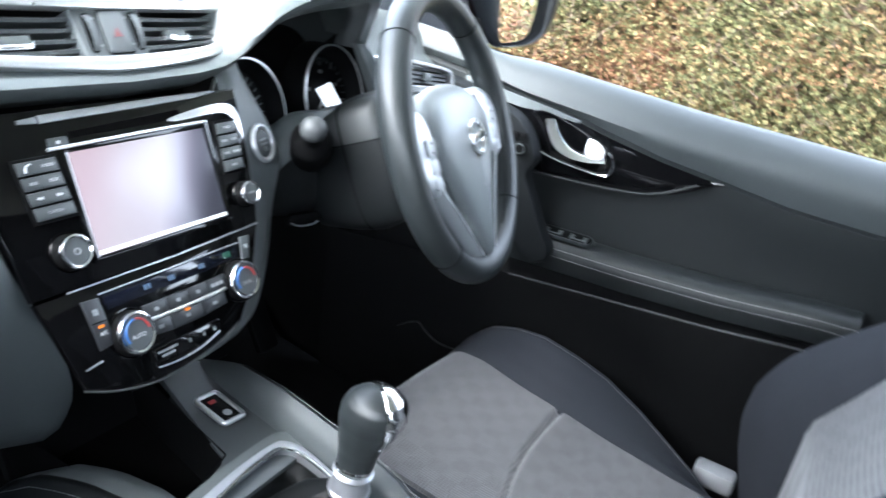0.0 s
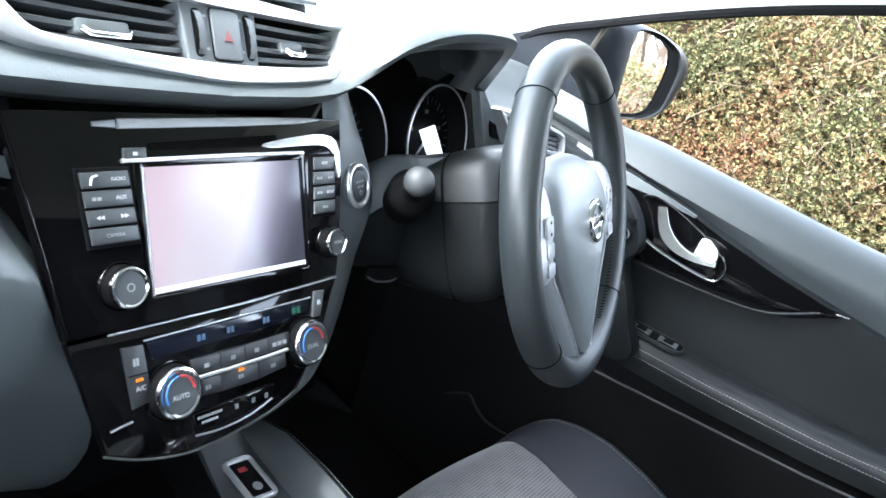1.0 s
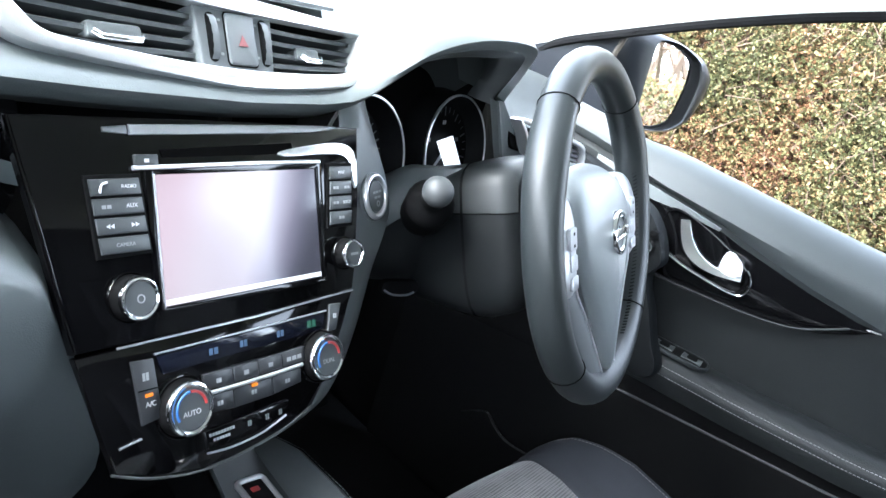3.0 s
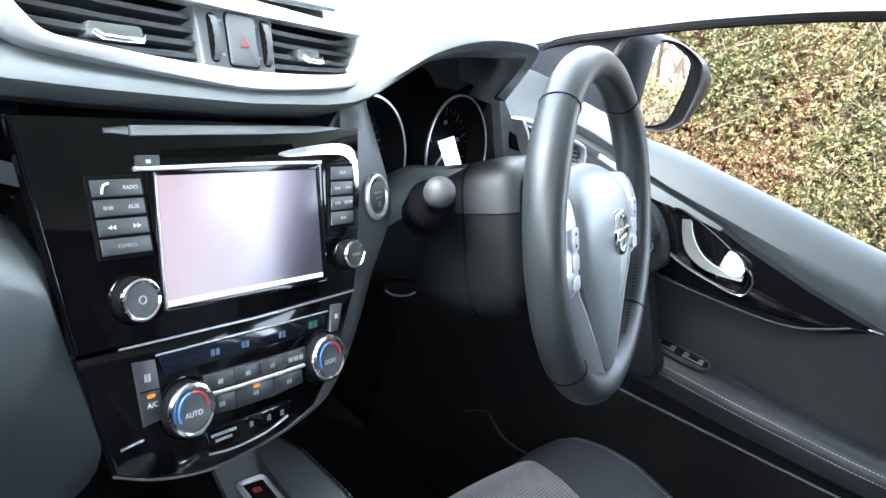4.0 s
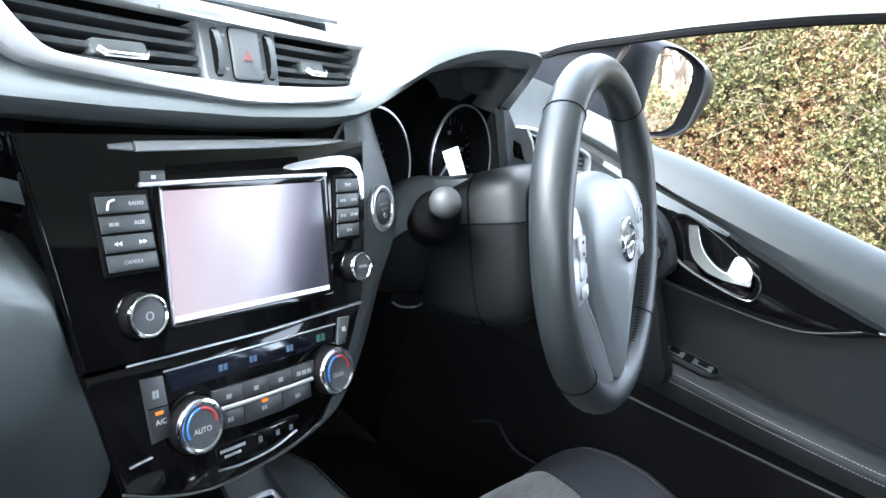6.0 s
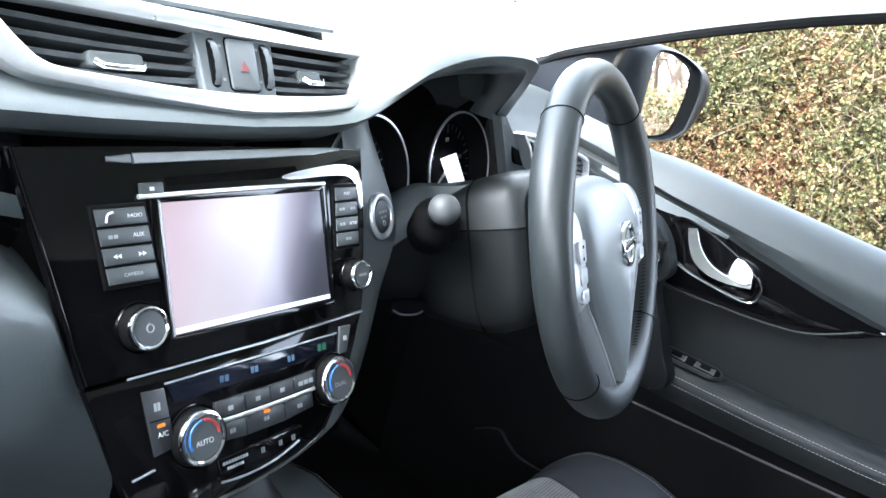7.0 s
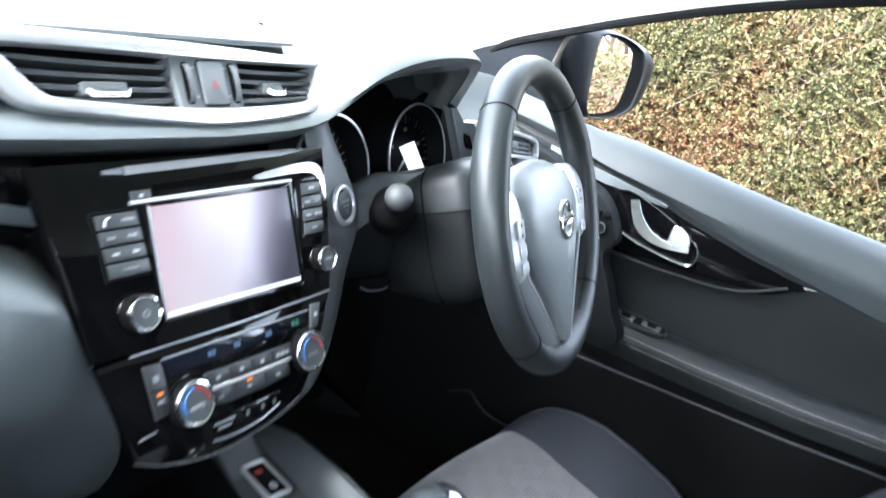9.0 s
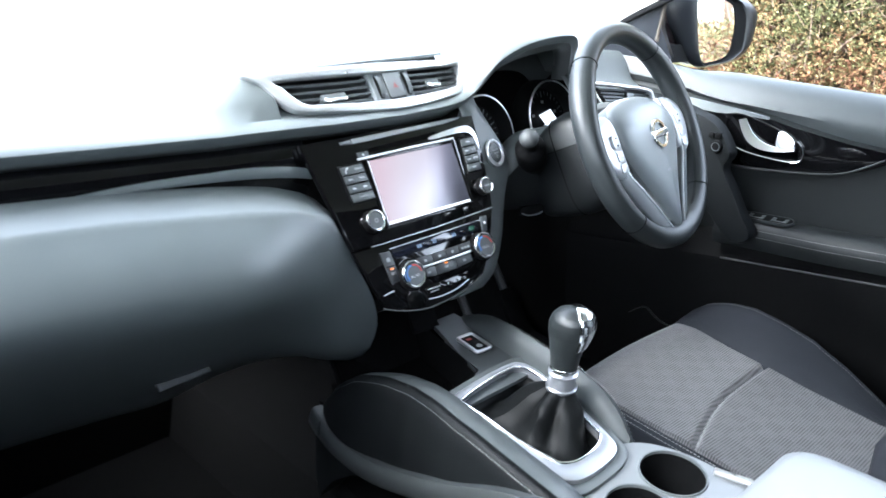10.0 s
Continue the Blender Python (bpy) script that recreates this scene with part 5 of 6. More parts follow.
# airbag pad: a shield that tapers to the foot
HALF = [(0.042, 0.0625), (0.07, 0.053), (0.087, 0.033), (0.0905, 0.004), (0.083, -0.026), (0.0625, -0.06), (0.0385, -0.095), (0.0185, -0.13), (0.0075, -0.152)]
PADO = catmull([(0.0, 0.065)] + HALF + [(0.0, -0.1585)] + [(-a, b) for a, b in HALF[::-1]], 4, True)
prow = []
for s, c in ((0.88, -0.03), (0.97, -0.002), (1.0, 0.003), (0.985, 0.0075), (0.95, 0.0115), (0.88, 0.015), (0.72, 0.019), (0.45, 0.0222), (0.2, 0.0236), (0.03, 0.024)):
    prow.append([WF(a * s, (b + 0.005) * s - 0.005, c - 5.5 * max(0.0, (b + 0.005) * s - 0.005) ** 2) for a, b, *_ in PADO])
part("airbag_pad", loft(prow), AIRBAG, sw, "smooth charcoal airbag cover")
em = part("emblem", lathe(WF, [(0.0235, 0.0205), (0.0235, 0.0255), (0.0225, 0.0268), (0.0185, 0.0265), (0.0172, 0.0245)], 40, 0.0015, -0.006), CHROME, sw, "plain chrome roundel")
part("emblem_bar", prism(WF, rrect(0.0015, -0.006, 0.052, 0.0105, 0.001), 0.022, 0.0278, 0.001), CHROME, em)
part("emblem_well", lathe(WF, [(0.0185, 0.022), (0.0, 0.0248)], 32, 0.0015, -0.006), DARK, em)
bars(WF, -0.008, 0.008, -0.064, 0.004, 0.0228, sw, DIMINK, 2)
for s in (-1, 1):
    sp = part("spoke", loft([[WF(s * a, b0, -0.012), WF(s * a, b0, -0.005), WF(s * a, (b0 + b1) / 2, 0.003), WF(s * a, b1, -0.003), WF(s * a, b1, -0.014)] for a, b0, b1 in ((0.07, 0.024, -0.05), (0.09, 0.032, -0.05), (0.125, 0.042, -0.046), (0.158, 0.036, -0.036))]), LEATHER, sw)
    po = catmull([(s * 0.092, 0.042), (s * 0.116, 0.0465), (s * 0.142, 0.037), (s * 0.153, 0.014), (s * 0.15, -0.014), (s * 0.139, -0.036), (s * 0.122, -0.049), (s * 0.104, -0.0475), (s * 0.0955, -0.032), (s * 0.0965, 0.0)], 4, True)
    mx, my = s * 0.122, 0.0
    tp = part("switch_pod", loft([[WF(mx + (p[0] - mx) * f, my + (p[1] - my) * f, c - 0.09 * max(0.0, abs(p[0]) - 0.118) - 4.0 * max(0.0, p[1]) ** 2 * f) for p in po] for f, c in ((1.0, -0.012), (1.0, 0.0035), (0.975, 0.006), (0.92, 0.008), (0.7, 0.0101), (0.35, 0.0109), (0.02, 0.0111))]), SPOKE, sw, "silver switch pod")
    for bb, h in ((0.006, 0.021), (-0.0165, 0.015), (-0.035, 0.013)):
        key = part("key", prism(WF, rrect(s * (0.1135 - 0.03 * max(0, -bb - 0.02)), bb, 0.019, h, 0.003), 0.008, 0.0117, 0.0004), SPOKE, tp, "thumb key")
        for db in ((0.005, -0.006) if bb > 0 else (0.0,)):
            bars(WF, s * 0.1135 - 0.003, s * 0.1135 + 0.003, bb + db, 0.003, 0.0123, key, DARK if bb > 0 else BRUSHED, 1)
    blade = []
    for b, a0, a1 in ((-0.04, 0.099, 0.133), (-0.052, 0.0935, 0.127), (-0.075, 0.073, 0.109), (-0.105, 0.0505, 0.086), (-0.135, 0.0295, 0.064), (-0.1595, 0.013, 0.046)):
        blade.append([WF(s * a1, b, -0.006), WF(s * (a1 - 0.001), b, 0.0005), WF(s * (a1 - 0.004), b, 0.003), WF(s * (a0 * 0.6 + a1 * 0.4), b, 0.0055), WF(s * (a0 + 0.004), b, 0.0082), WF(s * (a0 + 0.001), b, 0.0075), WF(s * a0, b, 0.004), WF(s * (a0 + 0.002), b, -0.014), WF(s * (a1 - 0.004), b, -0.014)])
    ls = part("lower_spoke", loft(blade), PLATE, sw, "satin grey lower spoke blade")
    # Thin silver rod added as the highlight on the blade's inner edge.
    part("spoke_edge", tube([r[4] for r in blade], 0.0011, 6), SILVER, ls, "silver rod standing in for the inner edge highlight")
part("foot", loft([[WF(a, -0.138 - 0.004 * math.cos(a * 40), c) for a in (-0.045, -0.03, -0.012, 0.0, 0.012, 0.03, 0.045)] + [WF(a, -0.158, c) for a in (0.05, 0.0, -0.05)] for c in (-0.012, 0.004)]), LEATHER, sw)
part("hub_back", lathe(WF, [(0.04, -0.07), (0.048, -0.05), (0.05, -0.035), (0.045, -0.026)], 28, 0, 0.0), DARK, sw)

# ---- driver's door ----
dr = thing("driver_door", (0.75, -0.25, 0.35), "charcoal driver's door trim with gloss black inlay and chrome handle", "car door")


def dp(y, z, off=0.0):
    return Vector((0.703 - 0.12 * (y + 0.17) + off, y, z))


DF = Frame((0.703, -0.17, 0.0), (0.12, -1, 0), (0, 0, 1))
da = lambda y: -(y + 0.17) * 1.0072
ZB = [(-0.72, 0.988), (-0.597, 0.988), (-0.33, 0.996), (-0.124, 1.009), (0.0, 1.018), (0.25, 1.04)]
ZG = [(-0.72, 0.885), (-0.5, 0.892), (-0.371, 0.908), (-0.3, 0.916), (-0.207, 0.934), (-0.164, 0.944), (-0.06, 0.961), (0.0, 0.969), (0.25, 1.0)]
YS = [0.24 - 0.032 * k for k in range(31)]
BELTSEC = ((0.075, -0.03), (0.06, -0.004), (0.052, 0.001), (0.042, 0.002), (0.031, -0.001), (0.021, -0.007), (0.0125, -0.016), (0.006, -0.027), (0.001, -0.04))
FRONTSEC = ((0.075, -0.035), (0.06, -0.022), (0.052, -0.016), (0.042, -0.01), (0.031, -0.003), (0.021, 0.003), (0.012, 0.004), (0.005, -0.004), (0.0, -0.02))


def belt_section(y):
    """Broad flat top beside the window, a narrow crest in front of the mirror sail."""
    k = min(1.0, max(0.0, (y + 0.06) / 0.09))
    zb, zg = lerp(ZB, y), lerp(ZG, y)
    top = [(p[0] + (q[0] - p[0]) * k, p[1] + (q[1] - p[1]) * k) for p, q in zip(BELTSEC, FRONTSEC)]
    z0 = zb + top[-1][1]
    return [dp(y, zb + dz, o) for o, dz in top] + [dp(y, z0 + (zg - z0) * t, o) for t, o in ((0.25, -0.001), (0.5, 0.004), (0.75, 0.0115), (1.0, 0.02))]


part("belt_pad", loft([belt_section(y) for y in YS], False), BELT, dr, "soft rounded belt-line pad")
part("window_seal", tube([dp(y, lerp(ZB, y) - 0.012, 0.066) for y in YS], 0.005, 8), RUBBER, dr, "black rubber seal")
part("mid_panel", loft([[dp(y, zg + (0.762 - zg) * t, o) for t, o in ((-0.03, 0.012), (0.0, 0.0035), (0.05, 0.004), (0.3, 0.010), (0.55, 0.016), (0.8, 0.02), (1.0, 0.021), (1.2, 0.024), (1.6, 0.03))] for y, zg in [(y, lerp(ZG, y)) for y in YS]], False), LEATHER2, dr, "dark padded middle panel")
# gloss inlay
IU = [(-0.402, 0.9075), (-0.372, 0.9065), (-0.30, 0.9155), (-0.207, 0.9325), (-0.164, 0.943), (-0.06, 0.960), (0.03, 0.9725)]
IL = [(-0.402, 0.9065), (-0.39, 0.902), (-0.372, 0.891), (-0.338, 0.873), (-0.305, 0.8635), (-0.25, 0.857), (-0.18, 0.852), (-0.118, 0.851), (-0.06, 0.856), (0.03, 0.87)]
part("inlay", loft([[dp(y, zl - 0.001, 0.006), dp(y, zl, -0.003), dp(y, zl + 0.1 * (zu - zl), -0.0045), dp(y, zl + 0.5 * (zu - zl), -0.005), dp(y, zl + 0.9 * (zu - zl), -0.0046), dp(y, zu, -0.0044), dp(y, zu + 0.002, -0.0043)] for y, zl, zu in [(y, lerp(IL, y), lerp(IU, y)) for y in [0.03 - 0.0108 * k for k in range(41)]]], False), GLOSS, dr, "gloss black inlay")
part("inlay_strip", prism(DF, [(da(0.03), 0.9735), (da(-0.06), 0.9625), (da(-0.1214), 0.9549), (da(-0.1685), 0.9473), (da(-0.1675), 0.9425), (da(-0.1413), 0.944), (da(-0.1123), 0.9475), (da(-0.09), 0.946), (da(-0.07), 0.945), (da(0.03), 0.953)], 0.003, 0.0065, 0.001), SLATE, dr, "satin slate wedge above the handle")
BZ = catmull([(da(-0.086), 0.934), (da(-0.098), 0.9475), (da(-0.125), 0.9475), (da(-0.17), 0.935), (da(-0.212), 0.917), (da(-0.232), 0.900), (da(-0.233), 0.881), (da(-0.222), 0.872), (da(-0.19), 0.872), (da(-0.14), 0.878), (da(-0.108), 0.889), (da(-0.092), 0.907)], 5, True)
cx, cz = sum(p.x for p in [Vector((q[0], q[1])) for q in BZ]) / len(BZ), sum(q[1] for q in BZ) / len(BZ)
shrink = lambda s: [(cx + (q[0] - cx) * s, cz + (q[1] - cz) * s) for q in BZ]
hb = part("handle_bezel", ringslab(DF, BZ, shrink(0.9), -0.004, 0.0075, 0.0015), GLOSS, dr, "dark bezel round the handle")
part("bezel_edge", tube([DF(a, b, 0.0078) for a, b in [(cx + (q[0] - cx) * 1.01, cz + (q[1] - cz) * 1.01) for q in BZ][22:50]], 0.0015, 6), CHROME, hb, "chrome lower edge")
part("handle_cup", loft([[DF(a, b, c) for a, b in shrink(s)] for s, c in ((0.91, 0.005), (0.86, -0.012), (0.7, -0.026), (0.4, -0.031), (0.05, -0.032))]), GLOSS, hb, "recessed grip cup")
LO = catmull([(-0.113, 0.937, 0), (-0.122, 0.917, 0), (-0.135, 0.899, 0), (-0.157, 0.8885, 0), (-0.187, 0.886, 0), (-0.222, 0.892, 0)], 5)
LI = catmull([(-0.128, 0.941, 0), (-0.140, 0.921, 0), (-0.158, 0.906, 0), (-0.181, 0.898, 0), (-0.202, 0.898, 0), (-0.22, 0.901, 0)], 5)
part("lever", loft([[DF(da(p.x), p.y, 0.003), DF(da(p.x), p.y, 0.006 + h)] + [DF(da(p.x + (q.x - p.x) * f), p.y + (q.y - p.y) * f, g + h) for f, g in ((0.06, 0.0105), (0.18, 0.0122), (0.5, 0.0098), (0.8, 0.0068), (0.94, 0.0052), (1.0, 0.0038))] + [DF(da(q.x), q.y, 0.003)] for p, q, h in [(p, q, 0.008 * min(1.0, k / 13) - 0.004 * max(0.0, (k - 16) / 9)) for k, (p, q) in enumerate(zip(LO, LI))]]), CHROME, dr, "curved chrome door lever")
RO = [(da(y), z) for y, z in ((-0.186, 0.9), (-0.1868, 0.9145), (-0.189, 0.921), (-0.1925, 0.9242), (-0.2, 0.925), (-0.213, 0.9178), (-0.2195, 0.9095), (-0.22, 0.899), (-0.212, 0.893), (-0.198, 0.892))]
RT_F = Frame(DF(0.04, 0.905, 0.0115), DF.ex, DF.ey - DF.en * 0.17)
part("lever_root", prism(RT_F, [(p[0] - 0.04, (p[1] - 0.905) * 1.03) for p in RO], -0.02, 0.0012, 0.0016, 2), CHROME, dr, "broad chrome lever root", 20)
rim_path = [DF(da(y), z, 0.0045) for y, z in ((0.02, 0.86), (-0.06, 0.851), (-0.118, 0.8475), (-0.168, 0.849), (-0.23, 0.853), (-0.275, 0.858), (-0.309, 0.866), (-0.337, 0.88), (-0.366, 0.897))]
part("inlay_rim", tube(catmull(rim_path, 5), 0.0018, 10), LEATHER2, dr, "soft rounded edge below the inlay")
# armrest with two stitched rows
ARM = []
for y in [-0.10 - 0.026 * k for k in range(22)]:
    zt = lerp([(-0.7, 0.772), (-0.58, 0.768), (-0.45, 0.757), (-0.3, 0.752), (-0.1, 0.752)], y)
    ARM.append([dp(y, zt - 0.004, 0.03), dp(y, zt + 0.003, 0.012), dp(y, zt, -0.008), dp(y, zt - 0.006, -0.02), dp(y, zt - 0.017, -0.027), dp(y, zt - 0.034, -0.028), dp(y, zt - 0.055, -0.022), dp(y, zt - 0.062, 0.0), dp(y, zt - 0.06, 0.03)])
part("armrest", loft(ARM), LEATHER2, dr, "stitched black armrest")
for i, dz in ((4, 0.002), (4, -0.011)):
    stitches([r[4] + Vector((-0.0012, 0, dz)) if dz > 0 else r[4].lerp(r[5], 0.65) + Vector((-0.0012, 0, 0)) for r in ARM[1:]], dr, 0.0052, 0.0036, 0.00055)
swp = part("switch_panel", prism(Frame(dp(-0.19, 0.7575, -0.004), (0.12, -1, 0), (1, 0.12, 0.1)), rrect(0, 0.004, 0.088, 0.034, 0.012), -0.006, 0.0, 0.0012), DARK, dr, "window switch plate")
SWF = Frame(dp(-0.19, 0.7565, -0.004), (0.12, -1, 0), (1, 0.12, 0.1))
part("switch_rim", ringslab(SWF, rrect(0, 0.003, 0.096, 0.036, 0.0175, 6), rrect(0, 0.003, 0.089, 0.029, 0.014, 6), -0.004, 0.0016, 0.0008), LEATHER, swp, "raised oval edge")
for a in (-0.0215, 0.0215):
    part("window_switch", loft([[SWF(a + x, b, c) for x, c in ((-0.016, -0.001), (-0.014, c0), (-0.006, c0 - 0.0016), (0.006, c0 - 0.0016), (0.014, c0), (0.016, -0.001))] for b, c0 in ((-0.0085, 0.0005), (-0.005, 0.003), (0.003, 0.0022), (0.011, 0.0024), (0.0145, 0.0005))]), GREYPANEL2, swp, "dished charcoal window switch")
part("lower_panel", loft([[dp(y, z, o) for z, o in ((0.71, 0.02), (0.695, 0.012), (zl + 0.008, 0.002), (zl, -0.008), (zl - 0.012, -0.010), (0.6, -0.004), (0.5, 0.0), (0.36, 0.012), (0.29, 0.03))] for y, zl in [(y, lerp([(-0.7, 0.695), (-0.576, 0.692), (-0.45, 0.68), (-0.13, 0.663), (0.2, 0.64)], y)) for y in YS]], False), DARK, dr, "dark lower door panel")
part("pocket_edge", tube([dp(y, lerp([(-0.7, 0.695), (-0.576, 0.692), (-0.45, 0.68), (-0.13, 0.663), (0.2, 0.64)], y), -0.0095) for y in YS if y < -0.1], 0.002, 6), PLASTIC, dr, "grey edge of the door pocket")
part("pocket_front", tube(catmull([(0.668, 0.075, 0.486), (0.664, 0.05, 0.506), (0.661, 0.028, 0.516), (0.66, 0.008, 0.504), (0.66, -0.02, 0.493), (0.66, -0.068, 0.496), (0.664, -0.13, 0.502)], 5), [0.0008 + 0.0014 * math.sin(math.pi * k / 30) for k in range(31)], 8), SHROUD, dr, "grey front edge of the door pocket")
part("rear_edge", loft([[dp(y, z, o) for z, o in ((1.0, 0.07), (0.98, 0.0), (0.76, -0.01), (0.5, 0.0), (0.3, 0.03))] for y in (-0.718, -0.735)], False), DARK, dr)
part("window_frame", tube([p + Vector((-0.003, 0, -0.0035)) for p in EDGE], 0.0065, 8), RUBBER, dr, "black window frame seal")
sail = part("mirror_sail", prism(Frame((0.735, 0.15, 1.03), (-0.12, 1, 0), (-0.25, 0, 1)), catmull([(-0.075, -0.02), (-0.062, 0.06), (-0.062, 0.112), (0.02, 0.073), (0.09, 0.035), (0.14, -0.005), (0.06, -0.02)], 3, True), -0.006, 0.006, 0.002), NAVY, dr, "dark triangular mirror sail panel")
sail.data.flip_normals()
part("sail_strip", tube([(0.727, 0.098, 1.062), (0.722, 0.088, 1.10), (0.711, 0.074, 1.142)], 0.0045, 8), mat("brown-grey strip", (0.034, 0.03, 0.026), 0.6, spec=0.2), dr, "pale strip at the front of the window")
part("pane", sheet(lambda u, v: (0.76 - 0.07 * v - 0.01 * u, 0.06 - 0.8 * u, 0.99 + (0.16 + 0.22 * u) * v), 4, 3), GLASS, dr, "clear side window glass")
dr.children[-1].visible_shadow = False
mb = thing("mirror_switch", (0.645, -0.075, 0.89), "small black mirror adjuster switches on the dash end", "switch")
MB = Frame((0.6415, -0.088, 0.898), (0.0, -1, 0), (0, 0, 1))
for a, b, w, h in ((0.002, 0.013, 0.010, 0.009), (0.016, 0.015, 0.010, 0.009)):
    part("push_switch", prism(MB, rrect(a, b, w, h, 0.002), -0.006, 0.004, 0.001), DARK, mb)
part("adjuster", lathe(MB, [(0.011, -0.006), (0.011, 0.003), (0.009, 0.005), (0.0, 0.0052)], 24, 0.014, -0.006), DARK, mb, "round adjuster knob")
part("adjuster_ring", lathe(MB, [(0.0085, 0.0045), (0.0085, 0.0058), (0.007, 0.0058), (0.007, 0.0045)], 24, 0.014, -0.006), GREYPANEL, mb)

# ---- wing mirror outside the driver's window ----
wm = thing("wing_mirror", (0.86, 0.1, 1.0), "dark burgundy wing mirror with a clear glass", "wing mirror")
MF = Frame((0.888, 0.045, 1.072), (0.93, -0.35, 0), (0.018, 0.047, 1))
GO = catmull([(-0.0657, 0.0361), (-0.0665, 0.062), (-0.0539, 0.0728), (-0.0137, 0.07), (0.0214, 0.0578), (0.0309, 0.0426), (0.035, 0.0151), (0.0296, -0.0286), (0.0196, -0.0462), (-0.0004, -0.0554), (-0.0266, -0.0595), (-0.0432, -0.0596), (-0.0545, -0.0398), (-0.0622, 0.0007)], 4, True)
BO = catmull([(-0.0675, 0.0361), (-0.0685, 0.064), (-0.055, 0.0755), (-0.0145, 0.0771), (0.034, 0.0645), (0.0504, 0.0504), (0.0617, 0.0238), (0.0575, -0.028), (0.047, -0.0445), (0.018, -0.0585), (-0.0266, -0.0645), (-0.045, -0.0635), (-0.057, -0.041), (-0.064, 0.0007)], 4, True)
HO = catmull([(-0.125, 0.03), (-0.125, 0.072), (-0.0766, 0.0818), (-0.022, 0.082), (0.04, 0.073), (0.0764, 0.0621), (0.105, 0.036), (0.096, -0.014), (0.0784, -0.0416), (0.045, -0.061), (-0.0243, -0.0706), (-0.06, -0.066), (-0.085, -0.04), (-0.11, 0.0)], 4, True)
part("glass", prism(MF, [(p[0], p[1]) for p in GO], -0.004, 0.0, 0.0005), MIRROR, wm, "reflecting mirror glass", 0)


def mirror_ring(f, c, k=1.0, p0=BO, p1=HO):
    return [MF((p[0] + (q[0] - p[0]) * f) * k, (p[1] + (q[1] - p[1]) * f) * k, c - 0.25 * max(0.0, -q[0] - 0.05) * f) for p, q in zip(p0, p1)]


part("inner_rim", loft([mirror_ring(0.0, -0.004, 1.0, GO, BO), mirror_ring(0.05, 0.002, 1.0, GO, BO), mirror_ring(0.5, 0.001, 1.0, GO, BO), mirror_ring(1.0, 0.005, 1.0, GO, BO)], True, False), DARK, wm, "black inner rim")
part("surround", loft([mirror_ring(0.0, 0.005), mirror_ring(0.12, 0.0065), mirror_ring(0.5, 0.003), mirror_ring(0.85, -0.003), mirror_ring(0.95, -0.008)], True, False), NAVY, wm, "dark moulded surround of the glass")
part("housing", loft([mirror_ring(0.95, -0.008), mirror_ring(1.0, -0.018), mirror_ring(1.0, -0.045), mirror_ring(1.0, -0.085, 0.92), mirror_ring(1.0, -0.115, 0.7), mirror_ring(1.0, -0.13, 0.4), mirror_ring(1.0, -0.134, 0.05)], True, False), PAINT, wm, "dark burgundy painted housing")
part("arm", loft([[Vector((x, y + dy, z + dz)) for dy, dz in ((-0.03, -0.015), (0.05, -0.02), (0.06, 0.02), (-0.02, 0.02))] for x, y, z in ((0.745, 0.12, 1.03), (0.79, 0.11, 1.03), (0.86, 0.10, 1.03))]), DARK, wm, "black mirror foot")

# ---- driver's seat ----
se = thing("driver_seat", (0.4, -0.35, 0.29), "driver's seat in grey ribbed cloth with charcoal bolsters", "car seat")
XR = [(-0.62, 0.505), (-0.5, 0.505), (-0.3, 0.517), (-0.2, 0.535), (-0.12, 0.552), (-0.08, 0.56)]
XC = [(-0.62, 0.60), (-0.5, 0.605), (-0.36, 0.612), (-0.25, 0.628), (-0.16, 0.64), (-0.08, 0.64)]


def bow(x):
    """How far the front edge bulges forward."""
    return 0.024 * math.sin(math.pi * min(1.0, max(0.0, (x - 0.18) / 0.44)))


def cushion_z(x, y):
    y -= bow(x)
    z = 0.568 - 0.10 * max(0.0, -0.17 - y)
    if y > -0.2:
        z -= 1.3 * (y + 0.2) ** 2 + (16 * (y + 0.13) ** 2 if y > -0.13 else 0)
    return z


def seam_y(x):
    t = (x - 0.225) / 0.28
    return -0.34 + 0.038 * t + 0.018 * math.sin(math.pi * t)


def cushion(u, v):
    y = -0.075 - 0.54 * v
    x = 0.212 + (lerp(XR, y) + 0.006 - 0.212) * u
    y += bow(x) * (1 - v)
    e = abs(2 * u - 1)
    z = cushion_z(x, y) + 0.004 * e ** 2 - 0.010 * math.exp(-((y - seam_y(x)) / 0.0045) ** 2) + 0.004 * math.exp(-((y - seam_y(x)) / 0.05) ** 2)
    return (x, y, z - (0.012 if e > 0.985 else 0))


part("cushion", sheet(cushion, 40, 200), FABRIC, se, "grey ribbed cloth cushion")


CRESTZ = [(-0.62, -0.12), (-0.55, -0.092), (-0.5, -0.058), (-0.46, -0.038), (-0.40, -0.009), (-0.34, 0.012), (-0.28, 0.018), (-0.22, 0.018), (-0.165, 0.006), (-0.11, -0.004), (-0.08, 0.0)]


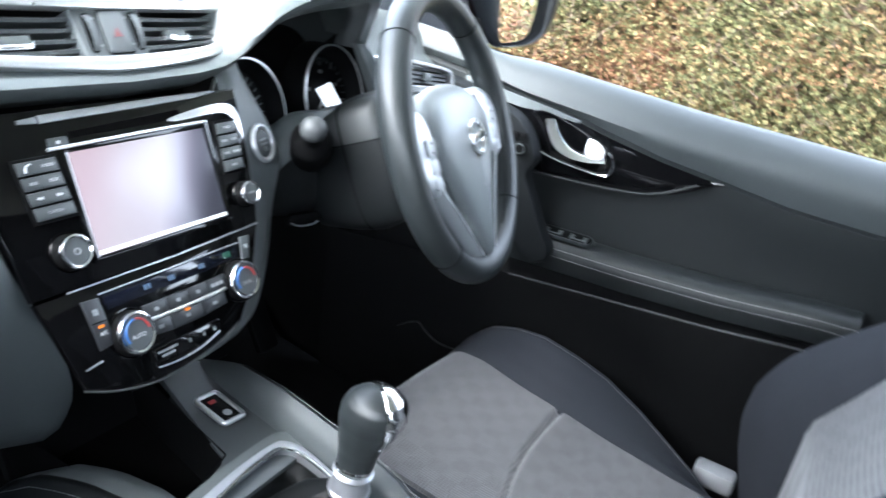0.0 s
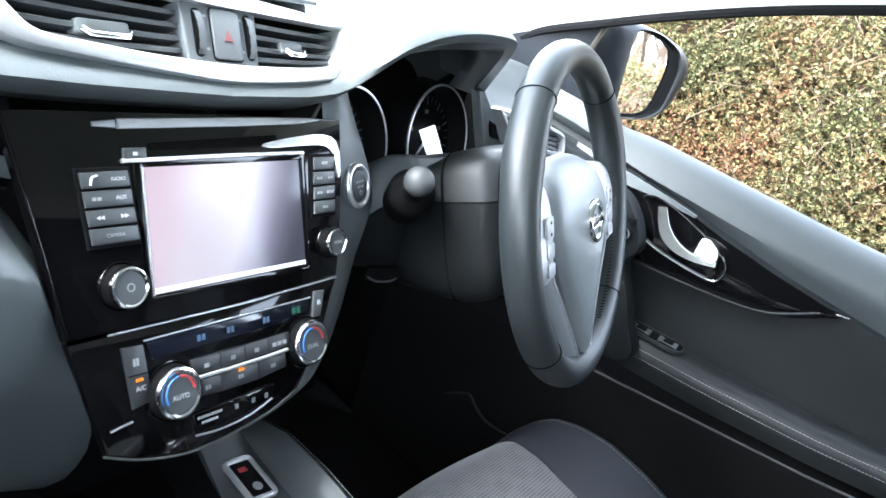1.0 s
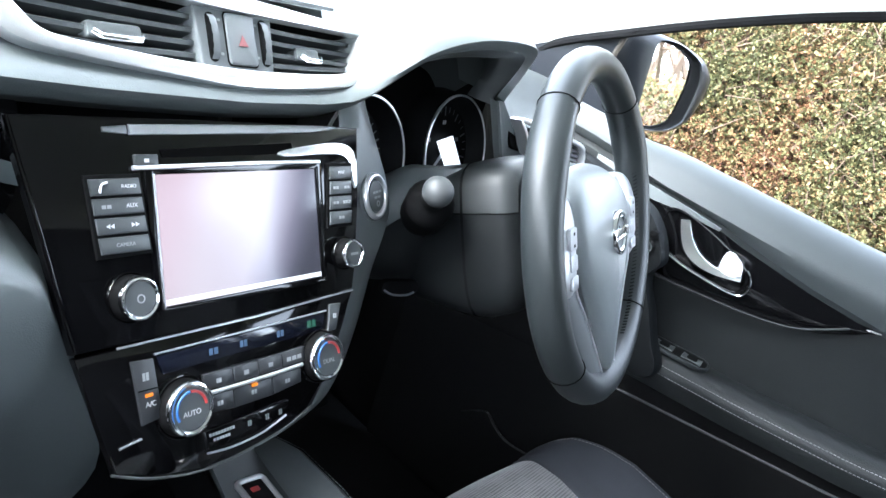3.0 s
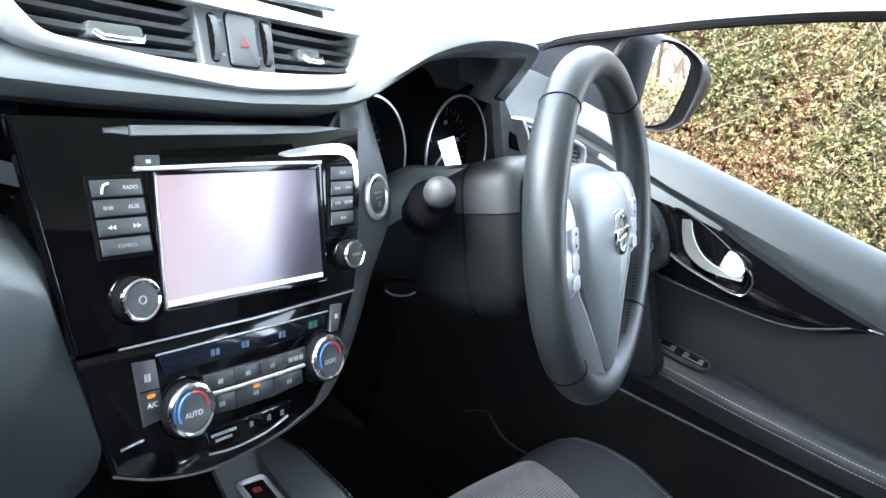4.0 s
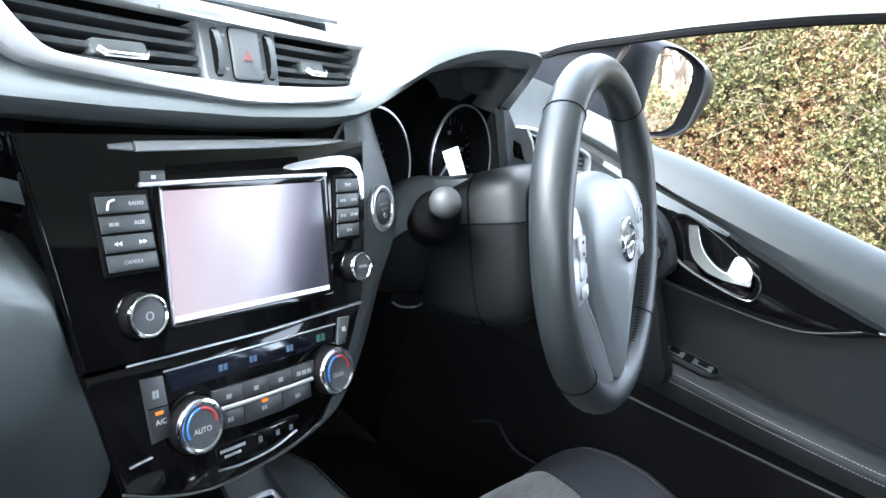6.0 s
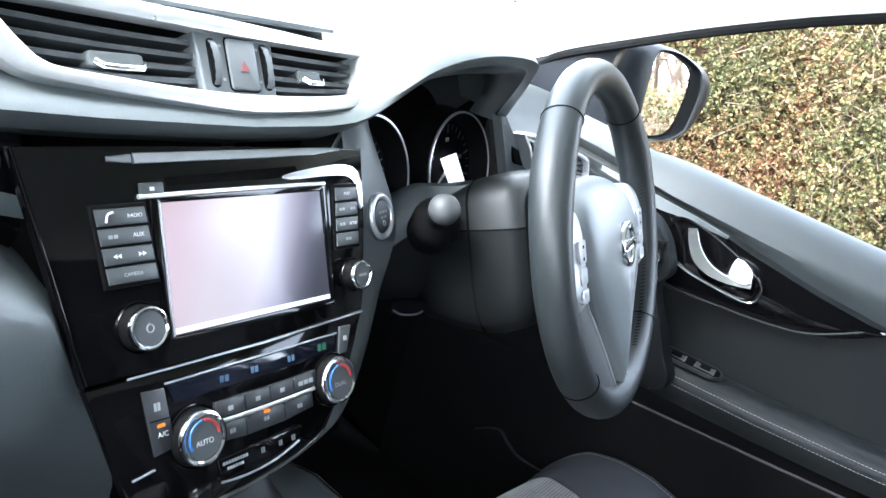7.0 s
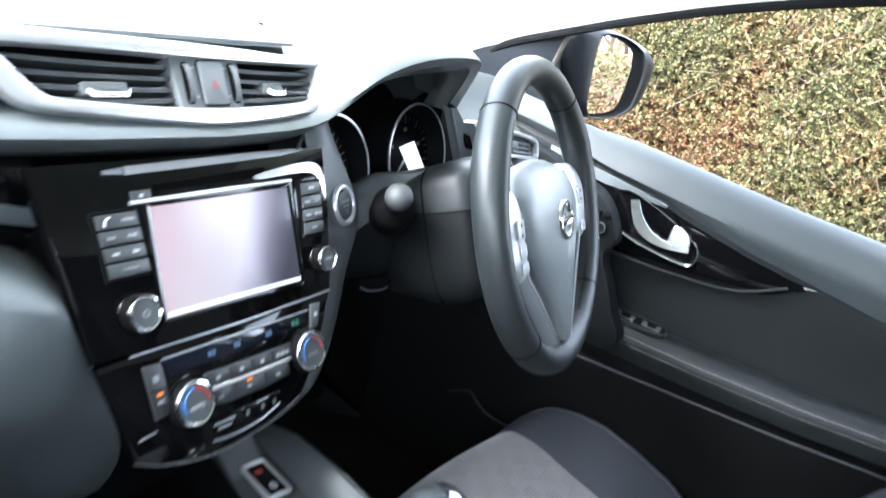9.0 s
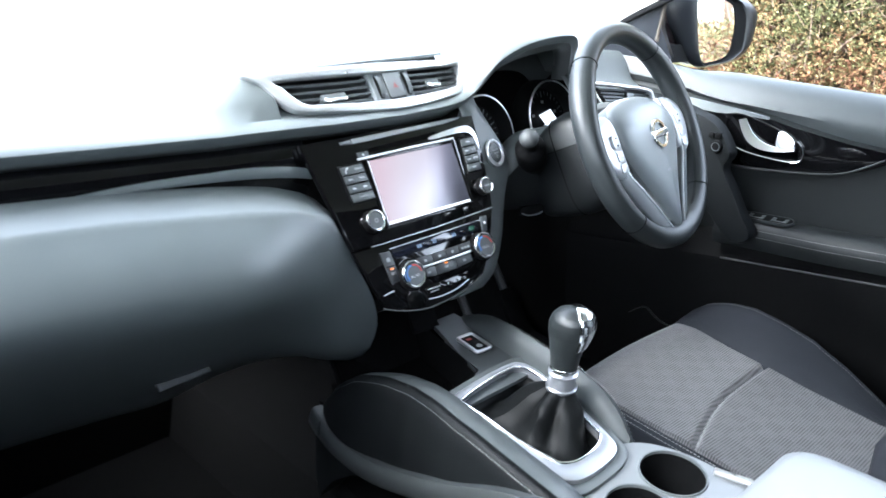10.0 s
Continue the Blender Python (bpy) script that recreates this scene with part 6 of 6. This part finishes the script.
def right_bolster(u, v):
    y = -0.075 - 0.545 * v
    e = lerp(CRESTZ, y)
    x0, xc = lerp(XR, y), lerp(XC, y)
    pts = [(x0 - 0.006, -0.008), (x0 + 0.003, 0.002), (x0 + 0.02, 0.008 + 0.15 * e), ((x0 + xc) / 2, 0.015 + 0.55 * e), (xc - 0.012, 0.022 + 0.95 * e), (xc + 0.008, 0.0195 + e), (xc + 0.028, 0.002 + e), (xc + 0.036, -0.026 + 0.8 * e), (xc + 0.034, -0.08 + 0.5 * e), (xc + 0.02, -0.17)]
    k = u * (len(pts) - 1)
    i = min(int(k), len(pts) - 2)
    t = k - i
    a, b = pts[i], pts[i + 1]
    return (a[0] + (b[0] - a[0]) * t, y, cushion_z(a[0], y) + a[1] + (b[1] - a[1]) * t)


rb = part("bolster", sheet(right_bolster, 36, 60), BOLSTER, se, "charcoal outer bolster")
stitches([right_bolster(0.5, k / 60) for k in range(1, 58)], rb, 0.006, 0.004, 0.0005)


def left_bolster(u, v):
    y = -0.085 - 0.535 * v
    pts = [(0.219, -0.008), (0.212, 0.003), (0.196, 0.012), (0.178, 0.012), (0.165, 0.0), (0.158, -0.03), (0.158, -0.09), (0.17, -0.18)]
    k = u * (len(pts) - 1)
    i = min(int(k), len(pts) - 2)
    t = k - i
    a, b = pts[i], pts[i + 1]
    return (a[0] + (b[0] - a[0]) * t, y, cushion_z(0.2, y) + a[1] + (b[1] - a[1]) * t)


lb = part("bolster", sheet(left_bolster, 28, 40), BOLSTER, se, "charcoal inner bolster")
for uu in (0.31, 0.40):
    stitches([Vector(left_bolster(uu, k / 60)) + Vector((0, 0, 0.0006)) for k in range(2, 58)], lb, 0.006, 0.004, 0.0006)
part("front_skirt", sheet(lambda u, v: (0.17 + 0.49 * u, -0.09 - 0.05 * v, 0.54 - 0.2 * v - 0.035 * (1 - v) * abs(2 * u - 1) ** 2), 10, 6, 0.01), BOLSTER, se)
part("base", box((0.2, -0.6, 0.31), (0.6, -0.16, 0.42), 0.02), DARK, se, "black seat base")


def back_y(z):
    return -0.638 - 0.62 * max(0.0, z - 0.69)


def backrest(u, v):
    z = 0.5 + 0.6 * v
    x = 0.235 + 0.285 * u
    e = abs(2 * u - 1)
    return (x, back_y(z) + 0.012 * e ** 2 - 0.01, z)


part("backrest", sheet(backrest, 24, 40, 0.02), FABRIC, se, "grey ribbed cloth backrest")
CREST = [(0.5, -0.578), (0.55, -0.562), (0.59, -0.549), (0.64, -0.539), (0.69, -0.542), (0.72, -0.553), (0.75, -0.57), (0.79, -0.605), (0.84, -0.66), (0.95, -0.75), (1.1, -0.84)]
for s in (1, -1):
    def bol(u, v, s=s):
        z = 0.49 + 0.6 * v
        base = back_y(z)
        top = lerp(CREST, z) if s > 0 else base + 0.6 * (lerp(CREST, z) - base)
        x = [(0.0, 0.492), (0.12, 0.505), (0.3, 0.535), (0.5, 0.572), (0.7, 0.605), (0.85, 0.628), (1.0, 0.64)]
        y = [(0.0, -0.012), (0.12, 0.12), (0.3, 0.62), (0.5, 1.0), (0.7, 0.82), (0.85, 0.3), (1.0, -0.6)]
        xx, k = lerp(x, u), lerp(y, u)
        return (xx if s > 0 else 0.76 - xx, base + (top - base) * k, z)
    bb = part("back_bolster", sheet(bol, 28, 30), BOLSTER, se, "charcoal backrest bolster")
bk = thing("seat_lever", (0.56, -0.56, 0.45), "pale grey seat height lever beside the cushion", "lever")
part("lever", box((0.652, -0.565, 0.448), (0.69, -0.50, 0.482), 0.008), mat("pale grey plastic", (0.13, 0.135, 0.14), 0.5), bk)
sb2 = thing("belt_webbing", (0.7, -0.62, 0.4), "grey-green seat belt webbing on the door pillar", "seat belt")
part("webbing", loft([[Vector((0.69 - 0.03 * t, -0.67 - 0.05 * t, 0.45 + 0.8 * t)), Vector((0.69 - 0.03 * t, -0.715 - 0.05 * t, 0.45 + 0.8 * t)), Vector((0.692 - 0.03 * t, -0.715 - 0.05 * t, 0.45 + 0.8 * t)), Vector((0.692 - 0.03 * t, -0.67 - 0.05 * t, 0.45 + 0.8 * t))] for t in (0, 0.25, 0.5, 0.75, 1)]), GREYPANEL, sb2)

# ---- centre console ----
co = thing("centre_console", (0, -0.2, 0.46), "charcoal centre console with stitched padded sides", "centre console")
part("body", loft([[Vector((x * w + 0.0, y, z)) for x, z in ((-1.0, 0.42), (-1.0, 0.56), (-0.8, zt - 0.05), (0.8, zt - 0.05), (1.0, 0.56), (1.0, 0.42))] for y, w, zt in ((0.14, 0.105, 0.6), (0.05, 0.112, 0.62), (-0.15, 0.115, 0.63), (-0.4, 0.115, 0.6), (-0.95, 0.115, 0.6))]), DARK, co)
ZR = [(-0.42, 0.632), (-0.36, 0.643), (-0.2, 0.662), (-0.09, 0.671), (-0.02, 0.668), (0.04, 0.645), (0.068, 0.613), (0.085, 0.58)]


def rail(s, xin, n, wide, lift):
    """A padded side of the console, rounded down at its rear end."""
    rows = []
    for k in range(n):
        y = 0.084 - 0.0215 * k
        z, xi = lerp(ZR, y) + lift * min(1.0, max(0.3, (y + 0.42) / 0.2)), lerp(xin, y)
        end = max(0.0, (k - (n - 4)) / 3) ** 2
        z -= 0.035 * end
        out = wide * (1 - 0.35 * end)
        rows.append([Vector((s * (xi - 0.004), y, z - 0.035)), Vector((s * (xi - 0.001), y, z - 0.012)), Vector((s * (xi + 0.006), y, z - 0.002)), Vector((s * (xi + out * 0.5), y, z + 0.003)), Vector((s * (xi + out * 0.85), y, z - 0.005)), Vector((s * (xi + out + 0.003), y, z - 0.022)), Vector((s * (xi + out + 0.012), y, z - 0.06)), Vector((s * (xi + out + 0.02), y, z - 0.12)), Vector((s * (xi + out + 0.022), y, z - 0.175)), Vector((s * (xi - 0.004), y, z - 0.17))])
    return rows


ZL = [(-0.42, 0.652), (-0.34, 0.661), (-0.226, 0.68), (-0.15, 0.688), (-0.05, 0.684), (0.0, 0.67), (0.05, 0.635), (0.085, 0.588)]
XL = [(-0.42, 0.08), (-0.2, 0.074), (-0.1, 0.064), (0.02, 0.079), (0.085, 0.083)]
rl = []
for k in range(25):
    y = 0.086 - 0.0205 * k
    end = max(0.0, (k - 21) / 3) ** 2
    z, xi, out = lerp(ZL, y) - 0.035 * end, lerp(XL, y), 0.06 * (1 - 0.35 * end)
    rl.append([Vector((-x, y, z + dz)) for x, dz in ((xi - 0.004, -0.06), (xi - 0.002, -0.024), (xi + 0.004, -0.013), (xi + out * 0.4, -0.005), (xi + out * 0.72, -0.001), (xi + out * 0.82, -0.0016), (xi + out * 0.93, -0.008), (xi + out + 0.001, -0.024), (xi + out + 0.008, -0.06), (xi + out + 0.012, -0.11), (xi + out + 0.01, -0.16), (xi, -0.16))])
rl = [list(r) for r in zip(*[catmull(c, 2) for c in zip(*rl)])]
part("rail_top", loft([r[:6] for r in rl], False), GREYPANEL2, co, "smooth slate strip along the console")
part("rail", loft([r[4:] for r in rl]), RAIL, co, "padded stitched left side")
stitches([r[6] + Vector((-0.0012, 0, 0.0008)) for r in rl[4:]], co, 0.0055, 0.004, 0.0004, GREYPANEL)
rr2 = rail(1, [(-0.42, 0.06), (-0.31, 0.066), (-0.156, 0.084), (0.02, 0.106), (0.085, 0.112)], 20, 0.03, 0.022)
part("rail", loft(rr2), BELT, co, "padded stitched right side")
stitches([r[4] + Vector((0.0012, 0, 0.0012)) for r in rr2[2:]], co, 0.0055, 0.004, 0.0004, GREYPANEL)
low = catmull([(-0.149, 0.092, 0.575), (-0.15, 0.072, 0.56), (-0.151, 0.03, 0.545), (-0.151, -0.03, 0.5425), (-0.151, -0.1, 0.556), (-0.151, -0.2, 0.589), (-0.15, -0.3, 0.63), (-0.149, -0.4, 0.658)], 6)
part("side_trim", loft([[p + Vector((0.01, 0.012 * w, 0.017)), p + Vector((0.0, 0.008 * w, 0.0165)), p + Vector((-0.004, 0.004 * w, 0.012)), p + Vector((-0.006, -0.004 * w, -0.01)), p + Vector((-0.002, -0.01 * w, -0.0175)), p + Vector((0.012, -0.008 * w, -0.017))] for p, w in [(p, -max(0.0, min(1.0, (p.y - 0.02) / 0.06))) for p in low]]), LINING, co, "grey moulding along the side")
part("side_trim_gap", tube([low[5] + Vector((-0.0062, -0.006, -0.017)), low[5] + Vector((-0.0048, -0.012, 0.014))], 0.0009, 4), VOID, co)
PT = Frame((0, 0, 0.6645), (1, 0, 0), (0, 1, 0.06))
part("top_plate", prism(PT, [(0.066, 0.06), (0.016, -0.096), (0.006, -0.104), (-0.095, -0.126), (-0.095, -0.15), (0.098, -0.15), (0.112, -0.04), (0.12, 0.06)], -0.006, 0.0, 0.002), BUTTON, co, "charcoal top plate")
part("tray_floor", prism(Frame((0, 0, 0.60), (1, 0, 0), (0, 1, 0)), [(-0.1, 0.11), (-0.1, -0.135), (0.02, -0.11), (0.07, 0.11)], -0.01, 0.0), VOID, co, "tray floor, shade put into its near-black colour")
part("tray_wall", loft([[Vector((x, y, z)) for x, y in ((0.066, 0.1), (0.018, -0.096), (-0.092, -0.127), (-0.094, 0.1))] for z in (0.598, 0.662)], False), DARK, co)
part("tray_back", prism(Frame((0, 0.095, 0.63), (1, 0, 0), (0, 0.5, 1)), [(-0.1, -0.05), (0.12, -0.05), (0.12, 0.06), (-0.1, 0.06)], -0.01, 0.0), DARK, co)
part("riser", prism(Frame((0.055, 0.06, 0.69), (1, -0.2, 0), (0, 0.5, 0.86)), [(-0.028, -0.03), (0.02, -0.03), (0.015, 0.02), (-0.03, 0.015)], -0.006, 0.0, 0.002), DARK, co)
# parking brake switch
pb = thing("parking_brake_switch", (0.065, -0.042, 0.668), "black parking brake switch in a bright chrome frame", "switch")
PB = Frame((0.0655, -0.0415, 0.6655), (0.98, -0.1, 0), (0.2, 1, 0.08))
pi = rrect(0, 0, 0.025, 0.045, 0.003)
part("frame", tube([PB(a, b, 0.0025) for a, b in rrect(0, 0, 0.0285, 0.049, 0.004)], 0.003, 10, True), SILVER, pb, "bright metal frame")
key = part("rocker", prism(PB, pi, -0.004, 0.003, 0.001), DARK, pb)
part("mark", prism(PB, rrect(-0.001, 0.012, 0.009, 0.0055, 0.001), 0.002, 0.0036), RED, key, "red mark")
part("symbol", lathe(PB, [(0.005, 0.0028), (0.005, 0.0036), (0.0, 0.0037)], 16, 0.001, -0.011), DIMINK, key)
# gear lever surround, boot and lever
gl = thing("gear_lever", (0.02, -0.235, 0.64), "manual gear lever with black boot and chrome-capped knob", "gear lever")
GF = Frame((0.0, -0.232, 0.6485), (1, 0, 0), (0, 0.987, 0.158))
GOUT = catmull([(-0.0755, 0.092), (-0.068, 0.101), (-0.01, 0.1085), (0.05, 0.109), (0.069, 0.102), (0.0765, 0.08), (0.072, 0.037), (0.06, -0.02), (0.048, -0.07), (0.037, -0.097), (0.012, -0.109), (-0.04, -0.111), (-0.064, -0.102), (-0.0715, -0.083), (-0.069, -0.02), (-0.07, 0.042)], 4, True)
GIN = catmull([(-0.067, 0.083), (-0.058, 0.091), (-0.006, 0.0995), (0.047, 0.102), (0.062, 0.095), (0.0685, 0.077), (0.066, 0.037), (0.0535, -0.01), (0.0445, -0.05), (0.036, -0.072), (0.012, -0.084), (-0.025, -0.086), (-0.047, -0.078), (-0.054, -0.064), (-0.0625, -0.01), (-0.0645, 0.042)], 4, True)
GIN = [(p[0], p[1]) for p in GIN]
part("surround", ringslab(GF, GOUT, GIN, -0.01, 0.0045, 0.0022), BRUSHED, gl, "satin silver surround")
part("inner_lip", tube([GF(a * 0.985, b * 0.985, 0.0035) for a, b in GIN], 0.0022, 8, True), CHROME, gl, "thin chrome inner lip")
part("plate", ringslab(GF, [(p[0] * 1.24, p[1] * 1.12) for p in GOUT], [(p[0] * 0.99, p[1] * 0.99) for p in GOUT], -0.014, -0.002, 0.001), GREYPANEL2, gl, "grey plate round the surround")
boot = []
for t in [k / 12 for k in range(13)]:
    row = []
    for i, (a, b) in enumerate(GIN):
        ang = math.atan2(b, a)
        f = (1 - t) ** 1.3
        fold = 0.009 * math.cos(ang * 4 - 0.4) * math.sin(math.pi * t) + 0.0022 * math.sin(ang * 7 + 5 * t) * math.sin(math.pi * t)
        ra = 0.017
        x = (a * f + (0.034 + ra * math.cos(ang)) * (1 - f)) + fold * math.cos(ang)
        y = (b * f + (0.0 + ra * math.sin(ang)) * (1 - f)) + fold * math.sin(ang)
        row.append(GF(x, y, -0.012 + 0.052 * t ** 1.15 - 0.036 * math.sin(math.pi * min(1, t * 1.5)) * (1 - t)))
    boot.append(row)
bt = part("boot", loft(boot, True, False), BOOT, gl, "folded black leatherette boot")
stitches([r[30] + Vector((-0.001, 0, 0.001)) for r in boot], bt, 0.005, 0.0036, 0.0005)
LV = Frame((0.0352, -0.236, 0.685), (1, 0, 0.01), (0, 1, 0.09))
part("collar", lathe(LV, [(0.0205, -0.003), (0.0215, 0.002), (0.018, 0.005), (0.0168, 0.007), (0.0165, 0.0155), (0.0155, 0.017), (0.0155, 0.019), (0.0195, 0.0205), (0.0205, 0.0235), (0.0175, 0.0255), (0.0155, 0.027)], 28), BRUSHED, gl, "ribbed collar")
part("collar_ring", lathe(LV, [(0.0172, 0.026), (0.0188, 0.0285), (0.0188, 0.032), (0.017, 0.0345)], 28), CHROME, gl, "chrome ring")


def knob_r(c, a):
    base = lerp([(0.034, 0.0172), (0.05, 0.0185), (0.07, 0.0225), (0.085, 0.0262), (0.098, 0.0275), (0.108, 0.0255), (0.115, 0.0205), (0.12, 0.012), (0.1225, 0.0)], c)
    return base * (1 + 0.10 * math.sin(a) ** 2)


def knob_pt(c, a, lift=0.0):
    r = knob_r(c, a) + lift
    k = max(0.0, (c - 0.06) / 0.06)
    return LV(r * math.cos(a), r * math.sin(a) - 0.006 * k, c + lift * min(1.0, max(0.0, (c - 0.095) / 0.02)))


CK = [0.034, 0.042, 0.05, 0.06, 0.07, 0.078, 0.085, 0.092, 0.098, 0.104, 0.108, 0.112, 0.115, 0.118, 0.12, 0.1216, 0.1224]
part("knob", loft([[knob_pt(c, 2 * math.pi * k / 80) for k in range(80)] for c in [0.034 + 0.0022 * i for i in range(37)] + CK[-5:]]), LEATHER, gl, "black leather knob")
part("knob_cap", sheet(lambda u, v: knob_pt(0.066 + 0.0562 * v, radians(-128 + 175 * u) + 0.3 * (1 - v), 0.0024 * min(1.0, 14 * u, 14 * (1 - u), 14 * v) ** 0.5), 60, 40), CHROME, gl, "bright chrome cap")
part("knob_inset", sheet(lambda u, v: knob_pt(0.074 + 0.036 * v, radians(-72 + 62 * u), 0.0032), 16, 16), GLOSS, gl, "black shift pattern inset")
# cup holders
ch = thing("cup_holder", (0.03, -0.42, 0.6), "twin cup holder in a grey satin plate", "cup holder")
CF = Frame((0.0, -0.40, 0.6165), (1, 0, 0), (0, 1, 0.1))


def holed_plate(fr, outer, holes, thick):
    """A plate over an outline with round holes through it."""
    bm = bmesh.new()
    es = []
    for pl in [[(p[0], p[1]) for p in outer]] + [[(ca + r * math.cos(2 * math.pi * k / 36), cb + r * math.sin(2 * math.pi * k / 36)) for k in range(36)] for ca, cb, r in holes]:
        vs = [bm.verts.new(fr(a, b, 0.0)) for a, b in pl]
        es += [bm.edges.new((vs[k - 1], vs[k])) for k in range(len(vs))]
    bmesh.ops.triangle_fill(bm, use_beauty=True, edges=es)
    bmesh.ops.recalc_face_normals(bm, faces=bm.faces)
    if sum((f.normal.dot(fr.en) * f.calc_area() for f in bm.faces)) < 0:
        bmesh.ops.reverse_faces(bm, faces=bm.faces)
    bmesh.ops.solidify(bm, geom=list(bm.faces), thickness=thick)
    return bm


CUPS = ((0.062, 0.003), (-0.026, -0.008))
part("plate", holed_plate(CF, catmull([(-0.085, 0.06), (-0.02, 0.083), (0.05, 0.082), (0.09, 0.055), (0.112, 0.0), (0.114, -0.07), (0.1, -0.105), (-0.09, -0.105), (-0.095, -0.02)], 4, True), [(a, b, 0.0425) for a, b in CUPS], 0.008), PLATE, ch, "pale satin grey plate")
for ca, cb in CUPS:
    cup = part("cup", lathe(CF, [(0.0, -0.067), (0.038, -0.066), (0.0424, 0.0005), (0.041, -0.004), (0.039, -0.03), (0.037, -0.058), (0.034, -0.062), (0.0, -0.062)], 36, ca, cb), DARK, ch, "deep dark cup well")
    part("cup_mat", lathe(CF, [(0.0, -0.061), (0.036, -0.061), (0.036, -0.0585), (0.0, -0.058)], 36, ca, cb), VOID, cup, "black rubber cup mat")
    part("cup_edge", lathe(CF, [(0.044, 0.0), (0.0432, 0.0022), (0.0415, 0.0018), (0.0408, -0.002)], 36, ca, cb), GREYPANEL, cup)
part("divider", tube([CF(0.105, -0.03, 0.002), CF(0.118, -0.07, 0.004), CF(0.112, -0.105, 0.002)], 0.005, 8), SILVER, ch)
ar = thing("armrest", (0.02, -0.7, 0.6), "light grey padded armrest lid behind the cup holder", "armrest")
lid = []
for s, z in ((0.9, 0.652), (0.98, 0.66), (1.0, 0.675), (1.0, 0.688), (0.97, 0.698), (0.9, 0.703), (0.7, 0.706), (0.35, 0.707), (0.02, 0.7075)):
    lid.append([Vector((0.022 + x * s, -0.69 + y * s, z + 0.03 * (-(y + 0.0)) / 0.35 * 0.0)) for x, y in rrect(0, 0, 0.175, 0.35, 0.035, 6)])
part("lid", loft(lid), ARMLEATHER, ar, "light grey padded lid")
part("box", box((-0.06, -0.86, 0.46), (0.105, -0.53, 0.655), 0.01), DARK, ar, "dark storage box")

# ---- pedals ----
for x, w, nm, lab in ((0.30, 0.075, "clutch_pedal", "dark ribbed rubber clutch pedal"), (0.42, 0.075, "brake_pedal", "dark ribbed rubber brake pedal"), (0.55, 0.05, "accelerator_pedal", "dark hanging accelerator pedal")):
    p = thing(nm, (x, 0.3, 0.4), lab, "pedal", "foot pedals")
    PF = Frame((x, 0.30, 0.45), (1, 0, 0), (0, 0.5, 0.86))
    part("pad", prism(PF, rrect(0, 0, w, 0.06 if w > 0.06 else 0.12, 0.008), -0.012, 0.0, 0.003), DARK, p)
    part("arm", tube([PF(0, 0.0, -0.01), (x, 0.38, 0.56), (x, 0.44, 0.75)], 0.01, 8), PLASTIC, p)
foot = part("footwell_panel", loft([[Vector((x, y, z)) for y, z in ((-0.15, 0.30), (0.1, 0.31), (0.35, 0.34), (0.55, 0.5))] for x in (0.18, 0.4, 0.68)], False), CARPET, None)
tagged(foot, "black carpet rising into the driver's footwell", "carpet", kind="structure")
# Added out of view: keeps low side light off the glovebox and footwell.
pd = part("passenger_side", sheet(lambda u, v: (-0.79 - 0.02 * math.sin(3 * v), 0.4 - 1.4 * u, 0.28 + 0.87 * v), 8, 6, 0.03), DARK, None)
tagged(pd, "unseen dark wall added below the open passenger window to block light", "lining", kind="structure")
